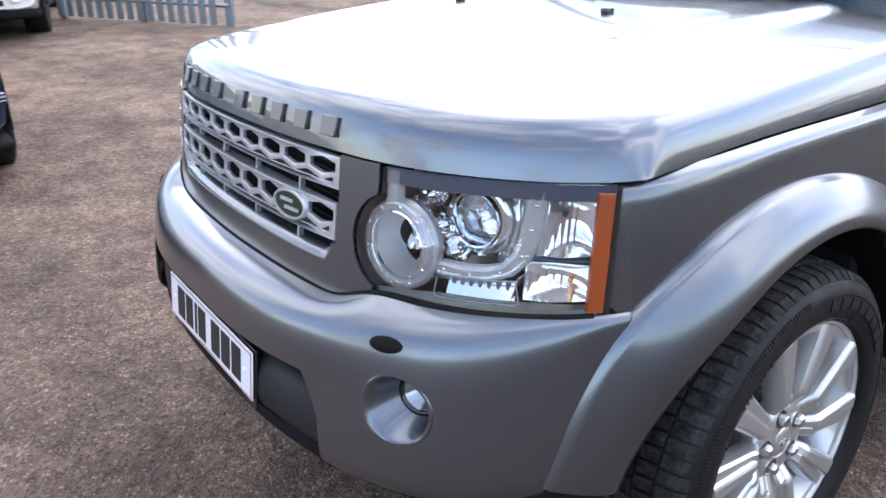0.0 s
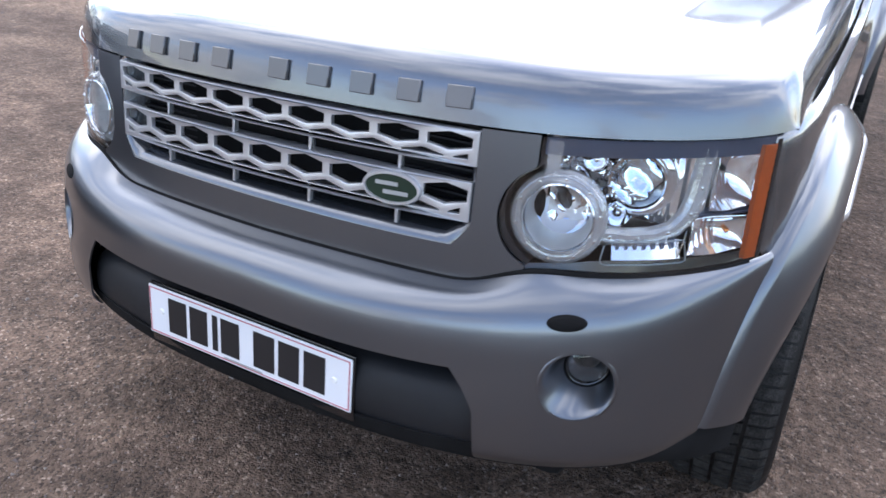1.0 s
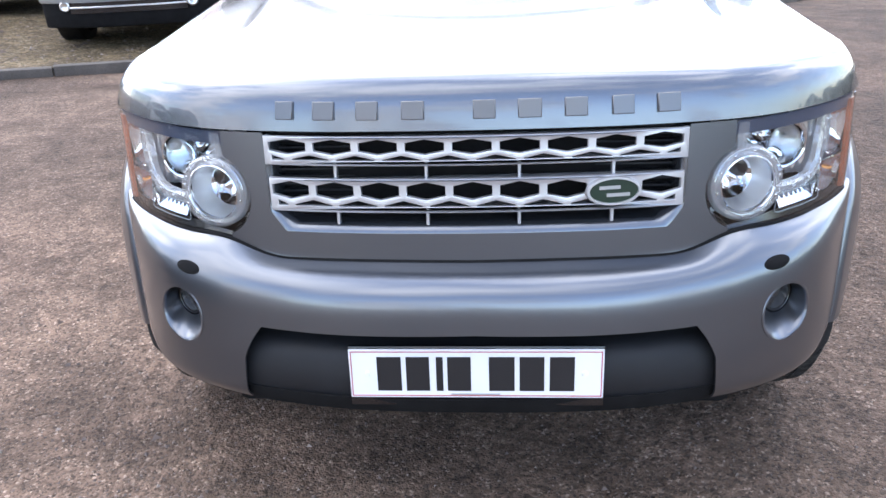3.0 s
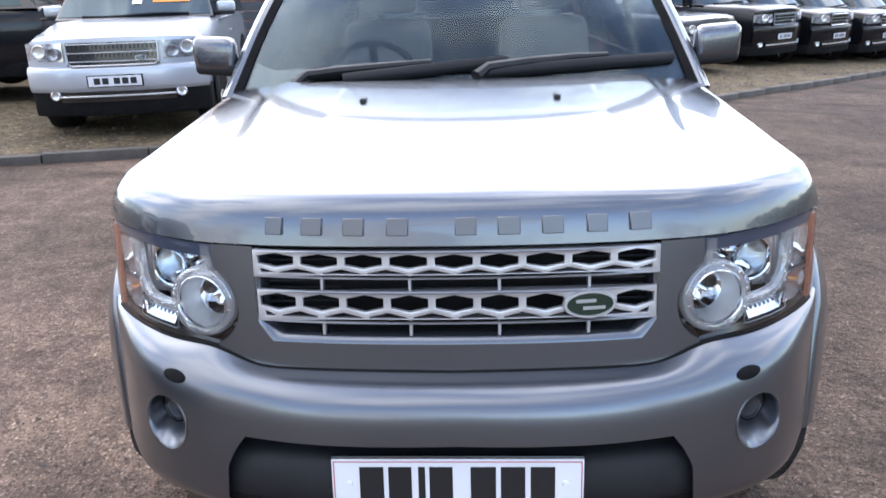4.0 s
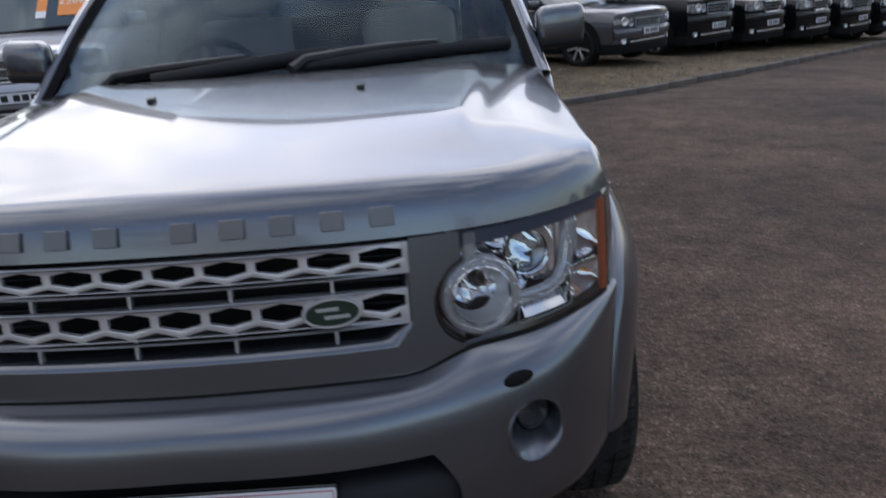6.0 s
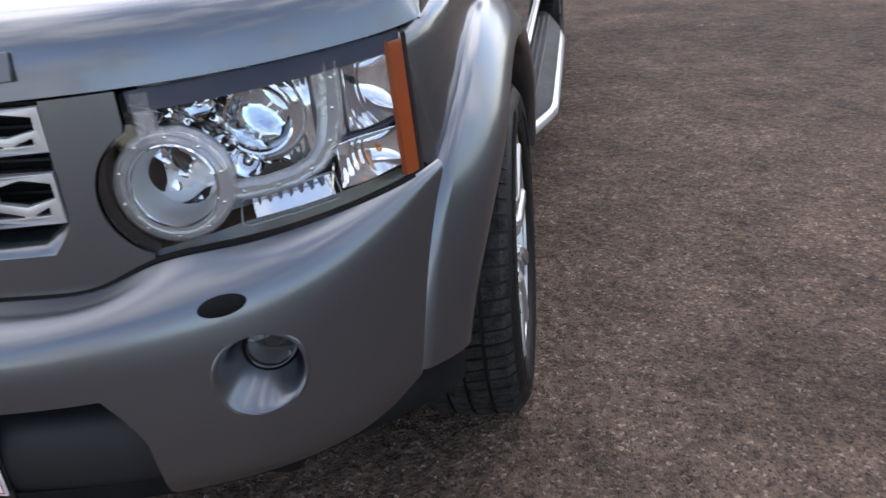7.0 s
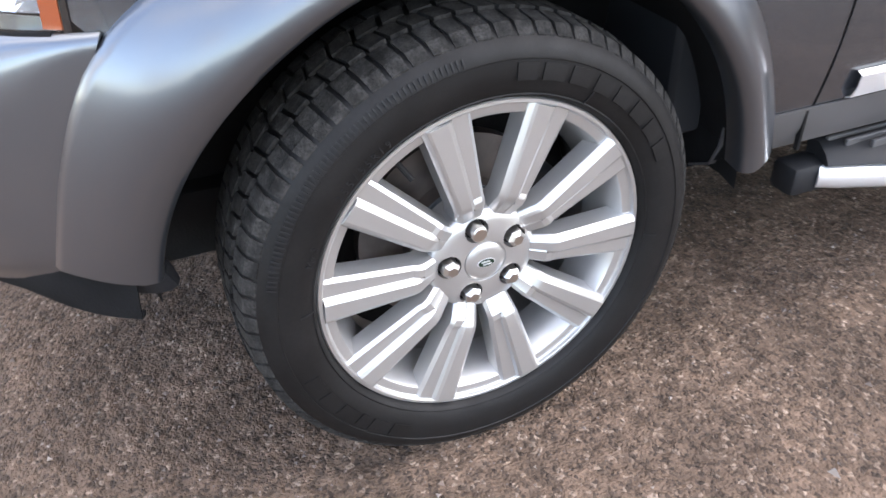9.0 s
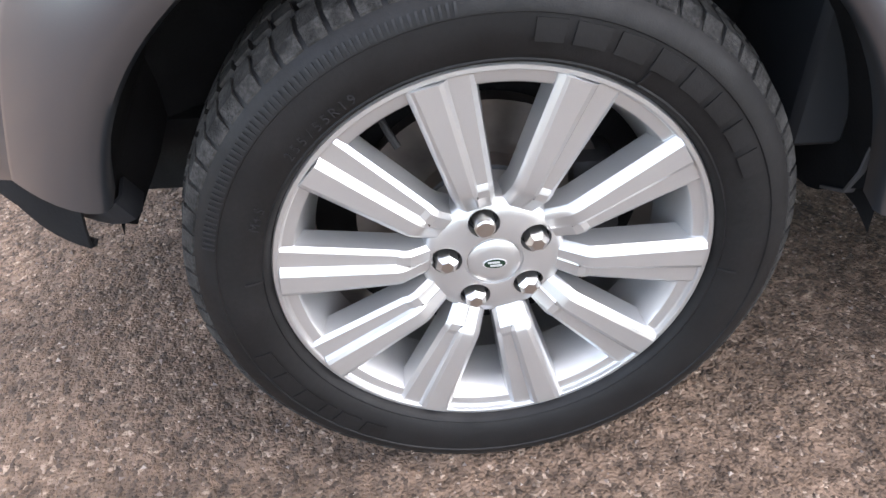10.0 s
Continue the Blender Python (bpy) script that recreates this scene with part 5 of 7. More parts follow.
    for x, z in ((0.632, 0.845), (0.672, 0.843), (0.712, 0.851), (0.738, 0.882), (0.746, 0.925), (0.749, 0.965)):
        m3 = Matrix.Translation(Vector(lamp_pt(x, z, -0.006))) @ fwd.to_track_quat("Z", "Y").to_matrix().to_4x4()
        part("stud", turned([(0.0, 0.0030), (0.0022, 0.0026), (0.0034, -0.001)], 10, m3), CHROME, guide)
    inner = part("light_guide", flip(shell(np.array([[lamp_pt(0.535 + 0.012 * k_, z, -0.008 + o) for k_, o in ((-1, -0.012), (-.8, 0.002), (.8, 0.002), (1, -0.012))] for z in np.linspace(0.94, 0.998, 5)]), 0.003), s), LIGHTGUIDE, lamp)
    part("backing", flip(shell(np.array([[lamp_pt(0.535 + 0.011 * k_, z, -0.020) for k_ in (-1, 0, 1)] for z in np.linspace(0.94, 0.996, 5)]), 0.002), s), GUIDEBACK, inner)
    # lower running lamp: a bright panel under dark teeth, in a rounded frame
    rl_ = part("running_lamp", flip(shell(np.array([[lamp_pt(x, 0.8045 + 0.0275 * w, -0.008 - 0.016 * w) for w in (0, 0.5, 1)] for x in np.linspace(0.640, 0.736, 12)]), 0.002), s), FACET, lamp, "bright running lamp strip with dark teeth")
    for k in range(7):
        xt = 0.648 + 0.0128 * k
        part("tooth", flip(shell(np.array([[lamp_pt(xt + dx * (1 - 0.75 * w), 0.8345 - 0.0135 * w, -0.0215 + 0.009 * w) for w in (0, 0.5, 1)] for dx in (-0.0042, 0.0, 0.0042)]), 0.0015), s), LAMPTOP, rl_)
    fpth = [(0.735, 0.8395), (0.742, 0.8035), (0.735, 0.8000), (0.690, 0.7985), (0.632, 0.7985), (0.625, 0.8005), (0.6225, 0.806), (0.6255, 0.831), (0.630, 0.8365), (0.640, 0.838), (0.700, 0.838), (0.734, 0.8395)]
    part("frame", flip(tube([tuple(lamp_pt(x, z, -0.003)) for x, z in fpth], 0.0013, 6), s), GALV, rl_)
    part("wedge", flip(shell(np.array([[lamp_pt(x, z, -0.008 - 0.02 * w) for x, z, w in ((0.731, 0.806, 0), (0.737, 0.808, 0.6), (0.742, 0.81, 1))], [lamp_pt(x, z, -0.008 - 0.02 * w) for x, z, w in ((0.737, 0.845, 0), (0.742, 0.845, 0.6), (0.748, 0.845, 1))]]), 0.002), s), CHROME, rl_)
    # black border beside the amber strip
    part("bezel", flip(shell(np.array([[lamp_pt(lin(z, [0.79, 0.996], [0.8345, 0.8290]) + 0.0045 * w, z, -0.0008) for w in (0, 0.5, 1)] for z in np.linspace(0.790, 0.998, 12)]), 0.002), s), GLOSSBLACK, lamp)
    # amber strip at the outer edge
    part("amber_strip", flip(shell(np.array([[lamp_pt(lin(z, [0.79, 0.996], [0.8195, 0.8145]) + 0.0140 * w, z, -0.0025 - 0.004 * (w < 0.02) - 0.001 * (i % 2)) for w in (0, 0.03, 0.5, 1)] for i, z in enumerate(np.linspace(0.795, 0.990, 30))]), 0.004), s), AMBER, lamp, "amber side reflector strip")


# ---- wheels ----
def spoke(angle):
    """One spoke of the alloy: a raised half that runs out to the flange, a bevel, and a sunk half that runs out to the lip inside it."""
    rows = []
    for r in (0.080, 0.088, 0.098, 0.108, 0.1165, 0.1185, 0.124, 0.150, 0.180, 0.210, 0.240, 0.2640):
        h = lin(r, [0.080, 0.118, 0.264], [0.0165, 0.0195, 0.0320])
        x = lin(r, [0.080, 0.088, 0.1165, 0.124, 0.264], [0.016, 0.021, 0.0385, 0.0400, 0.0425])
        d = 0.0082 * lin(r, [0.1085, 0.124], [0, 1])
        rows.append([(x - 0.038, -h - 0.0050, r), (x - 0.022, -h - 0.0038, r), (x - 0.0055, -h - 0.0026, r), (x - 0.0040, -h - 0.0012, r), (x - 0.0008, -h + 0.0022, r), (x, -h + 0.0034, r), (x, -h * 0.08, r), (x - 0.0006, -h * 0.03, r),
                     (x - d + 0.0006, h * 0.13, r), (x - d, h * 0.18, r), (x - d, h - 0.0016, r), (x - d - 0.0014, h, r), (x - 0.022, h + 0.0022, r), (x - 0.038, h + 0.0035, r)])
    bm = shell(np.array(rows), 0.005)
    bmesh.ops.transform(bm, matrix=pose(0, 0, 0, angle - 90), verts=bm.verts[:])
    return bm


def make_wheel():
    w = thing("wheel", "ten-spoke silver alloy wheel with a black road tyre", "wheel")
    # tyre: x is outwards
    prof = [(0.258, 0.024), (0.2715, 0.034), (0.2755, 0.0445), (0.279, 0.0515), (0.2815, 0.0530), (0.2835, 0.0520), (0.292, 0.0575), (0.315, 0.0615), (0.333, 0.060), (0.334, 0.0615), (0.338, 0.0612), (0.350, 0.056), (0.362, 0.046), (0.3725, 0.030), (0.376, 0.018),
            (0.378, -0.06), (0.377, -0.10), (0.370, -0.150), (0.355, -0.180), (0.33, -0.195), (0.29, -0.193), (0.255, -0.175)]
    ty = part("tyre", lathe(prof, 120, "x"), RUBBER, w, "black tyre with raised blank print and ribbed shoulder", smooth=35)
    # tread blocks on the shoulder and crown
    for row, (x0, x1, r0, r1, n, duty, skew) in enumerate(((0.048, -0.004, 0.360, 0.3805, 76, 0.80, 0.012), (-0.012, -0.050, 0.374, 0.3835, 76, 0.78, 0.02), (-0.058, -0.092, 0.374, 0.3835, 60, 0.8, -0.02), (-0.100, -0.160, 0.366, 0.381, 76, 0.8, 0.012))):
        bm = bmesh.new()
        for k in range(n):
            a0, a1 = k / n * 2 * math.pi, (k + duty) / n * 2 * math.pi
            vs = []
            for x, rt in ((x0, 0.362 if row in (0,) else r1), ((x0 + x1) / 2 + 0.012 * (row == 0), r1 if row else 0.3755), (x1, r1 if row != 3 else 0.366)):
                for a in (a0, (a0 + a1) / 2, a1):
                    sh = skew * (x - x0) / (x1 - x0)
                    for r in (rt - 0.02, rt):
                        vs.append(bm.verts.new((x, r * math.cos(a + sh), r * math.sin(a + sh))))
            ix = lambda i, j, h: vs[(i * 3 + j) * 2 + h]
            for i in range(2):
                for j in range(2):
                    bm.faces.new((ix(i, j, 1), ix(i + 1, j, 1), ix(i + 1, j + 1, 1), ix(i, j + 1, 1)))
            for i in range(2):
                bm.faces.new((ix(i, 0, 0), ix(i + 1, 0, 0), ix(i + 1, 0, 1), ix(i, 0, 1)))
                bm.faces.new((ix(i, 2, 0), ix(i, 2, 1), ix(i + 1, 2, 1), ix(i + 1, 2, 0)))
            for j in range(2):
                bm.faces.new((ix(0, j, 0), ix(0, j, 1), ix(0, j + 1, 1), ix(0, j + 1, 0)))
                bm.faces.new((ix(2, j, 0), ix(2, j + 1, 0), ix(2, j + 1, 1), ix(2, j, 1)))
        tagged(part("tread", bm, TREAD, ty, "worn grey tread blocks", smooth=30), kind="stuff")
    # raised print on the side wall: blocks for the maker's name, a ribbed band, and the size
    def wall_mark(a0, a1, r0, r1, h=0.0007, name="raised_print", mat=TYREMARK, n=4):
        th = np.radians(np.linspace(a0, a1, n))
        wall = spline([0.2835, 0.292, 0.315, 0.333, 0.350, 0.362], [0.052, 0.0575, 0.0615, 0.060, 0.056, 0.046])
        g = np.array([[(float(wall(r)) + h, r * math.cos(t), r * math.sin(t)) for r in np.linspace(r0, r1, 4)] for t in th])
        return shell(g, 0.0015)
    for base, seq in ((22, (5.5, 6.5, 6.5, 6, 6, 6, 6, 6)), (196, (6, 6, 3, 6, 6, 6))):
        a = base + sum(seq) + len(seq) * 1.8
        for wd in seq:
            part("raised_print", wall_mark(a - wd, a, 0.305, 0.329, 0.0005), RUBBER, ty)
            a -= wd + 1.8
    bm = merge(*[wall_mark(a, a + 0.45, 0.336, 0.349, 0.0008, n=2) for a in np.arange(98, 168, 1.25)])
    tagged(part("ribbed_band", bm, TYREMARK, ty), kind="stuff")
    for a0 in (176, 356, 60):
        part("wear_line", wall_mark(a0, a0 + 0.5, 0.283, 0.303, 0.0008, n=2), TYREMARK, ty)
    for txt, ang, r in (("255/55R19", 140, 0.295), ("M+S", 160, 0.295), ("255/55R19", 300, 0.318)):
        for k, ch in enumerate(txt):
            cu = bpy.data.curves.new("tmp", "FONT")
            cu.body, cu.size, cu.extrude, cu.align_x, cu.align_y = ch, 0.016, 0.0005, "CENTER", "CENTER"
            o = bpy.data.objects.new("tmp", cu)
            scene.collection.objects.link(o)
            me = bpy.data.meshes.new_from_object(o.evaluated_get(bpy.context.evaluated_depsgraph_get()))
            b = bmesh.new()
            b.from_mesh(me)
            bpy.data.objects.remove(o), bpy.data.curves.remove(cu), bpy.data.meshes.remove(me)
            aa = ang - k * 2.3
            bmesh.ops.transform(b, matrix=Matrix(((0, 0, 1, 0.0580 + 0.0014), (1, 0, 0, 0), (0, 1, 0, 0), (0, 0, 0, 1))), verts=b.verts[:])
            bmesh.ops.transform(b, matrix=pose(0, 0, 0, aa - 90) @ Matrix.Translation((0, 0, r)), verts=b.verts[:])
            part("size_mark", b, TYREMARK, ty, smooth=0)
    # rim
    rim = part("rim", lathe([(0.250, -0.17), (0.232, -0.07), (0.2245, -0.046), (0.2262, -0.036), (0.2465, 0.0300), (0.2490, 0.0335), (0.2520, 0.0345), (0.2622, 0.0352), (0.2640, 0.0368), (0.2652, 0.0422), (0.2668, 0.0432), (0.2715, 0.0428), (0.2735, 0.0400), (0.2738, 0.0340), (0.2715, 0.030), (0.262, 0.022), (0.258, -0.17)], 120, "x", closed=True), ALLOY, w, "silver alloy rim with ten stepped spokes", smooth=24)
    for k in range(10):
        part("spoke", spoke(32 + 36 * k), ALLOY, rim, smooth=18)
    hub = part("hub", lathe([(0.033, -0.04), (0.0935, -0.04), (0.0935, 0.0075), (0.0915, 0.0160), (0.0870, 0.0215), (0.070, 0.0258), (0.040, 0.0275), (0.0372, 0.0272), (0.0362, 0.0250), (0.0340, 0.0250), (0.0335, 0.012)], 64, "x", closed=True), ALLOY, rim)
    cap = part("centre_cap", lathe([(0.0, 0.0320), (0.020, 0.0314), (0.030, 0.0292), (0.0335, 0.0268), (0.0343, 0.018)], 40, "x"), ALLOY, rim, "round centre cap with an oval green badge")
    for k in range(5):
        t = math.radians(103 + 72 * k)
        pk = Matrix.Translation((0, 0.0605 * math.cos(t), 0.0605 * math.sin(t)))
        bore = lathe([(0.0, 0.008), (0.0195, 0.008), (0.0205, 0.06), (0.0, 0.06)], 28, "x")
        bmesh.ops.transform(bore, matrix=pk, verts=bore.verts[:])
        cut(hub, bore)
        # dark disc on the bore's floor: shade round the nut put in as colour
        seat = lathe([(0.0, 0.0095), (0.0188, 0.0095), (0.0193, 0.0125)], 28, "x")
        bmesh.ops.transform(seat, matrix=pk, verts=seat.verts[:])
        part("bore_shade", seat, CALIPER, rim)
        if k == 0:      # the locking nut is round
            nb = lathe([(0.0, 0.0395), (0.0105, 0.0392), (0.0125, 0.0378), (0.0132, 0.0350), (0.0132, 0.0085)], 28, "x")
        else:
            nb = lathe([(0.0, 0.0405), (0.0085, 0.0402), (0.0132, 0.0365), (0.0150, 0.0345), (0.0150, 0.0085)], 6, "x")
        bmesh.ops.transform(nb, matrix=pk @ pose(0, 0, 0, 17 * k), verts=nb.verts[:])
        part("wheel_nut", nb, NUT, rim, "round locking wheel nut" if k == 0 else "steel wheel nut", smooth=20)
    valve = tube([(0.0, 0.236 * math.cos(2.15), 0.236 * math.sin(2.15)), (0.012, 0.222 * math.cos(2.15), 0.222 * math.sin(2.15)), (0.022, 0.203 * math.cos(2.15), 0.203 * math.sin(2.15))], 0.0045, 8)
    part("valve", valve, RUBBER, rim)
    m = Matrix(((0, 0, 1, 0.0312), (1, 0, 0, 0), (0, 1, 0, 0), (0, 0, 0, 1)))
    th = np.linspace(0, 2 * math.pi, 28, endpoint=False)
    for nm, sc, h, mat in (("badge_rim", 1.0, 0.0010, ALLOYCUT), ("badge_face", 0.88, 0.0016, GREEN)):
        f = bmesh.new()
        a = [f.verts.new((0.0155 * sc * math.cos(q), 0.0078 * sc * math.sin(q), h)) for q in th]
        b = [f.verts.new((0.0155 * sc * math.cos(q), 0.0078 * sc * math.sin(q), -0.002)) for q in th]
        f.faces.new(a)
        for k in range(28):
            f.faces.new((a[k], a[(k + 1) % 28], b[(k + 1) % 28], b[k]))
        bmesh.ops.transform(f, matrix=m, verts=f.verts[:])
        part(nm, f, mat, cap, smooth=0)
    for x0, x1, y0, y1 in ((-.009, .006, .0010, .0040), (-.006, .009, -.0040, -.0010)):
        part("badge_bar", box(x0, x1, y0, y1, 0.0012, 0.0021, m=m), PALEINK, cap)
    # brake
    part("brake_disc", lathe([(0.06, -0.05), (0.095, -0.05), (0.098, -0.075), (0.172, -0.075), (0.172, -0.1), (0.06, -0.1)], 64, "x"), ROTOR, w, "grey brake disc")
    part("disc_bell", lathe([(0.04, -0.046), (0.094, -0.046), (0.0945, -0.05)], 40, "x"), GALV, w)
    part("caliper", bend(box(-0.13, -0.045, -0.05, 0.055, -0.09, 0.09, 0.02, 2), lambda a, b, c: (a, 0.155 * math.cos(0.15 + c * 4.5) + b * 0.6, 0.155 * math.sin(0.15 + c * 4.5) + 0.01)), CALIPER, w, "dark brake caliper")
    part("hub_backing", lathe([(0.0, -0.105), (0.20, -0.110), (0.234, -0.12), (0.234, -0.16)], 40, "x"), LINER, w)
    return w


WHEEL_X = 0.8795
wheel = make_wheel()
wheel.matrix_basis = pose(WHEEL_X, WHEEL_Y, WHEEL_Z, 0, 0, 1.5)      # steered a little
tagged(wheel, group="wheels of the silver car")
for x, y, rz, rx in ((-WHEEL_X, WHEEL_Y, 180, 20), (WHEEL_X, REAR_Y, 0, 31), (-WHEEL_X, REAR_Y, 180, 70)):
    copy_thing(wheel, pose(x, y, WHEEL_Z, rx, 0, rz))

# ---- cabin ----
def screen_pt(u, v):
    """Windscreen: u across -1..1, v from the cowl to the roof."""
    x = u * (0.815 + (0.668 - 0.815) * v)
    y = 1.235 + 0.20 * abs(u) ** 2.2 + v * (0.80 - 0.10 * abs(u) ** 2)
    z = 1.205 - 0.035 * u * u + v * (0.475 + 0.008 * u * u) + 0.035 * math.sin(math.pi * v)
    return (x, y, z)


sg = np.array([[screen_pt(u, v) for v in np.linspace(0.0, 1.0, 24)] for u in np.linspace(-1, 1, 41)])
ws = part("windscreen", shell(sg, 0.004), GLASS, car, "tinted windscreen reflecting clouds")
ws.visible_shadow = False
# black band along the screen's foot and edges
bandp = np.array([[np.array(screen_pt(u, v)) - np.array((0, 0.0, 0.006)) + np.array((0, 0.005, 0)) for v in np.linspace(0.0, 0.10 + 0.07 * max(0, abs(u) - 0.86) / 0.14, 5)] for u in np.linspace(-0.995, 0.995, 41)])
part("screen_band", shell(bandp, 0.001), GLOSSBLACK, car, "black printed band at the foot of the screen")
hdr = np.array([[np.array(screen_pt(u, v)) + np.array((0, 0.006, -0.006)) for v in (0.98, 0.99, 1.0)] for u in np.linspace(-0.99, 0.99, 31)])
part("screen_band", shell(hdr, 0.001), GLOSSBLACK, car)
cw = np.array([[(x * w_, y - 0.03, z - 0.006) for y, z, w_ in ((1.18 + 0.235 * abs(x / 0.83) ** 3, 1.196 - 0.045 * abs(x / .83) ** 2, 1), (1.25 + 0.215 * abs(x / 0.83) ** 2.4, 1.192 - 0.045 * abs(x / .83) ** 2, 1), (1.33 + 0.19 * abs(x / 0.83) ** 2.2, 1.20 - 0.04 * abs(x / .83) ** 2, 1))] for x in np.linspace(-0.82, 0.82, 41)])
part("cowl", shell(cw, 0.004), PLASTIC, car, "black plastic cowl under the windscreen")
for s in (1, -1):
    ap = []
    for v in np.linspace(-0.06, 1.02, 20):
        x, y, z = screen_pt(1.0, v)
        ap.append([(s * (x + dx), y + dy, z + dz) for dx, dy, dz in ((-0.006, -0.004, 0.004), (0.004, -0.012, 0.012), (0.020, -0.012, 0.018), (0.038, 0.002, 0.016), (0.052, 0.030, 0.008), (0.056, 0.09, -0.02))])
    pl = part("pillar", shell(np.array(ap)[::-s], 0.006), PAINT, car, "silver windscreen pillar")
    ed = [[(s * (screen_pt(1.0, v)[0] + dx), screen_pt(1.0, v)[1] + dy, screen_pt(1.0, v)[2] + dz) for dx, dy, dz in ((-0.024, -0.002, 0.0055), (-0.012, -0.008, 0.0100), (-0.008, -0.0120, 0.0130), (-0.003, -0.0145, 0.0160), (0.002, -0.0140, 0.0160))] for v in np.linspace(-0.03, 1.0, 18)]
    part("pillar_seal", shell(np.array(ed)[::-s], 0.003), LINER, car, "black rubber seal along the pillar")
    # side glass and frames
    sw = np.array([[(s * lin(v, [0, 1], [0.868, 0.70]), lin(v, [0, 1], [1.56 if u == 0 else 1.56 + u * 2.95, (2.16 if u == 0 else 2.16 + u * 2.35)]), lin(v, [0, 1], [1.15, 1.70])) for v in np.linspace(0, 1, 6)] for u in np.linspace(0, 1, 12)])
    part("side_glass", shell(sw[::s], 0.004), GLASS, car, "tinted side windows").visible_shadow = False
    for y0 in (2.60, 3.48, 4.5):
        part("pillar", shell(np.array([[(s * (lin(v, [0, 1], [0.868, 0.70]) + 0.003), y, lin(v, [0, 1], [1.15, 1.70])) for v in (0, 0.5, 1)] for y in (y0, y0 + 0.04, y0 + 0.09)])[::s], 0.012), GLOSSBLACK, car)
    # rear corner post
    cp_ = np.array([[(s * (lin(v, [0, 1], [0.870, 0.705]) - 0.03 * w), y, lin(v, [0, 1], [1.13, 1.76])) for v in np.linspace(0, 1, 6)] for y, w in ((4.36, 0), (4.50, 0), (4.64, 0.3), (4.72, 1))])
    part("rear_post", shell(cp_[::s], 0.010), PAINT, car)
    # roof rail
    rl = tube([(s * 0.60, 2.36, 1.755), (s * 0.602, 2.42, 1.783), (s * 0.605, 2.6, 1.797), (s * 0.605, 4.0, 1.835), (s * 0.60, 4.3, 1.82)], 0.014, 10)
    part("roof_rail", rl, PAINT, car, "silver roof rail")
ROOF = [(0.0, 0.006), (0.006, 0.014), (0.030, 0.029), (0.075, 0.053), (0.15, 0.085), (0.25, 0.108), (0.4, 0.128), (0.8, 0.150), (1.3, 0.172), (1.9, 0.170), (2.5, 0.135), (2.68, 0.085)]
rf = np.array([[np.array(screen_pt(u, 1.0)) * np.array((1.075, 1, 1)) + np.array((0, (dy if dy < 0.2 else dy - 0.14 * abs(u) ** 2.2 * (dy - 0.2) / 2.5), dz - 0.030 * abs(u) ** 5)) for dy, dz in ROOF] for u in np.linspace(-1, 1, 41)])
part("roof", shell(rf, 0.006), PAINT, car, "silver roof with a rounded front edge", smooth=60)
part("roof_lining", shell(rf * np.array((0.96, 1, 1)) + np.array((0, 0.06, -0.03)), 0.004), CABIN, car, "dark roof lining")
part("tailgate", box(-0.70, 0.70, 4.68, 4.76, 0.45, 1.78, 0.03, 2), PAINT, car, "silver tailgate")
part("rear_glass", box(-0.60, 0.60, 4.762, 4.768, 1.15, 1.65, 0.002, 1), GLASS, car)
part("cabin_floor", box(-0.82, 0.82, 1.35, 4.65, 0.44, 0.55, 0.01, 1), CABIN, car)
part("bulkhead", box(-0.80, 0.80, 1.26, 1.34, 0.45, 1.16, 0.01, 1), CABIN, car)
part("dashboard", bend(box(-0.76, 0.76, -0.28, 0.24, -0.14, 0.08, 0.05, 4), lambda a, b, c: (a, 1.66 + b + 0.05 * (a / 0.76) ** 2, 1.085 + c - 0.05 * (a / .76) ** 2)), CABIN, car, "dark padded dashboard")
part("instrument_hood", bend(box(-0.17, 0.17, -0.11, 0.09, -0.03, 0.055, 0.03, 3), lambda a, b, c: (a - 0.38, 1.80 + b, 1.16 + c)), CABIN, car)
sw_m = pose(-0.38, 1.99, 1.12, -66) 
swb = lathe([(0.185 + 0.016 * math.cos(q), 0.016 * math.sin(q)) for q in np.linspace(0, 2 * math.pi, 12, endpoint=False)], 40, "z", closed=True)
bmesh.ops.transform(swb, matrix=sw_m, verts=swb.verts[:])
stw = part("steering_wheel", swb, CABIN, car, "dark leather steering wheel")
part("hub", box(-0.07, 0.07, -0.06, 0.06, -0.02, 0.02, 0.02, 2, sw_m), CABIN, stw)
for a in (0, 180, 270):
    part("spoke", box(0.05, 0.18, -0.018, 0.018, -0.006, 0.006, 0.004, 1, sw_m @ pose(0, 0, 0, 0, 0, a)), CABIN, stw)
for x in (-0.38, 0.38):
    seat = part("front_seat", bend(box(-0.24, 0.24, -0.07, 0.07, -0.36, 0.33, 0.06, 4), lambda a, b, c: (x + a * (1 - 0.12 * (c > 0.1)), 2.52 + b + 0.22 * c + 0.05 * (a / .24) ** 2 * -1, 1.02 + c)), SEAT, car, "pale leather front seat")
    part("cushion", box(x - 0.25, x + 0.25, 1.98, 2.48, 0.60, 0.76, 0.05, 3), SEAT, seat)
    part("headrest", bend(box(-0.14, 0.14, -0.05, 0.05, -0.09, 0.09, 0.04, 3), lambda a, b, c: (x + a, 2.60 + b, 1.47 + c)), SEAT, seat)
part("rear_bench", box(-0.65, 0.65, 3.30, 3.45, 0.62, 1.32, 0.05, 3), CABIN, car, "dark rear bench")
part("rear_view_mirror", bend(box(-0.12, 0.12, -0.012, 0.012, -0.035, 0.035, 0.01, 2), lambda a, b, c: (a, 2.00 + b, 1.60 + c)), GLOSSBLACK, car, "interior mirror behind the screen")
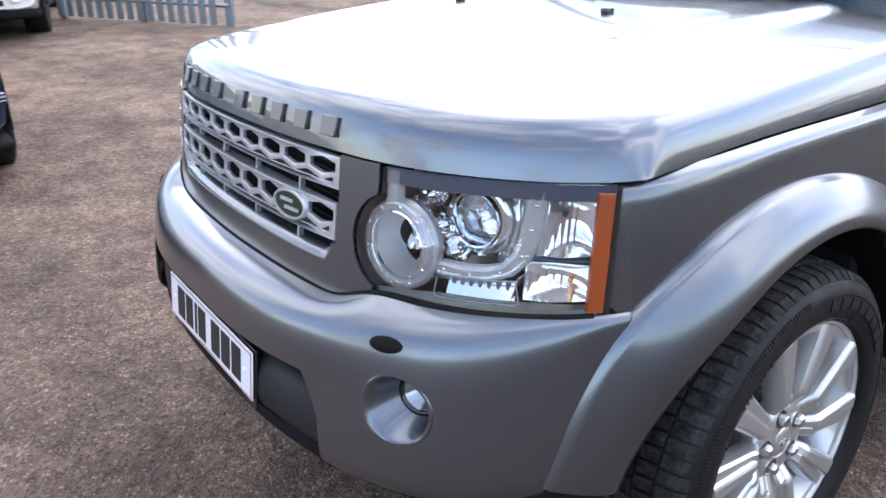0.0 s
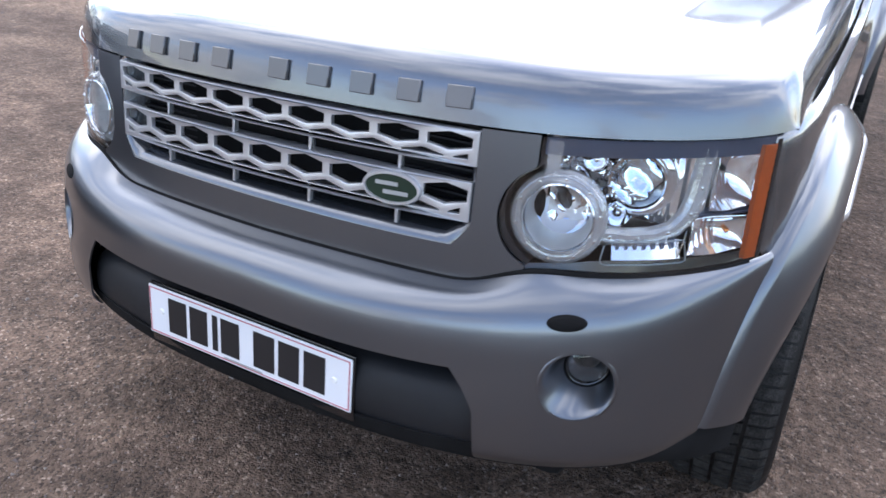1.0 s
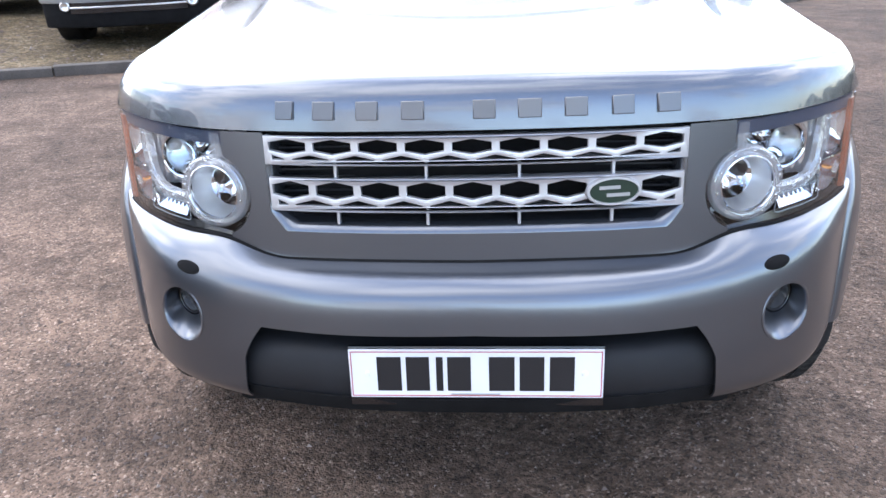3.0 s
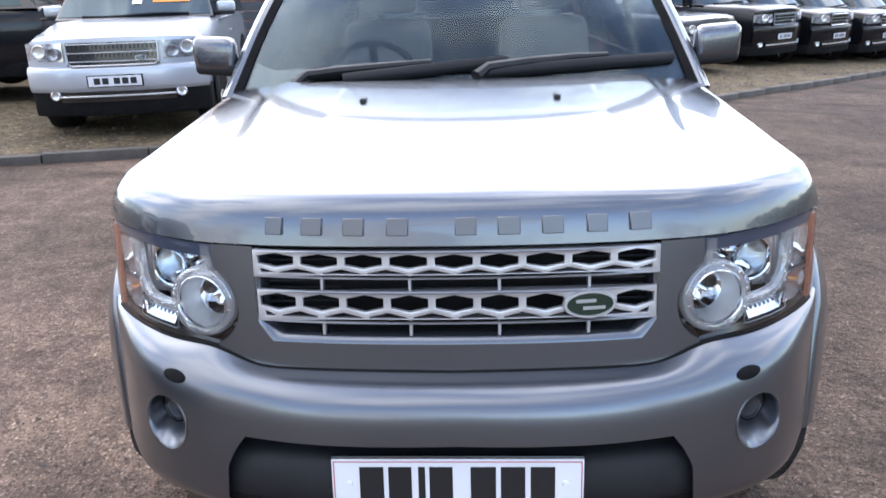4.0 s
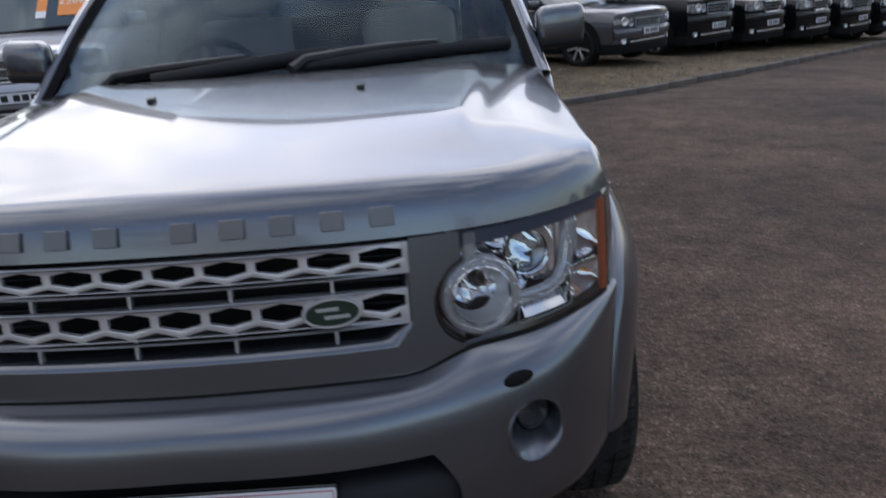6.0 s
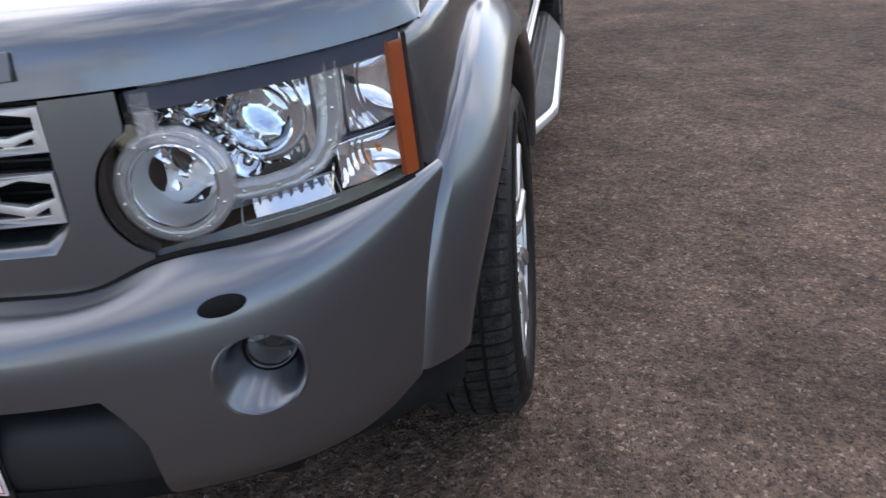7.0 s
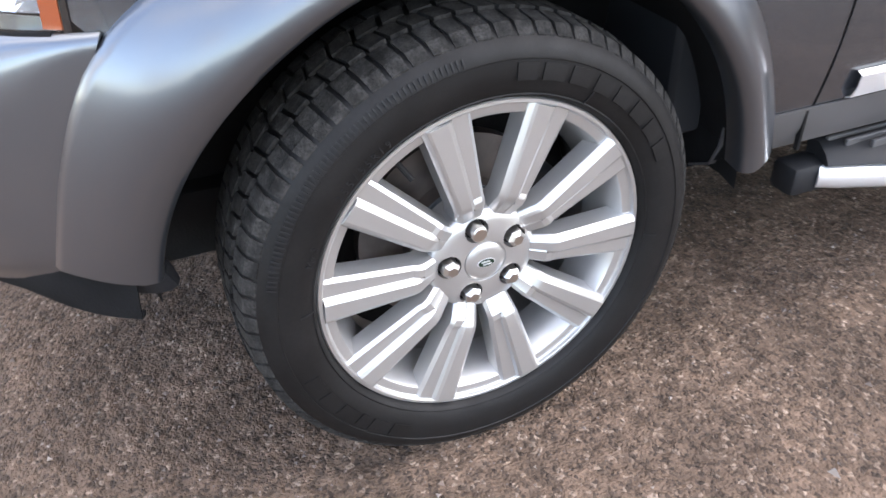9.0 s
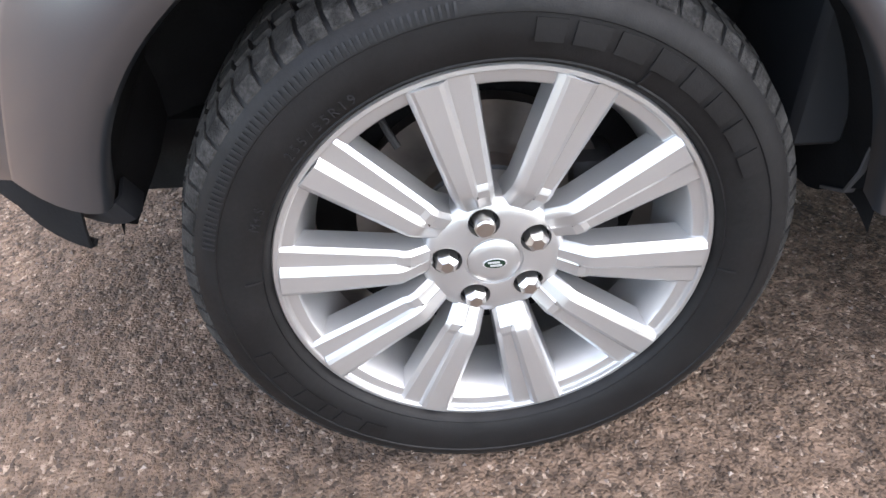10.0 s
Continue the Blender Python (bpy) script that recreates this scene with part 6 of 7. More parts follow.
part("paper_sticker", box(0.60, 0.625, 1.83, 1.834, 1.42, 1.44), PAPER, car)
# wipers
def wiper(pts):
    return part("wiper", tube(pts, [0.024, 0.024, 0.022, 0.018, 0.013][:len(pts)], 8, (1, 0.8)), PLASTIC, car, "black wiper arm and blade across the screen")


def on_screen(x, v, lift):
    u = x / (0.815 - 0.147 * v)
    p = screen_pt(u, v)
    return (p[0], p[1] - lift * 0.5, p[2] + lift * 0.8)


for arm, blade in ((((-0.575, -0.015), (-0.53, 0.035), (-0.40, 0.05), (-0.25, 0.062), (-0.10, 0.075)), ((-0.40, 0.012), (0.16, 0.078))), (((0.05, 0.0), (0.09, 0.04), (0.22, 0.065), (0.36, 0.085), (0.50, 0.10)), ((0.07, 0.02), (0.745, 0.098)))):
    wp_ = wiper([on_screen(x, v, 0.02) for x, v in arm])
    bl = [on_screen(x, v, 0.012) for x, v in zip(np.linspace(blade[0][0], blade[1][0], 14), np.linspace(blade[0][1], blade[1][1], 14))]
    part("blade", tube(bl, 0.014, 8, (0.8, 1.5)), PLASTIC, wp_)


# ---- the other cars ----
RING = [(0, 0), (0.80, 0.0), (0.93, 0.03), (0.985, 0.10), (1.0, 0.25), (1.0, 0.60), (0.992, 0.82), (0.965, 0.93), (0.90, 0.985), (0.60, 1.005), (0, 1.012)]


def sliced(bm, n=16):
    """Cuts a long bar across, so that it can be bent."""
    xs_ = [v.co.x for v in bm.verts]
    for k in range(1, n):
        bmesh.ops.bisect_plane(bm, geom=bm.verts[:] + bm.edges[:] + bm.faces[:], plane_co=(min(xs_) + (max(xs_) - min(xs_)) * k / n, 0, 0), plane_no=(1, 0, 0))
    return bm


def far_wheel(parent, x, y, r, w, style):
    side = 1 if x > 0 else -1
    ty = part("wheel", bend(lathe([(r * .70, .02), (r * .74, .06), (r * .86, .07), (r * .95, .055), (r, .03), (r, -.16), (r * .9, -.2), (r * .7, -.2)], 36, "x"), lambda a, b, c: (x + side * a, y + b, r + c)), RUBBER, parent, "black tyre on a silver alloy rim")
    rim = part("rim", bend(lathe([(r * .71, .05), (r * .68, .055), (r * .64, .03), (r * .60, -.03), (r * .1, -.04), (0, -.04)], 36, "x"), lambda a, b, c: (x + side * a, y + b, r + c)), CALIPER, ty)
    for k in range(style):
        t = 2 * math.pi * k / style
        part("spoke", bend(box(-.02, .03, -.022, .022, 0.02, r * .68, 0.006, 1), lambda a, b, c: (x + side * (a + .012), y + b * math.cos(t) - c * math.sin(t), r + b * math.sin(t) + c * math.cos(t))), ALLOY, rim)


def suv(name, label, paint, at, group="", L=4.9, W=1.93, H=1.84, nose_z=1.02, belt=1.17, screen=(1.35, 2.10), grille="slats", lamp_z=(0.80, 0.97), bumper_dark=0.44, taper=0.17, wheels=(0.87, 3.75), roof_in=0.70, plate_bars=6, grille_half=0.50, mirror_out=0.03, fog_at=0.76):
    """A parked estate car, nose at local y = 0 looking to -y: body, glasshouse, lamps, grille, plate, mirrors and wheels."""
    car_ = thing(name, label, "car", group, at=at)
    hw = W / 2
    top = spline([0, 0.10, 0.35, screen[0], screen[0] + 0.4, L - 0.5, L], [nose_z, nose_z + 0.03, nose_z + 0.055, belt - 0.02, belt, belt, belt - 0.02])
    low = spline([0, 0.15, 0.6, L - 0.6, L], [0.36, 0.30, 0.27, 0.27, 0.38])

    def warp(x, y, z):
        t = float(smooth01(y, 0, 0.95))
        tr = float(smooth01(L - y, 0, 0.6))
        return (x, y + taper * (abs(x) / hw) ** 3.2 * (1 - t) - 0.08 * (abs(x) / hw) ** 3 * (1 - tr) + 0.05 * max(0, z - 0.7) * (1 - t), z)

    def width(y):
        return hw * (1 - 0.035 * (1 - float(smooth01(y, 0, 0.8))) - 0.05 * (1 - float(smooth01(L - y, 0, 0.7))))

    ring = RING + [(-u, v) for u, v in RING[-2:0:-1]]
    st = np.r_[0, 0.03, 0.08, 0.16, 0.3, 0.5, 0.8, np.linspace(1.1, L - 0.5, 12), L - 0.25, L - 0.1, L - 0.03, L]
    p = np.array([[warp(u * width(y), y, float(low(y)) + v * float(top(y) - low(y))) for u, v in ring] for y in st])
    bm = bmesh.new()
    add_grid(bm, np.swapaxes(p, 0, 1), wrap_u=True)
    for y in (0.0, L):      # closed ends
        g = np.array([[warp(k * u * width(y), y, float(low(y)) + v * float(top(y) - low(y))) for k in np.linspace(-1, 1, 13)] for u, v in RING[1:-1]])
        add_grid(bm, g)
    bmesh.ops.remove_doubles(bm, verts=bm.verts[:], dist=1e-4)
    part("body", bm, paint, car_, smooth=38)
    part("lower_trim", bend(sliced(box(-hw * .985, hw * .985, -0.012, L - 0.05, 0.25, bumper_dark, 0.03, 2)), lambda a, b, c: warp(a * (0.995 if abs(a) > 0.5 else 1), b, c)), LINER, car_, "dark lower trim")
    # glasshouse
    zb, zr = belt - 0.03, H - 0.10
    yf, yr = lambda t: screen[0] + (screen[1] - screen[0]) * t, lambda t: L - 0.10 - 0.28 * t
    gw = lambda t: hw * (0.955 + (roof_in - 0.955) * t)
    gz = lambda t: zb + (zr - zb) * t
    bow = lambda x, t: -0.14 * (1 - (abs(x) / gw(t)) ** 2) * (1 - 0.5 * t)
    bm = bmesh.new()
    tl = np.linspace(0, 1, 7)
    add_grid(bm, np.array([[(k * gw(t), yf(t) + bow(k * gw(t), t), gz(t)) for t in tl] for k in np.linspace(-1, 1, 15)]))
    for s in (-1, 1):
        add_grid(bm, np.array([[(s * gw(t), yf(t) + (yr(t) - yf(t)) * k, gz(t)) for t in tl] for k in np.linspace(0, 1, 9)]))
    add_grid(bm, np.array([[(k * gw(t), yr(t), gz(t)) for t in tl] for k in np.linspace(-1, 1, 9)]))
    bmesh.ops.remove_doubles(bm, verts=bm.verts[:], dist=1e-4)
    part("glasshouse", bm, GLOSSBLACK, car_, smooth=30)
    rp = np.array([[(k * gw(1) * (1 - 0.02 * q), yf(1) + 0.0 + (yr(1) - yf(1)) * u + bow(k * gw(1), 1) * (1 - u), gz(1) + 0.075 * (1 - abs(k) ** 3.5) * (min(1, u / 0.06) ** 0.6 if u < 0.06 else (min(1, (1 - u) / 0.05) ** 0.6)) + 0.012 * math.sin(math.pi * u)) for u, q in [(u, 0) for u in (0, .008, .02, .04, .08, .2, .4, .6, .8, .94, .98, 1)]] for k in np.linspace(-1, 1, 21)])
    part("roof", shell(rp, 0.01), paint, car_, smooth=50)
    off = 0.008
    part("windscreen", shell(np.array([[(k * (gw(t) - 0.024), yf(t) + bow(k * gw(t), t) - off, gz(t) + off * .6) for t in np.linspace(0.05, 0.965, 8)] for k in np.linspace(-1, 1, 17)]), 0.004), CARGLASS, car_, "dark windscreen reflecting the sky")
    for s in (-1, 1):
        for k0, k1 in ((0.035, 0.36), (0.385, 0.66), (0.69, 0.96)):
            part("side_window", shell(np.array([[(s * (gw(t) + 0.006), yf(t) + (yr(t) - yf(t)) * k, gz(t)) for t in np.linspace(0.08, 0.93, 5)] for k in np.linspace(k0, k1, 6)])[::s], 0.004), CARGLASS, car_)
    part("rear_window", shell(np.array([[(k * (gw(t) - 0.1), yr(t) + 0.008, gz(t)) for t in np.linspace(0.1, 0.9, 4)] for k in np.linspace(-1, 1, 7)])[::-1], 0.004), CARGLASS, car_)
    part("wiper", tube([(x, yf(0.08) + bow(x, 0.08) - 0.02, gz(0.075) + 0.012 * math.sin(x * 5)) for x in np.linspace(-0.55, 0.6, 12)], 0.012, 6), PLASTIC, car_)
    # face
    def fp(x, z, out=0.0):
        q = warp(x, 0.0, z)
        return (q[0] + 0.25 * out * math.copysign(min(1, abs(x) / hw) ** 3, x), q[1] - out, q[2])

    for s in (-1, 1):
        x0, x1 = grille_half + 0.035, hw * .955
        hl = part("headlamp", shell(np.array([[fp(s * x, z, 0.012) for z in np.linspace(lamp_z[0] + (0.02 if x > x1 - 0.1 else 0), lamp_z[1], 4)] for x in np.linspace(x0, x1, 10)])[::s], 0.01), LAMPFAR, car_, "clear headlamp unit")
        for xx, rr in ((x0 + 0.095, 0.068), (x0 + 0.235, 0.075)):
            c = fp(s * xx, (lamp_z[0] + lamp_z[1]) / 2 + (0.012 if xx > x0 + 0.15 else -0.02), 0.030)
            part("lamp", bend(lathe([(rr, 0.0), (rr * .95, 0.012), (rr * .78, 0.012), (rr * .7, -0.004), (rr * .4, -0.01), (0, -0.004)], 24, "y"), lambda a, b, c_: (c[0] + a, c[1] - b + 0.35 * s * a, c[2] + c_)), LAMPFAR if xx < x0 + 0.15 else SATIN, hl)
        # fog lamp
        c = fp(s * hw * fog_at, 0.475 if bumper_dark < 0.6 else 0.42, 0.022)
        fl = part("fog_lamp", bend(lathe([(0.052, -0.02), (0.052, 0.006), (0.043, 0.01), (0.039, 0.0), (0.02, -0.006), (0, -0.006)], 24, "y"), lambda a, b, c_: (c[0] + a, c[1] - b + 0.3 * s * a, c[2] + c_)), SATIN, car_, "round fog lamp")
        # mirror
        mx = hw + mirror_out
        mi = part("wing_mirror", bend(box(-0.105, 0.105, -0.05, 0.06, -0.02, 0.105, 0.03, 3), lambda a, b, c_: (s * (mx + a), screen[0] + 0.36 + b + 0.2 * a, belt + 0.03 + c_)), paint, car_, "wing mirror with a dark foot")
        part("lower_cover", bend(box(-0.10, 0.10, -0.045, 0.06, -0.05, 0.0, 0.02, 2), lambda a, b, c_: (s * (mx + a - 0.01), screen[0] + 0.36 + b + 0.2 * a, belt + 0.02 + c_)), PLASTIC, mi)
        # wheel arches, wheels, sill
        for wy in wheels:
            part("arch", bend(lathe([(0.47, 0.0), (0.47, 0.012), (0.455, 0.018), (0.0, 0.018)], 36, "x", arc=(-12, 192)), lambda a, b, c_: (s * (width(wy) - 0.006 + a), wy + b, 0.40 + c_)), LINER, car_)
            far_wheel(car_, s * (hw - 0.045), wy, 0.375, 0.25, 7)
        part("door_handle", box(*sorted((s * (hw - 0.01), s * (hw + 0.022))), 2.35, 2.55, 0.98, 1.01, 0.01, 2), paint, car_)
        part("waist_line", box(*sorted((s * (hw - 0.03), s * (hw + 0.006))), screen[0] + 0.3, L - 0.6, belt - 0.075, belt - 0.055, 0.004, 1), CHROME if paint is BLACKPAINT else paint, car_)
    gz0, gz1 = lamp_z[0] - 0.05, lamp_z[1] + 0.0
    # bumper standing proud below grille and lamps
    bz = gz0 - 0.015
    part("bumper", shell(np.array([[fp(x, z, o) for z, o in ((0.515, 0.012), (0.525, 0.024), (0.56, 0.030), (bz - 0.05, 0.032), (bz - 0.018, 0.027), (bz - 0.004, 0.016), (bz, 0.002))] for x in np.linspace(-hw * .965, hw * .965, 25)])[::-1], 0.012), paint, car_, smooth=60)
    gr = part("grille", shell(np.array([[fp(x, z, 0.010) for z in np.linspace(gz0, gz1, 4)] for x in np.linspace(-grille_half, grille_half, 15)])[::-1], 0.012), GLOSSBLACK, car_, "dark grille with bright bars")
    if grille == "slats":
        for z in np.linspace(gz0 + 0.045, gz1 - 0.015, 3):
            part("bar", bend(sliced(box(-grille_half, grille_half, -0.008, 0.006, z - 0.005, z + 0.005, 0.003, 1)), lambda a, b, c_: tuple(np.array(fp(a, c_, 0.034)) + (0, b, 0))), GRILLE, gr)
        tooth = merge(*[bend(box(x - 0.004, x + 0.004, -0.003, 0.003, z - 0.016, z + 0.016), lambda a, b, c_: tuple(np.array(fp(a, c_, 0.028)) + (0, b, 0))) for z in np.linspace(gz0 + 0.02, gz1 - 0.05, 3) for x in np.linspace(-grille_half + 0.02, grille_half - 0.02, 22)])
        tagged(part("mesh", tooth, CALIPER, gr), kind="stuff")
        part("frame", bend(tube([(-grille_half, 0, gz1), (-grille_half * .98, 0, gz0 + 0.03), *[(grille_half * .90 * k / 6, 0, gz0) for k in range(-6, 7)], (grille_half * .98, 0, gz0 + 0.03), (grille_half, 0, gz1)], 0.011, 6), lambda a, b, c_: tuple(np.array(fp(a, c_, 0.034)) + (0, b, 0))), GRILLE, gr)
    else:
        for z in np.linspace(gz0 + 0.02, gz1 - 0.02, 4):
            part("bar", bend(sliced(box(-grille_half, grille_half, -0.006, 0.006, z - 0.005, z + 0.005)), lambda a, b, c_: tuple(np.array(fp(a, c_, 0.034)) + (0, b, 0))), GALV, gr)
        part("frame", bend(tube([(-grille_half, 0, gz1), *[(grille_half * k / 6, 0, gz0) for k in range(-6, 7)], *[(-grille_half * k / 6, 0, gz1) for k in range(-6, 7)]], 0.009, 6), lambda a, b, c_: tuple(np.array(fp(a, c_, 0.034)) + (0, b, 0))), CHROME if grille == "frame" else GALV, gr)
    oval_badge(gr, Matrix.Translation(Vector(fp(0.27, gz0 + 0.07, 0.045))) @ pose(0, 0, 0, 84, 0, 4), 0.055, 0.028, 0.006)
    # lower intake with its bright line, and the plate
    part("intake", shell(np.array([[fp(x, z, 0.013) for z in (0.40, 0.44, 0.48, 0.51)] for x in np.linspace(-hw * .62, hw * .62, 13)])[::-1], 0.01), GLOSSBLACK, car_, "black lower intake")
    part("bright_line", bend(sliced(box(-hw * .62, hw * .62, -0.006, 0.006, 0.452, 0.470, 0.004, 1)), lambda a, b, c_: tuple(np.array(fp(a, c_, 0.036)) + (0, b, 0))), ALLOYCUT, car_)
    pl = part("number_plate", bend(box(-0.27, 0.27, -0.012, 0.0, 0.555, 0.680, 0.004, 1), lambda a, b, c_: (a, b - 0.044 + warp(0, 0, c_)[1], c_)), GLOSSBLACK, car_, "number plate with characters as plain bars")
    yy = -0.044 - 0.012 + 0.0
    part("plate_face", box(-0.255, 0.255, yy - 0.004, yy - 0.001, 0.565, 0.670), PLATEWHITE, pl)
    tw = 0.40 / plate_bars
    for k in range(plate_bars):
        x = -0.20 + k * tw + (0.02 if k >= 2 else -0.01)
        part("character_bar", box(x + 0.008, x + tw - 0.012, yy - 0.006, yy - 0.0042, 0.585, 0.650), INK, pl)
    part("underside", box(-hw * .8, hw * .8, 0.4, L - 0.3, 0.22, 0.40, 0.02, 1), LINER, car_)
    return car_


def on_ground(x, y, lift=0.0):
    return float(ground_far(x, y)) + lift


def parked(x, y, yaw, **kw):
    """A pose whose nose point is at x, y, standing on the verge, level with it along the car."""
    d = Vector((math.sin(radians(yaw)), -math.cos(radians(yaw))))
    f_ = on_ground(x - d.x * 0.87, y - d.y * 0.87, VERGE_UP)
    r_ = on_ground(x - d.x * 3.75, y - d.y * 3.75, VERGE_UP)
    pitch = math.degrees(math.atan2(r_ - f_, 2.88))
    z = f_ - 0.87 * math.tan(radians(pitch))
    return Matrix.Translation((x, y, z)) @ pose(0, 0, 0, 0, 0, yaw) @ pose(0, 0, 0, pitch)


rr = suv("pale_silver_car", "pale silver four-by-four car with price cards, on the verge", PAINT_FAR, parked(-3.56, 6.30, 11) @ Matrix.Diagonal((1, 1, 0.945, 1)), L=4.97, W=1.80, H=1.87, taper=0.22, grille_half=0.44, mirror_out=0.07, fog_at=0.68, nose_z=1.05, belt=1.24, screen=(1.22, 1.85), lamp_z=(0.825, 1.010), roof_in=0.785, plate_bars=5, bumper_dark=0.53)
# cards behind its screen: they hang on the glass
def screen_card(name, label, x0, x1, t0, t1, mat, bars=None):
    yf = lambda t: 1.22 + (1.85 - 1.22) * t
    gw = lambda t: 0.90 * (0.955 + (0.785 - 0.955) * t)
    gz = lambda t: 1.21 + (1.77 - 1.21) * t
    pt = lambda x, t, o: (x, yf(t) - 0.14 * (1 - (abs(x) / gw(t)) ** 2) * (1 - 0.5 * t) - 0.012 - o, gz(t) + 0.008 + o * 0.6)
    c = part(name, shell(np.array([[pt(x, t, 0.0) for t in np.linspace(t0, t1, 4)] for x in np.linspace(x0, x1, 8)]), 0.002), mat, None)
    c.matrix_basis = rr.matrix_basis.copy()
    tagged(c, label, "price card")
    return c, pt


card, card_pt = screen_card("price_card", "orange price card with white figures on the windscreen", 0.20, 0.60, 0.30, 0.68, ORANGE)
for k, ch in enumerate("£20990"):
    cu = bpy.data.curves.new("tmp", "FONT")
    cu.body, cu.size, cu.extrude, cu.align_x, cu.align_y = ch, 0.115, 0.0004, "CENTER", "CENTER"
    o = bpy.data.objects.new("tmp", cu)
    scene.collection.objects.link(o)
    me = bpy.data.meshes.new_from_object(o.evaluated_get(bpy.context.evaluated_depsgraph_get()))
    b = bmesh.new()
    b.from_mesh(me)
    bpy.data.objects.remove(o), bpy.data.curves.remove(cu), bpy.data.meshes.remove(me)
    xc = 0.24 + k * 0.064
    bend(b, lambda a, c, d: card_pt(xc + a, 0.56 + c / 0.95, 0.0015 + d))
    part("figure", b, PAPER, card, smooth=0)
tag, tag_pt = screen_card("info_card", "small orange and white card on the windscreen", -0.02, 0.085, 0.40, 0.66, ORANGE)
part("white_patch", shell(np.array([[tag_pt(x, t, 0.0015) for t in (0.27, 0.34, 0.40)] for x in np.linspace(-0.02, 0.085, 4)]), 0.001), PAPER, tag)

row = "dark cars in the far row"
suv("grey_car", "grey low-nosed four-by-four with a mesh grille, on the verge", GREYPAINT, parked(4.40, 13.2, 44), row, L=4.8, W=1.93, H=1.66, nose_z=0.96, belt=1.08, screen=(1.5, 2.45), lamp_z=(0.74, 0.85), grille="mesh", plate_bars=6, grille_half=0.46)
suv("black_car", "black four-by-four with clear square headlamps, on the verge", BLACKPAINT, parked(6.43, 15.41, 39.7), row, L=4.5, W=1.88, H=1.85, nose_z=1.15, belt=1.25, screen=(1.40, 1.96), mirror_out=-0.05, lamp_z=(0.90, 1.07), grille="mesh", plate_bars=7, grille_half=0.40)
suv("black_car", "black four-by-four with a bright-framed grille, on the verge", BLACKPAINT, parked(8.06, 16.56, 39.7), row, L=4.8, W=1.88, H=1.86, nose_z=1.10, belt=1.22, screen=(1.40, 1.96), mirror_out=-0.05, lamp_z=(0.90, 1.08), grille="frame", plate_bars=5, grille_half=0.36)
suv("black_car", "black four-by-four with a silver skid plate, on the verge", BLACKPAINT, parked(9.70, 17.71, 39.7), row, L=4.8, W=1.88, H=1.86, nose_z=1.10, belt=1.22, screen=(1.40, 1.96), mirror_out=-0.05, lamp_z=(0.90, 1.08), grille="frame", plate_bars=6, grille_half=0.36)
suv("black_car", "black four-by-four with a bright strip under the grille, on the verge", BLACKPAINT, parked(11.33, 18.86, 39.7), row, L=4.8, W=1.88, H=1.86, nose_z=1.10, belt=1.22, screen=(1.40, 1.96), mirror_out=-0.05, lamp_z=(0.90, 1.08), grille="mesh", plate_bars=6)
suv("black_car", "black four-by-four at the end of the row, on the verge", BLACKPAINT, parked(12.96, 20.01, 39.7), row, L=4.8, W=1.88, H=1.86, nose_z=1.10, belt=1.22, screen=(1.40, 1.96), mirror_out=-0.05, lamp_z=(0.90, 1.08), grille="mesh", plate_bars=6)


def stand(x, y, yaw, lift=0.0):
    return pose(x, y, on_ground(x, y, lift), 0, 0, yaw)


suv("pale_blue_car", "pale blue car parked beyond the row on the tarmac", BLUEPAINT, stand(15.6, 31.0, -62), L=4.6, W=1.85, H=1.68, belt=1.05, nose_z=0.95, screen=(1.3, 2.2), lamp_z=(0.74, 0.86), grille="mesh")
suv("dark_estate", "dark car seen beyond the row of black cars", GREYPAINT, stand(14.0, 38.0, -75), L=4.7, W=1.85, H=1.62, belt=1.05, nose_z=0.95, screen=(1.3, 2.2), lamp_z=(0.74, 0.86), grille="mesh")
suv("black_estate", "black car with a bright waist line beside the pale silver car", BLACKPAINT, pose(-10.4, 8.45, on_ground(-8.0, 8.8, VERGE_UP) - 0.02, 0, 0, -78), L=4.9, W=1.93, H=1.62, belt=1.12, screen=(1.3, 2.1), grille="mesh")
suv("white_car", "white four-by-four with a black lower bumper by the steel fence", WHITEPAINT, stand(-8.7, 0.16, 77), L=4.7, W=1.92, H=1.78, grille="mesh", bumper_dark=0.34)
suv("dark_blue_car", "dark blue glossy car nosing in beside the silver car", NAVYPAINT, stand(-3.05, -0.91, 90), L=4.6, W=1.9, H=1.6, nose_z=0.86, belt=1.0, lamp_z=(0.62, 0.76), grille="mesh", bumper_dark=0.30)

# ---- fences ----
fence = thing("board_fence", "dark grey horizontal board fence behind the parked cars", "fence")
f0, f1 = Vector((-15.0, 9.6)), Vector((-0.6, 14.6))
fd = (f1 - f0).normalized()
fl_ = (f1 - f0).length
fa = math.degrees(math.atan2(fd.y, fd.x))
for k in range(int(fl_ // 1.8) + 1):
    q = f0 + fd * 1.8 * k
    z0 = on_ground(q.x, q.y, 0.0)
    pst = part("post", box(-0.05, 0.05, -0.06, 0.04, -0.1, 2.0 - z0, 0.006, 1), SLAT, fence)
    pst.matrix_basis = pose(q.x, q.y, z0, 0, 0, fa)
frnd = random.Random(11)
for k in range(int(fl_ // 1.8)):
    q = f0 + fd * 1.8 * k
    for j in range(11):
        z = 0.10 + 0.175 * j
        b = part("board", box(0.0, 1.8, -0.085, -0.06, z, z + 0.163 + frnd.uniform(-.004, .004), 0.006, 1), SLAT, fence)
        b.matrix_basis = pose(q.x, q.y, 0, 0, 0, fa)

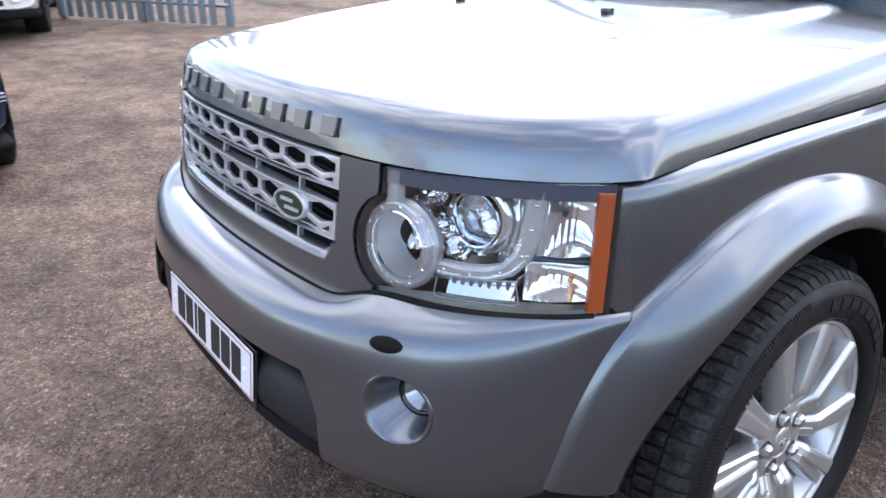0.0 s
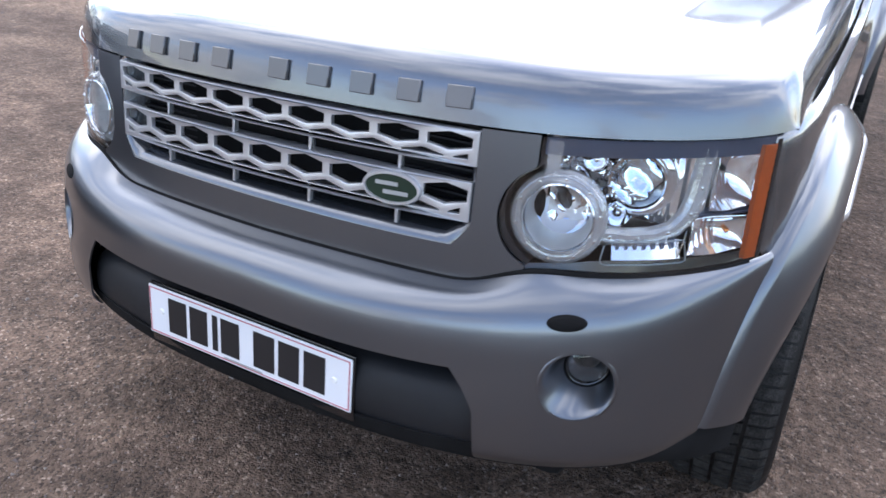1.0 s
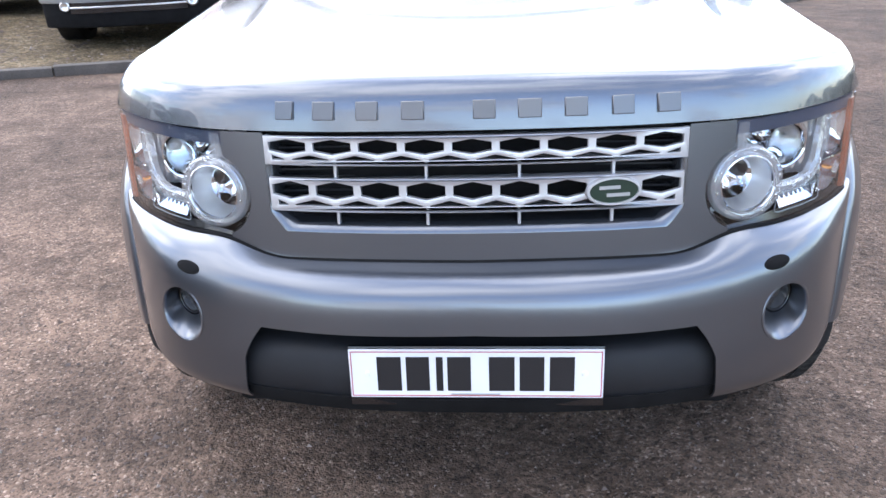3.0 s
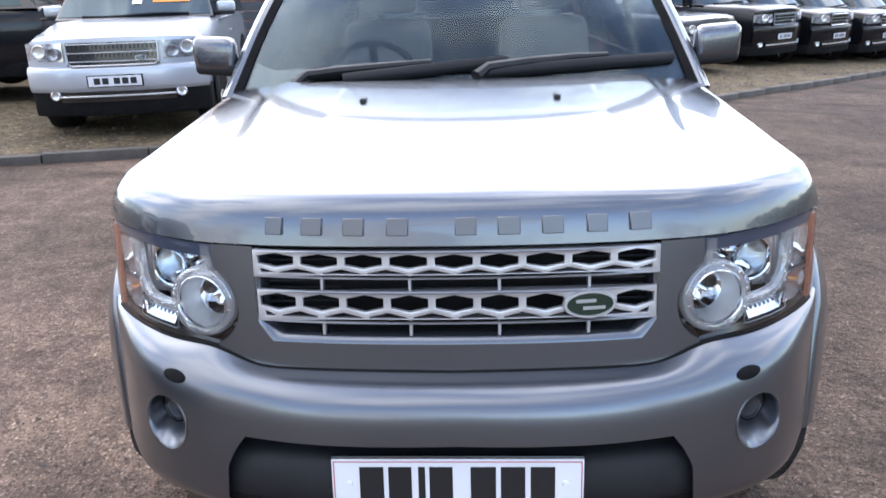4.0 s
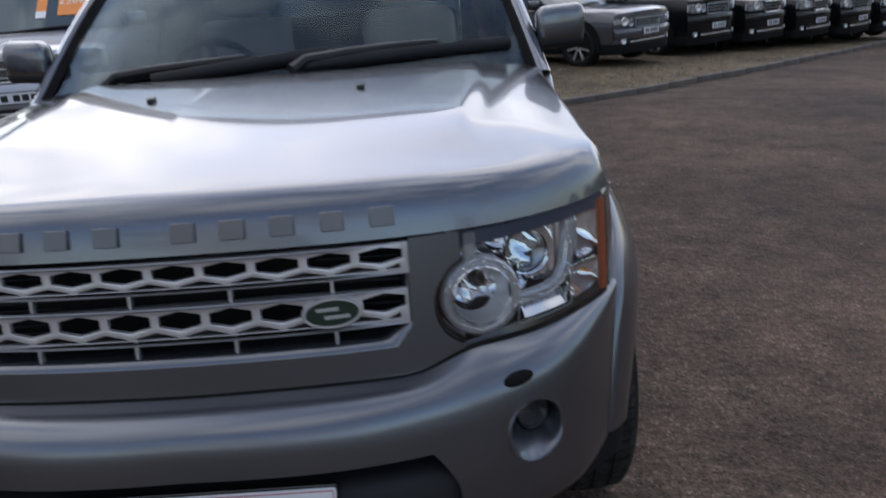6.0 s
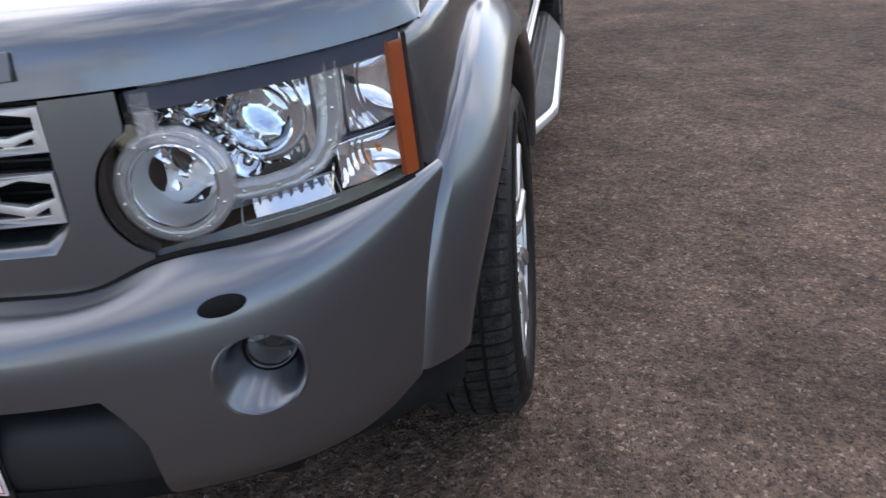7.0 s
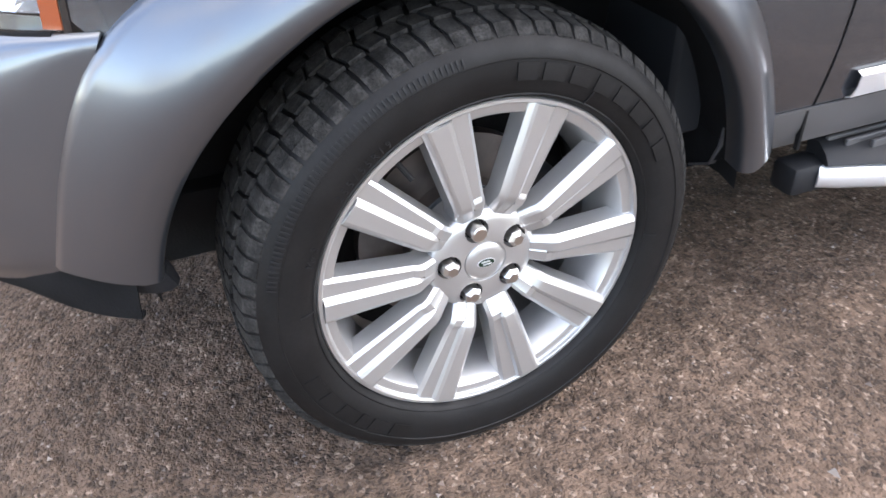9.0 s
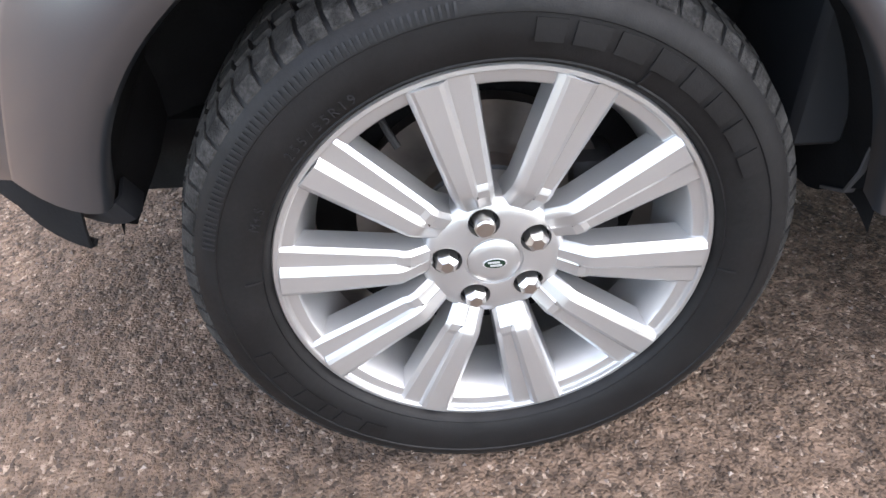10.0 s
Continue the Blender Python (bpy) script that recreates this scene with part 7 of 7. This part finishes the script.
pal = thing("palisade_fence", "grey galvanised steel palisade fence with round-topped pales", "fence")
p0, p1 = Vector((-10.45, 1.65)), Vector((-8.52, 3.30))
pd_ = (p1 - p0).normalized()
pa = math.degrees(math.atan2(pd_.y, pd_.x))
pl_len = (p1 - p0).length
for k in range(int(pl_len / 0.155)):
    q = p0 + pd_ * (0.155 * k)
    z0 = on_ground(q.x, q.y)
    b = part("pale", bend(box(-0.049, 0.049, -0.012, 0.012, 0.03, 2.05, 0.008, 1), lambda a, c, d: (a, c + 0.25 * a * a / 0.049, d)), GALV, pal)
    b.matrix_basis = pose(q.x, q.y, z0, 0, 0, pa)
for zz in (0.28, 1.6):
    a, b_ = p0, p0 + pd_ * pl_len
    part("rail", tube([(q.x, q.y + 0.03, on_ground(q.x, q.y) + zz) for q in (a, (a + b_) / 2, b_)], 0.03, 4), GALV, pal)
for q in (p0, (p0 + p1) / 2, p1):
    b = part("post", box(-0.05, 0.05, 0.03, 0.12, 0, 2.1, 0.004, 1), GALV, pal)
    b.matrix_basis = pose(q.x, q.y, on_ground(q.x, q.y), 0, 0, pa)

# ---- brick building ----
B_C, B_L, B_R = Vector((-3.85, 13.45)), Vector((-10.4, 22.4)), Vector((20.3, 46.6))
B_BACK = B_L + (B_R - B_C) * 0.35
EAVE, SILL, HEAD = 4.06, 2.76, 3.94
bld = thing("brick_building", "two-storey red brick building with white windows and a brown tiled roof", "building")


def wall_bm(a, b, holes, z0, z1, thick=0.28):
    """A wall from a to b with window holes (along, along, low, high), with UVs in metres."""
    d = (b - a).normalized()
    n_ = Vector((-d.y, d.x))
    ln = (b - a).length
    us = sorted({0.0, ln, *(h[0] for h in holes), *(h[1] for h in holes)})
    vs = sorted({z0, z1, *(h[2] for h in holes), *(h[3] for h in holes)})
    bm = bmesh.new()
    inside = lambda u, v: any(h[0] < u < h[1] and h[2] < v < h[3] for h in holes)
    cells = {(i, j) for i in range(len(us) - 1) for j in range(len(vs) - 1) if not inside((us[i] + us[i + 1]) / 2, (vs[j] + vs[j + 1]) / 2)}
    vert = {}
    def V(i, j, o):
        if (i, j, o) not in vert:
            q = a + d * us[i] + n_ * (thick if o else 0)
            vert[i, j, o] = bm.verts.new((q.x, q.y, vs[j]))
        return vert[i, j, o]
    for i, j in cells:
        bm.faces.new((V(i, j, 0), V(i + 1, j, 0), V(i + 1, j + 1, 0), V(i, j + 1, 0)))
        bm.faces.new((V(i, j, 1), V(i, j + 1, 1), V(i + 1, j + 1, 1), V(i + 1, j, 1)))
        for (di, dj), (e0, e1) in (((-1, 0), ((0, 0), (0, 1))), ((1, 0), ((1, 0), (1, 1))), ((0, -1), ((0, 0), (1, 0))), ((0, 1), ((0, 1), (1, 1)))):
            if (i + di, j + dj) not in cells:
                bm.faces.new((V(i + e0[0], j + e0[1], 0), V(i + e1[0], j + e1[1], 0), V(i + e1[0], j + e1[1], 1), V(i + e0[0], j + e0[1], 1)))
    bmesh.ops.recalc_face_normals(bm, faces=bm.faces[:])
    uv = bm.loops.layers.uv.new("UVMap")
    for f in bm.faces:
        for lp in f.loops:
            q = Vector((lp.vert.co.x, lp.vert.co.y)) - a
            lp[uv].uv = (q.dot(d) + q.dot(n_), lp.vert.co.z)
    return bm


def window_at(a, d, n_, u0, u1, z0, z1, curtain):
    """A white two-light window set in the wall's opening, with its sill."""
    m = Matrix(((d.x, -n_.x, 0, a.x), (d.y, -n_.y, 0, a.y), (0, 0, 1, 0), (0, 0, 0, 1)))
    w = part("window", box(u0 + .05, u1 - .05, -0.13, -0.12, z0 + .05, z1 - .05, m=m), PAPER if curtain else FARGLASS, bld, "white framed window with two lights")
    mid = (u0 + u1) / 2
    for x0, x1, za, zb_ in ((u0, u0 + .06, z0, z1), (u1 - .06, u1, z0, z1), (mid - .04, mid + .04, z0, z1), (u0, u1, z0, z0 + .06), (u0, u1, z1 - .06, z1)):
        part("frame", box(x0, x1, -0.12, -0.055, za, zb_, m=m), UPVC, w)
    for x0, x1 in ((u0 + .06, mid - .04), (mid + .04, u1 - .06)):
        part("pane", box(x0, x1, -0.10, -0.094, z0 + .06, z1 - .06, m=m), FARGLASS if not curtain else GLASS, w)
    part("sill", box(u0 - .08, u1 + .08, -0.06, 0.05, z0 - .07, z0, m=m), UPVC, w)


for nm, a, b, wins in (("left", B_L, B_C, None), ("right", B_C, B_R, None)):
    d, ln = (b - a).normalized(), (b - a).length
    n_ = Vector((-d.y, d.x))
    if nm == "left":
        us = [(3.55 + 1.55 * k, 4.55 + 1.55 * k) for k in range(5)]
    else:
        us = [(0.62, 1.66), (2.0, 3.04), (3.6, 4.64)] + [(5.6 + 1.95 * k, 6.64 + 1.95 * k) for k in range(4)] + [(ln + c - h_, ln + c + h_) for c, h_ in ((-22.2, 0.70), (-19.0, 0.78), (-15.85, 0.90), (-11.6, 1.0), (-8.0, 1.0), (-3.6, 1.0))]
        us = [u for u in us if u[1] < ln - 0.4]
    holes = [(u0, u1, SILL, HEAD) for u0, u1 in us]
    part("wall", wall_bm(a, b, holes, -3.2, EAVE + 0.05), BRICK, bld, "red brick wall", smooth=0, recalc=False)
    for k, (u0, u1) in enumerate(us):
        window_at(a, d, n_, u0, u1, SILL, HEAD, curtain=(nm == "right" and k > len(us) - 4) or (nm == "left" and k in (3, 4)))
    m = Matrix(((d.x, -n_.x, 0, a.x), (d.y, -n_.y, 0, a.y), (0, 0, 1, 0), (0, 0, 0, 1)))
    part("fascia", box(-0.45, ln + 0.45, 0.33, 0.36, EAVE, EAVE + 0.22, m=m), FASCIA, bld, "white fascia board")
    part("soffit", box(-0.4, ln + 0.4, -0.02, 0.33, EAVE, EAVE + 0.02, m=m), FASCIA, bld)
    part("gutter", tube([tuple(m @ Vector((u, 0.41, EAVE + 0.17))) for u in (-0.45, ln / 2, ln + 0.45)], 0.055, 8), PLASTIC if nm == "left" else FASCIA, bld)
    if nm == "right":
        for u in (ln - 8.6, 5.2):
            part("downpipe", tube([tuple(m @ Vector((u, yy, zz))) for yy, zz in ((0.40, EAVE + 0.12), (0.12, EAVE - 0.35), (0.08, EAVE - 0.6), (0.08, -2.0))], 0.045, 8), FASCIA, bld, "white downpipe")
for a, b in ((B_L, B_BACK), (B_BACK, B_R)):
    part("wall", wall_bm(b, a, [], -3.2, EAVE + 0.05), BRICK, bld, smooth=0, recalc=False)
rb = bmesh.new()
cen = [(B_C * .5 + B_L * .5) * .75 + (B_R * .5 + B_BACK * .5) * .25, (B_R * .5 + B_BACK * .5) * .80 + (B_C * .5 + B_L * .5) * .20]
out_ = lambda q: q + (q - (B_C + B_L + B_R + B_BACK) / 4).normalized() * 0.5
cv = [rb.verts.new((*out_(q), EAVE + 0.2)) for q in (B_C, B_R, B_BACK, B_L)]
rv = [rb.verts.new((*q, EAVE + 3.2)) for q in cen]
rb.faces.new((cv[0], cv[1], rv[1], rv[0])), rb.faces.new((cv[1], cv[2], rv[1])), rb.faces.new((cv[2], cv[3], rv[0], rv[1])), rb.faces.new((cv[3], cv[0], rv[0])), rb.faces.new(cv[::-1])
part("roof", rb, ROOFTILE, bld, "brown tiled hipped roof", smooth=0)
# a second roof at the far left
bl2 = thing("brick_house", "red brick house with a tiled roof, beyond the fence", "building")
part("wall", wall_bm(Vector((-24, 21)), Vector((-14.6, 19.5)), [], -1, 4.0, 4.0), BRICK, bl2, smooth=0, recalc=False)
part("roof", bend(box(-5.2, 5.2, -0.6, 4.6, 0, 0.25), lambda a, b, c: (-19.2 + a, 20.2 - 0.16 * a + b, 4.0 + c + 0.5 * min(b + 0.6, 4.6 - b))), ROOFTILE, bl2, "brown tiled roof", smooth=0)


# ---- hedges, ivy, trees ----
def foliage(name, label, boxes, leaf, seed, mat, category="hedge"):
    """Clumps of small bent leaves inside rough volumes; boxes: (start, end, depth, low, high, count)."""
    rnd = np.random.RandomState(seed)
    vs, fs = [], []
    for (ax, ay), (bx, by), depth, lo, hi, count in boxes:
        u = rnd.rand(count)
        bumpy = np.array([noise.noise((t * math.hypot(bx - ax, by - ay) * 0.35, seed, 0.5)) + 0.5 * noise.noise((t * math.hypot(bx - ax, by - ay) * 1.3, seed, 1.5)) for t in u])
        h = lo + (hi - lo) * (1 - rnd.rand(count) ** 1.6 * 1.0) * (1 + 0.22 * bumpy)
        n = np.array([-(by - ay), bx - ax]) / math.hypot(bx - ax, by - ay)
        w = (rnd.rand(count) - 0.5) * depth * (1 + 0.4 * bumpy)
        c = np.stack([ax + (bx - ax) * u + n[0] * w, ay + (by - ay) * u + n[1] * w, h], -1)
        for q in c:
            s = leaf * rnd.uniform(0.6, 1.5)
            e = rnd.normal(size=(2, 3))
            e /= np.linalg.norm(e, axis=1, keepdims=True)
            k = len(vs)
            vs += [q - e[0] * s, q + e[1] * s * .55, q + e[0] * s, q - e[1] * s * .55 + np.array((0, 0, s * .2))]
            fs.append((k, k + 1, k + 2, k + 3))
    me = bpy.data.meshes.new(name)
    me.from_pydata([tuple(v) for v in vs], [], fs)
    me.materials.append(mat)
    return tagged(new(name, me), label, category, kind="stuff")


foliage("hedge", "dense dark green hedge in front of the brick building", [((-0.5, 14.8), (8, 25.5), 1.4, -0.6, 1.6, 20000), ((8, 25.5), (21, 46), 2.4, -1.6, 1.6, 22000)], 0.06, 21, LEAF)
foliage("hedge_far", "far olive hedge line along the horizon", [((21, 47), (60, 66), 4, -3.2, 1.0, 30000), ((60, 66), (130, 70), 6, -4, 1.1, 9000)], 0.16, 22, LEAF)
foliage("ivy", "russet ivy growing over the board fence", [((-4.4, 13.3), (-0.8, 14.6), 0.5, 1.72, 2.15, 2600), ((-0.8, 14.5), (3.0, 17.5), 0.8, 0.2, 2.1, 4000)], 0.05, 23, RUST)
foliage("shrub", "thin brown shrub against the brick wall", [((4.5, 20.5), (7.5, 24.5), 1.0, 0.5, 3.9, 6500)], 0.045, 24, RUST, "shrub")
# added out of view, to close the horizon that the paint reflects
foliage("unseen_hedge", "unseen low hedge added to close the open side of the yard", [((-40, -26), (30, -30), 3, -1.2, 1.2, 3500), ((28, -28), (40, 30), 3, -3.2, 1.6, 9000)], 0.36, 25, LEAF)


def tree(x, y, h, seed, spread):
    """A bare-limbed young tree with sparse leaves."""
    rnd = random.Random(seed)
    t = thing("tree", "thin bare tree with a few leaves on the horizon", "tree", at=pose(x, y, on_ground(x, y)))
    limbs, tips = [], []

    def grow(p, d, ln, r, level):
        q = p + d * ln
        limbs.append(tube([p, (p + q) / 2 + Vector((rnd.uniform(-1, 1), rnd.uniform(-1, 1), 0)) * ln * .05, q], [r, r * .8, r * .6], 5))
        if level == 0:
            tips.append(q)
            return
        for _ in range(3 if level > 1 else 4):
            nd = (d + Vector((rnd.uniform(-1, 1), rnd.uniform(-1, 1), rnd.uniform(-.2, .5))) * spread).normalized()
            grow(p + d * ln * rnd.uniform(.6, 1), nd, ln * rnd.uniform(.5, .75), r * .55, level - 1)
    grow(Vector((0, 0, 0)), Vector((0, 0, 1)), h * .42, h * .018, 4)
    part("trunk", merge(*limbs), BARK, t)
    vs, fs = [], []
    for q in tips:
        for _ in range(3):
            c, s = q + Vector([rnd.uniform(-.25, .25) for _ in range(3)]), rnd.uniform(.05, .12)
            e, g = Vector([rnd.gauss(0, 1) for _ in range(3)]).normalized() * s, Vector([rnd.gauss(0, 1) for _ in range(3)]).normalized() * s
            k = len(vs)
            vs += [c - e, c + g, c + e, c - g]
            fs.append((k, k + 1, k + 2, k + 3))
    me = bpy.data.meshes.new("crown")
    me.from_pydata([tuple(v) for v in vs], [], fs)
    me.materials.append(LEAF)
    cr = new("crown", me)
    cr.parent = t
    return t


tree(36, 60, 6.5, 3, 0.75)
tree(33.5, 62, 4.5, 4, 0.8)
stones(9000, (-6, 9, 5.5, 18), 0.014, CHIPS, "verge_gravel", "loose gravel on the verge", 8, lift=lambda x, y: np.where(y > np.interp(x, KX(np.linspace(0, 9, 200)), KY(np.linspace(0, 9, 200))) + 0.25, ground_far(x, y) + VERGE_UP, ground_far(x, y) - 0.05))
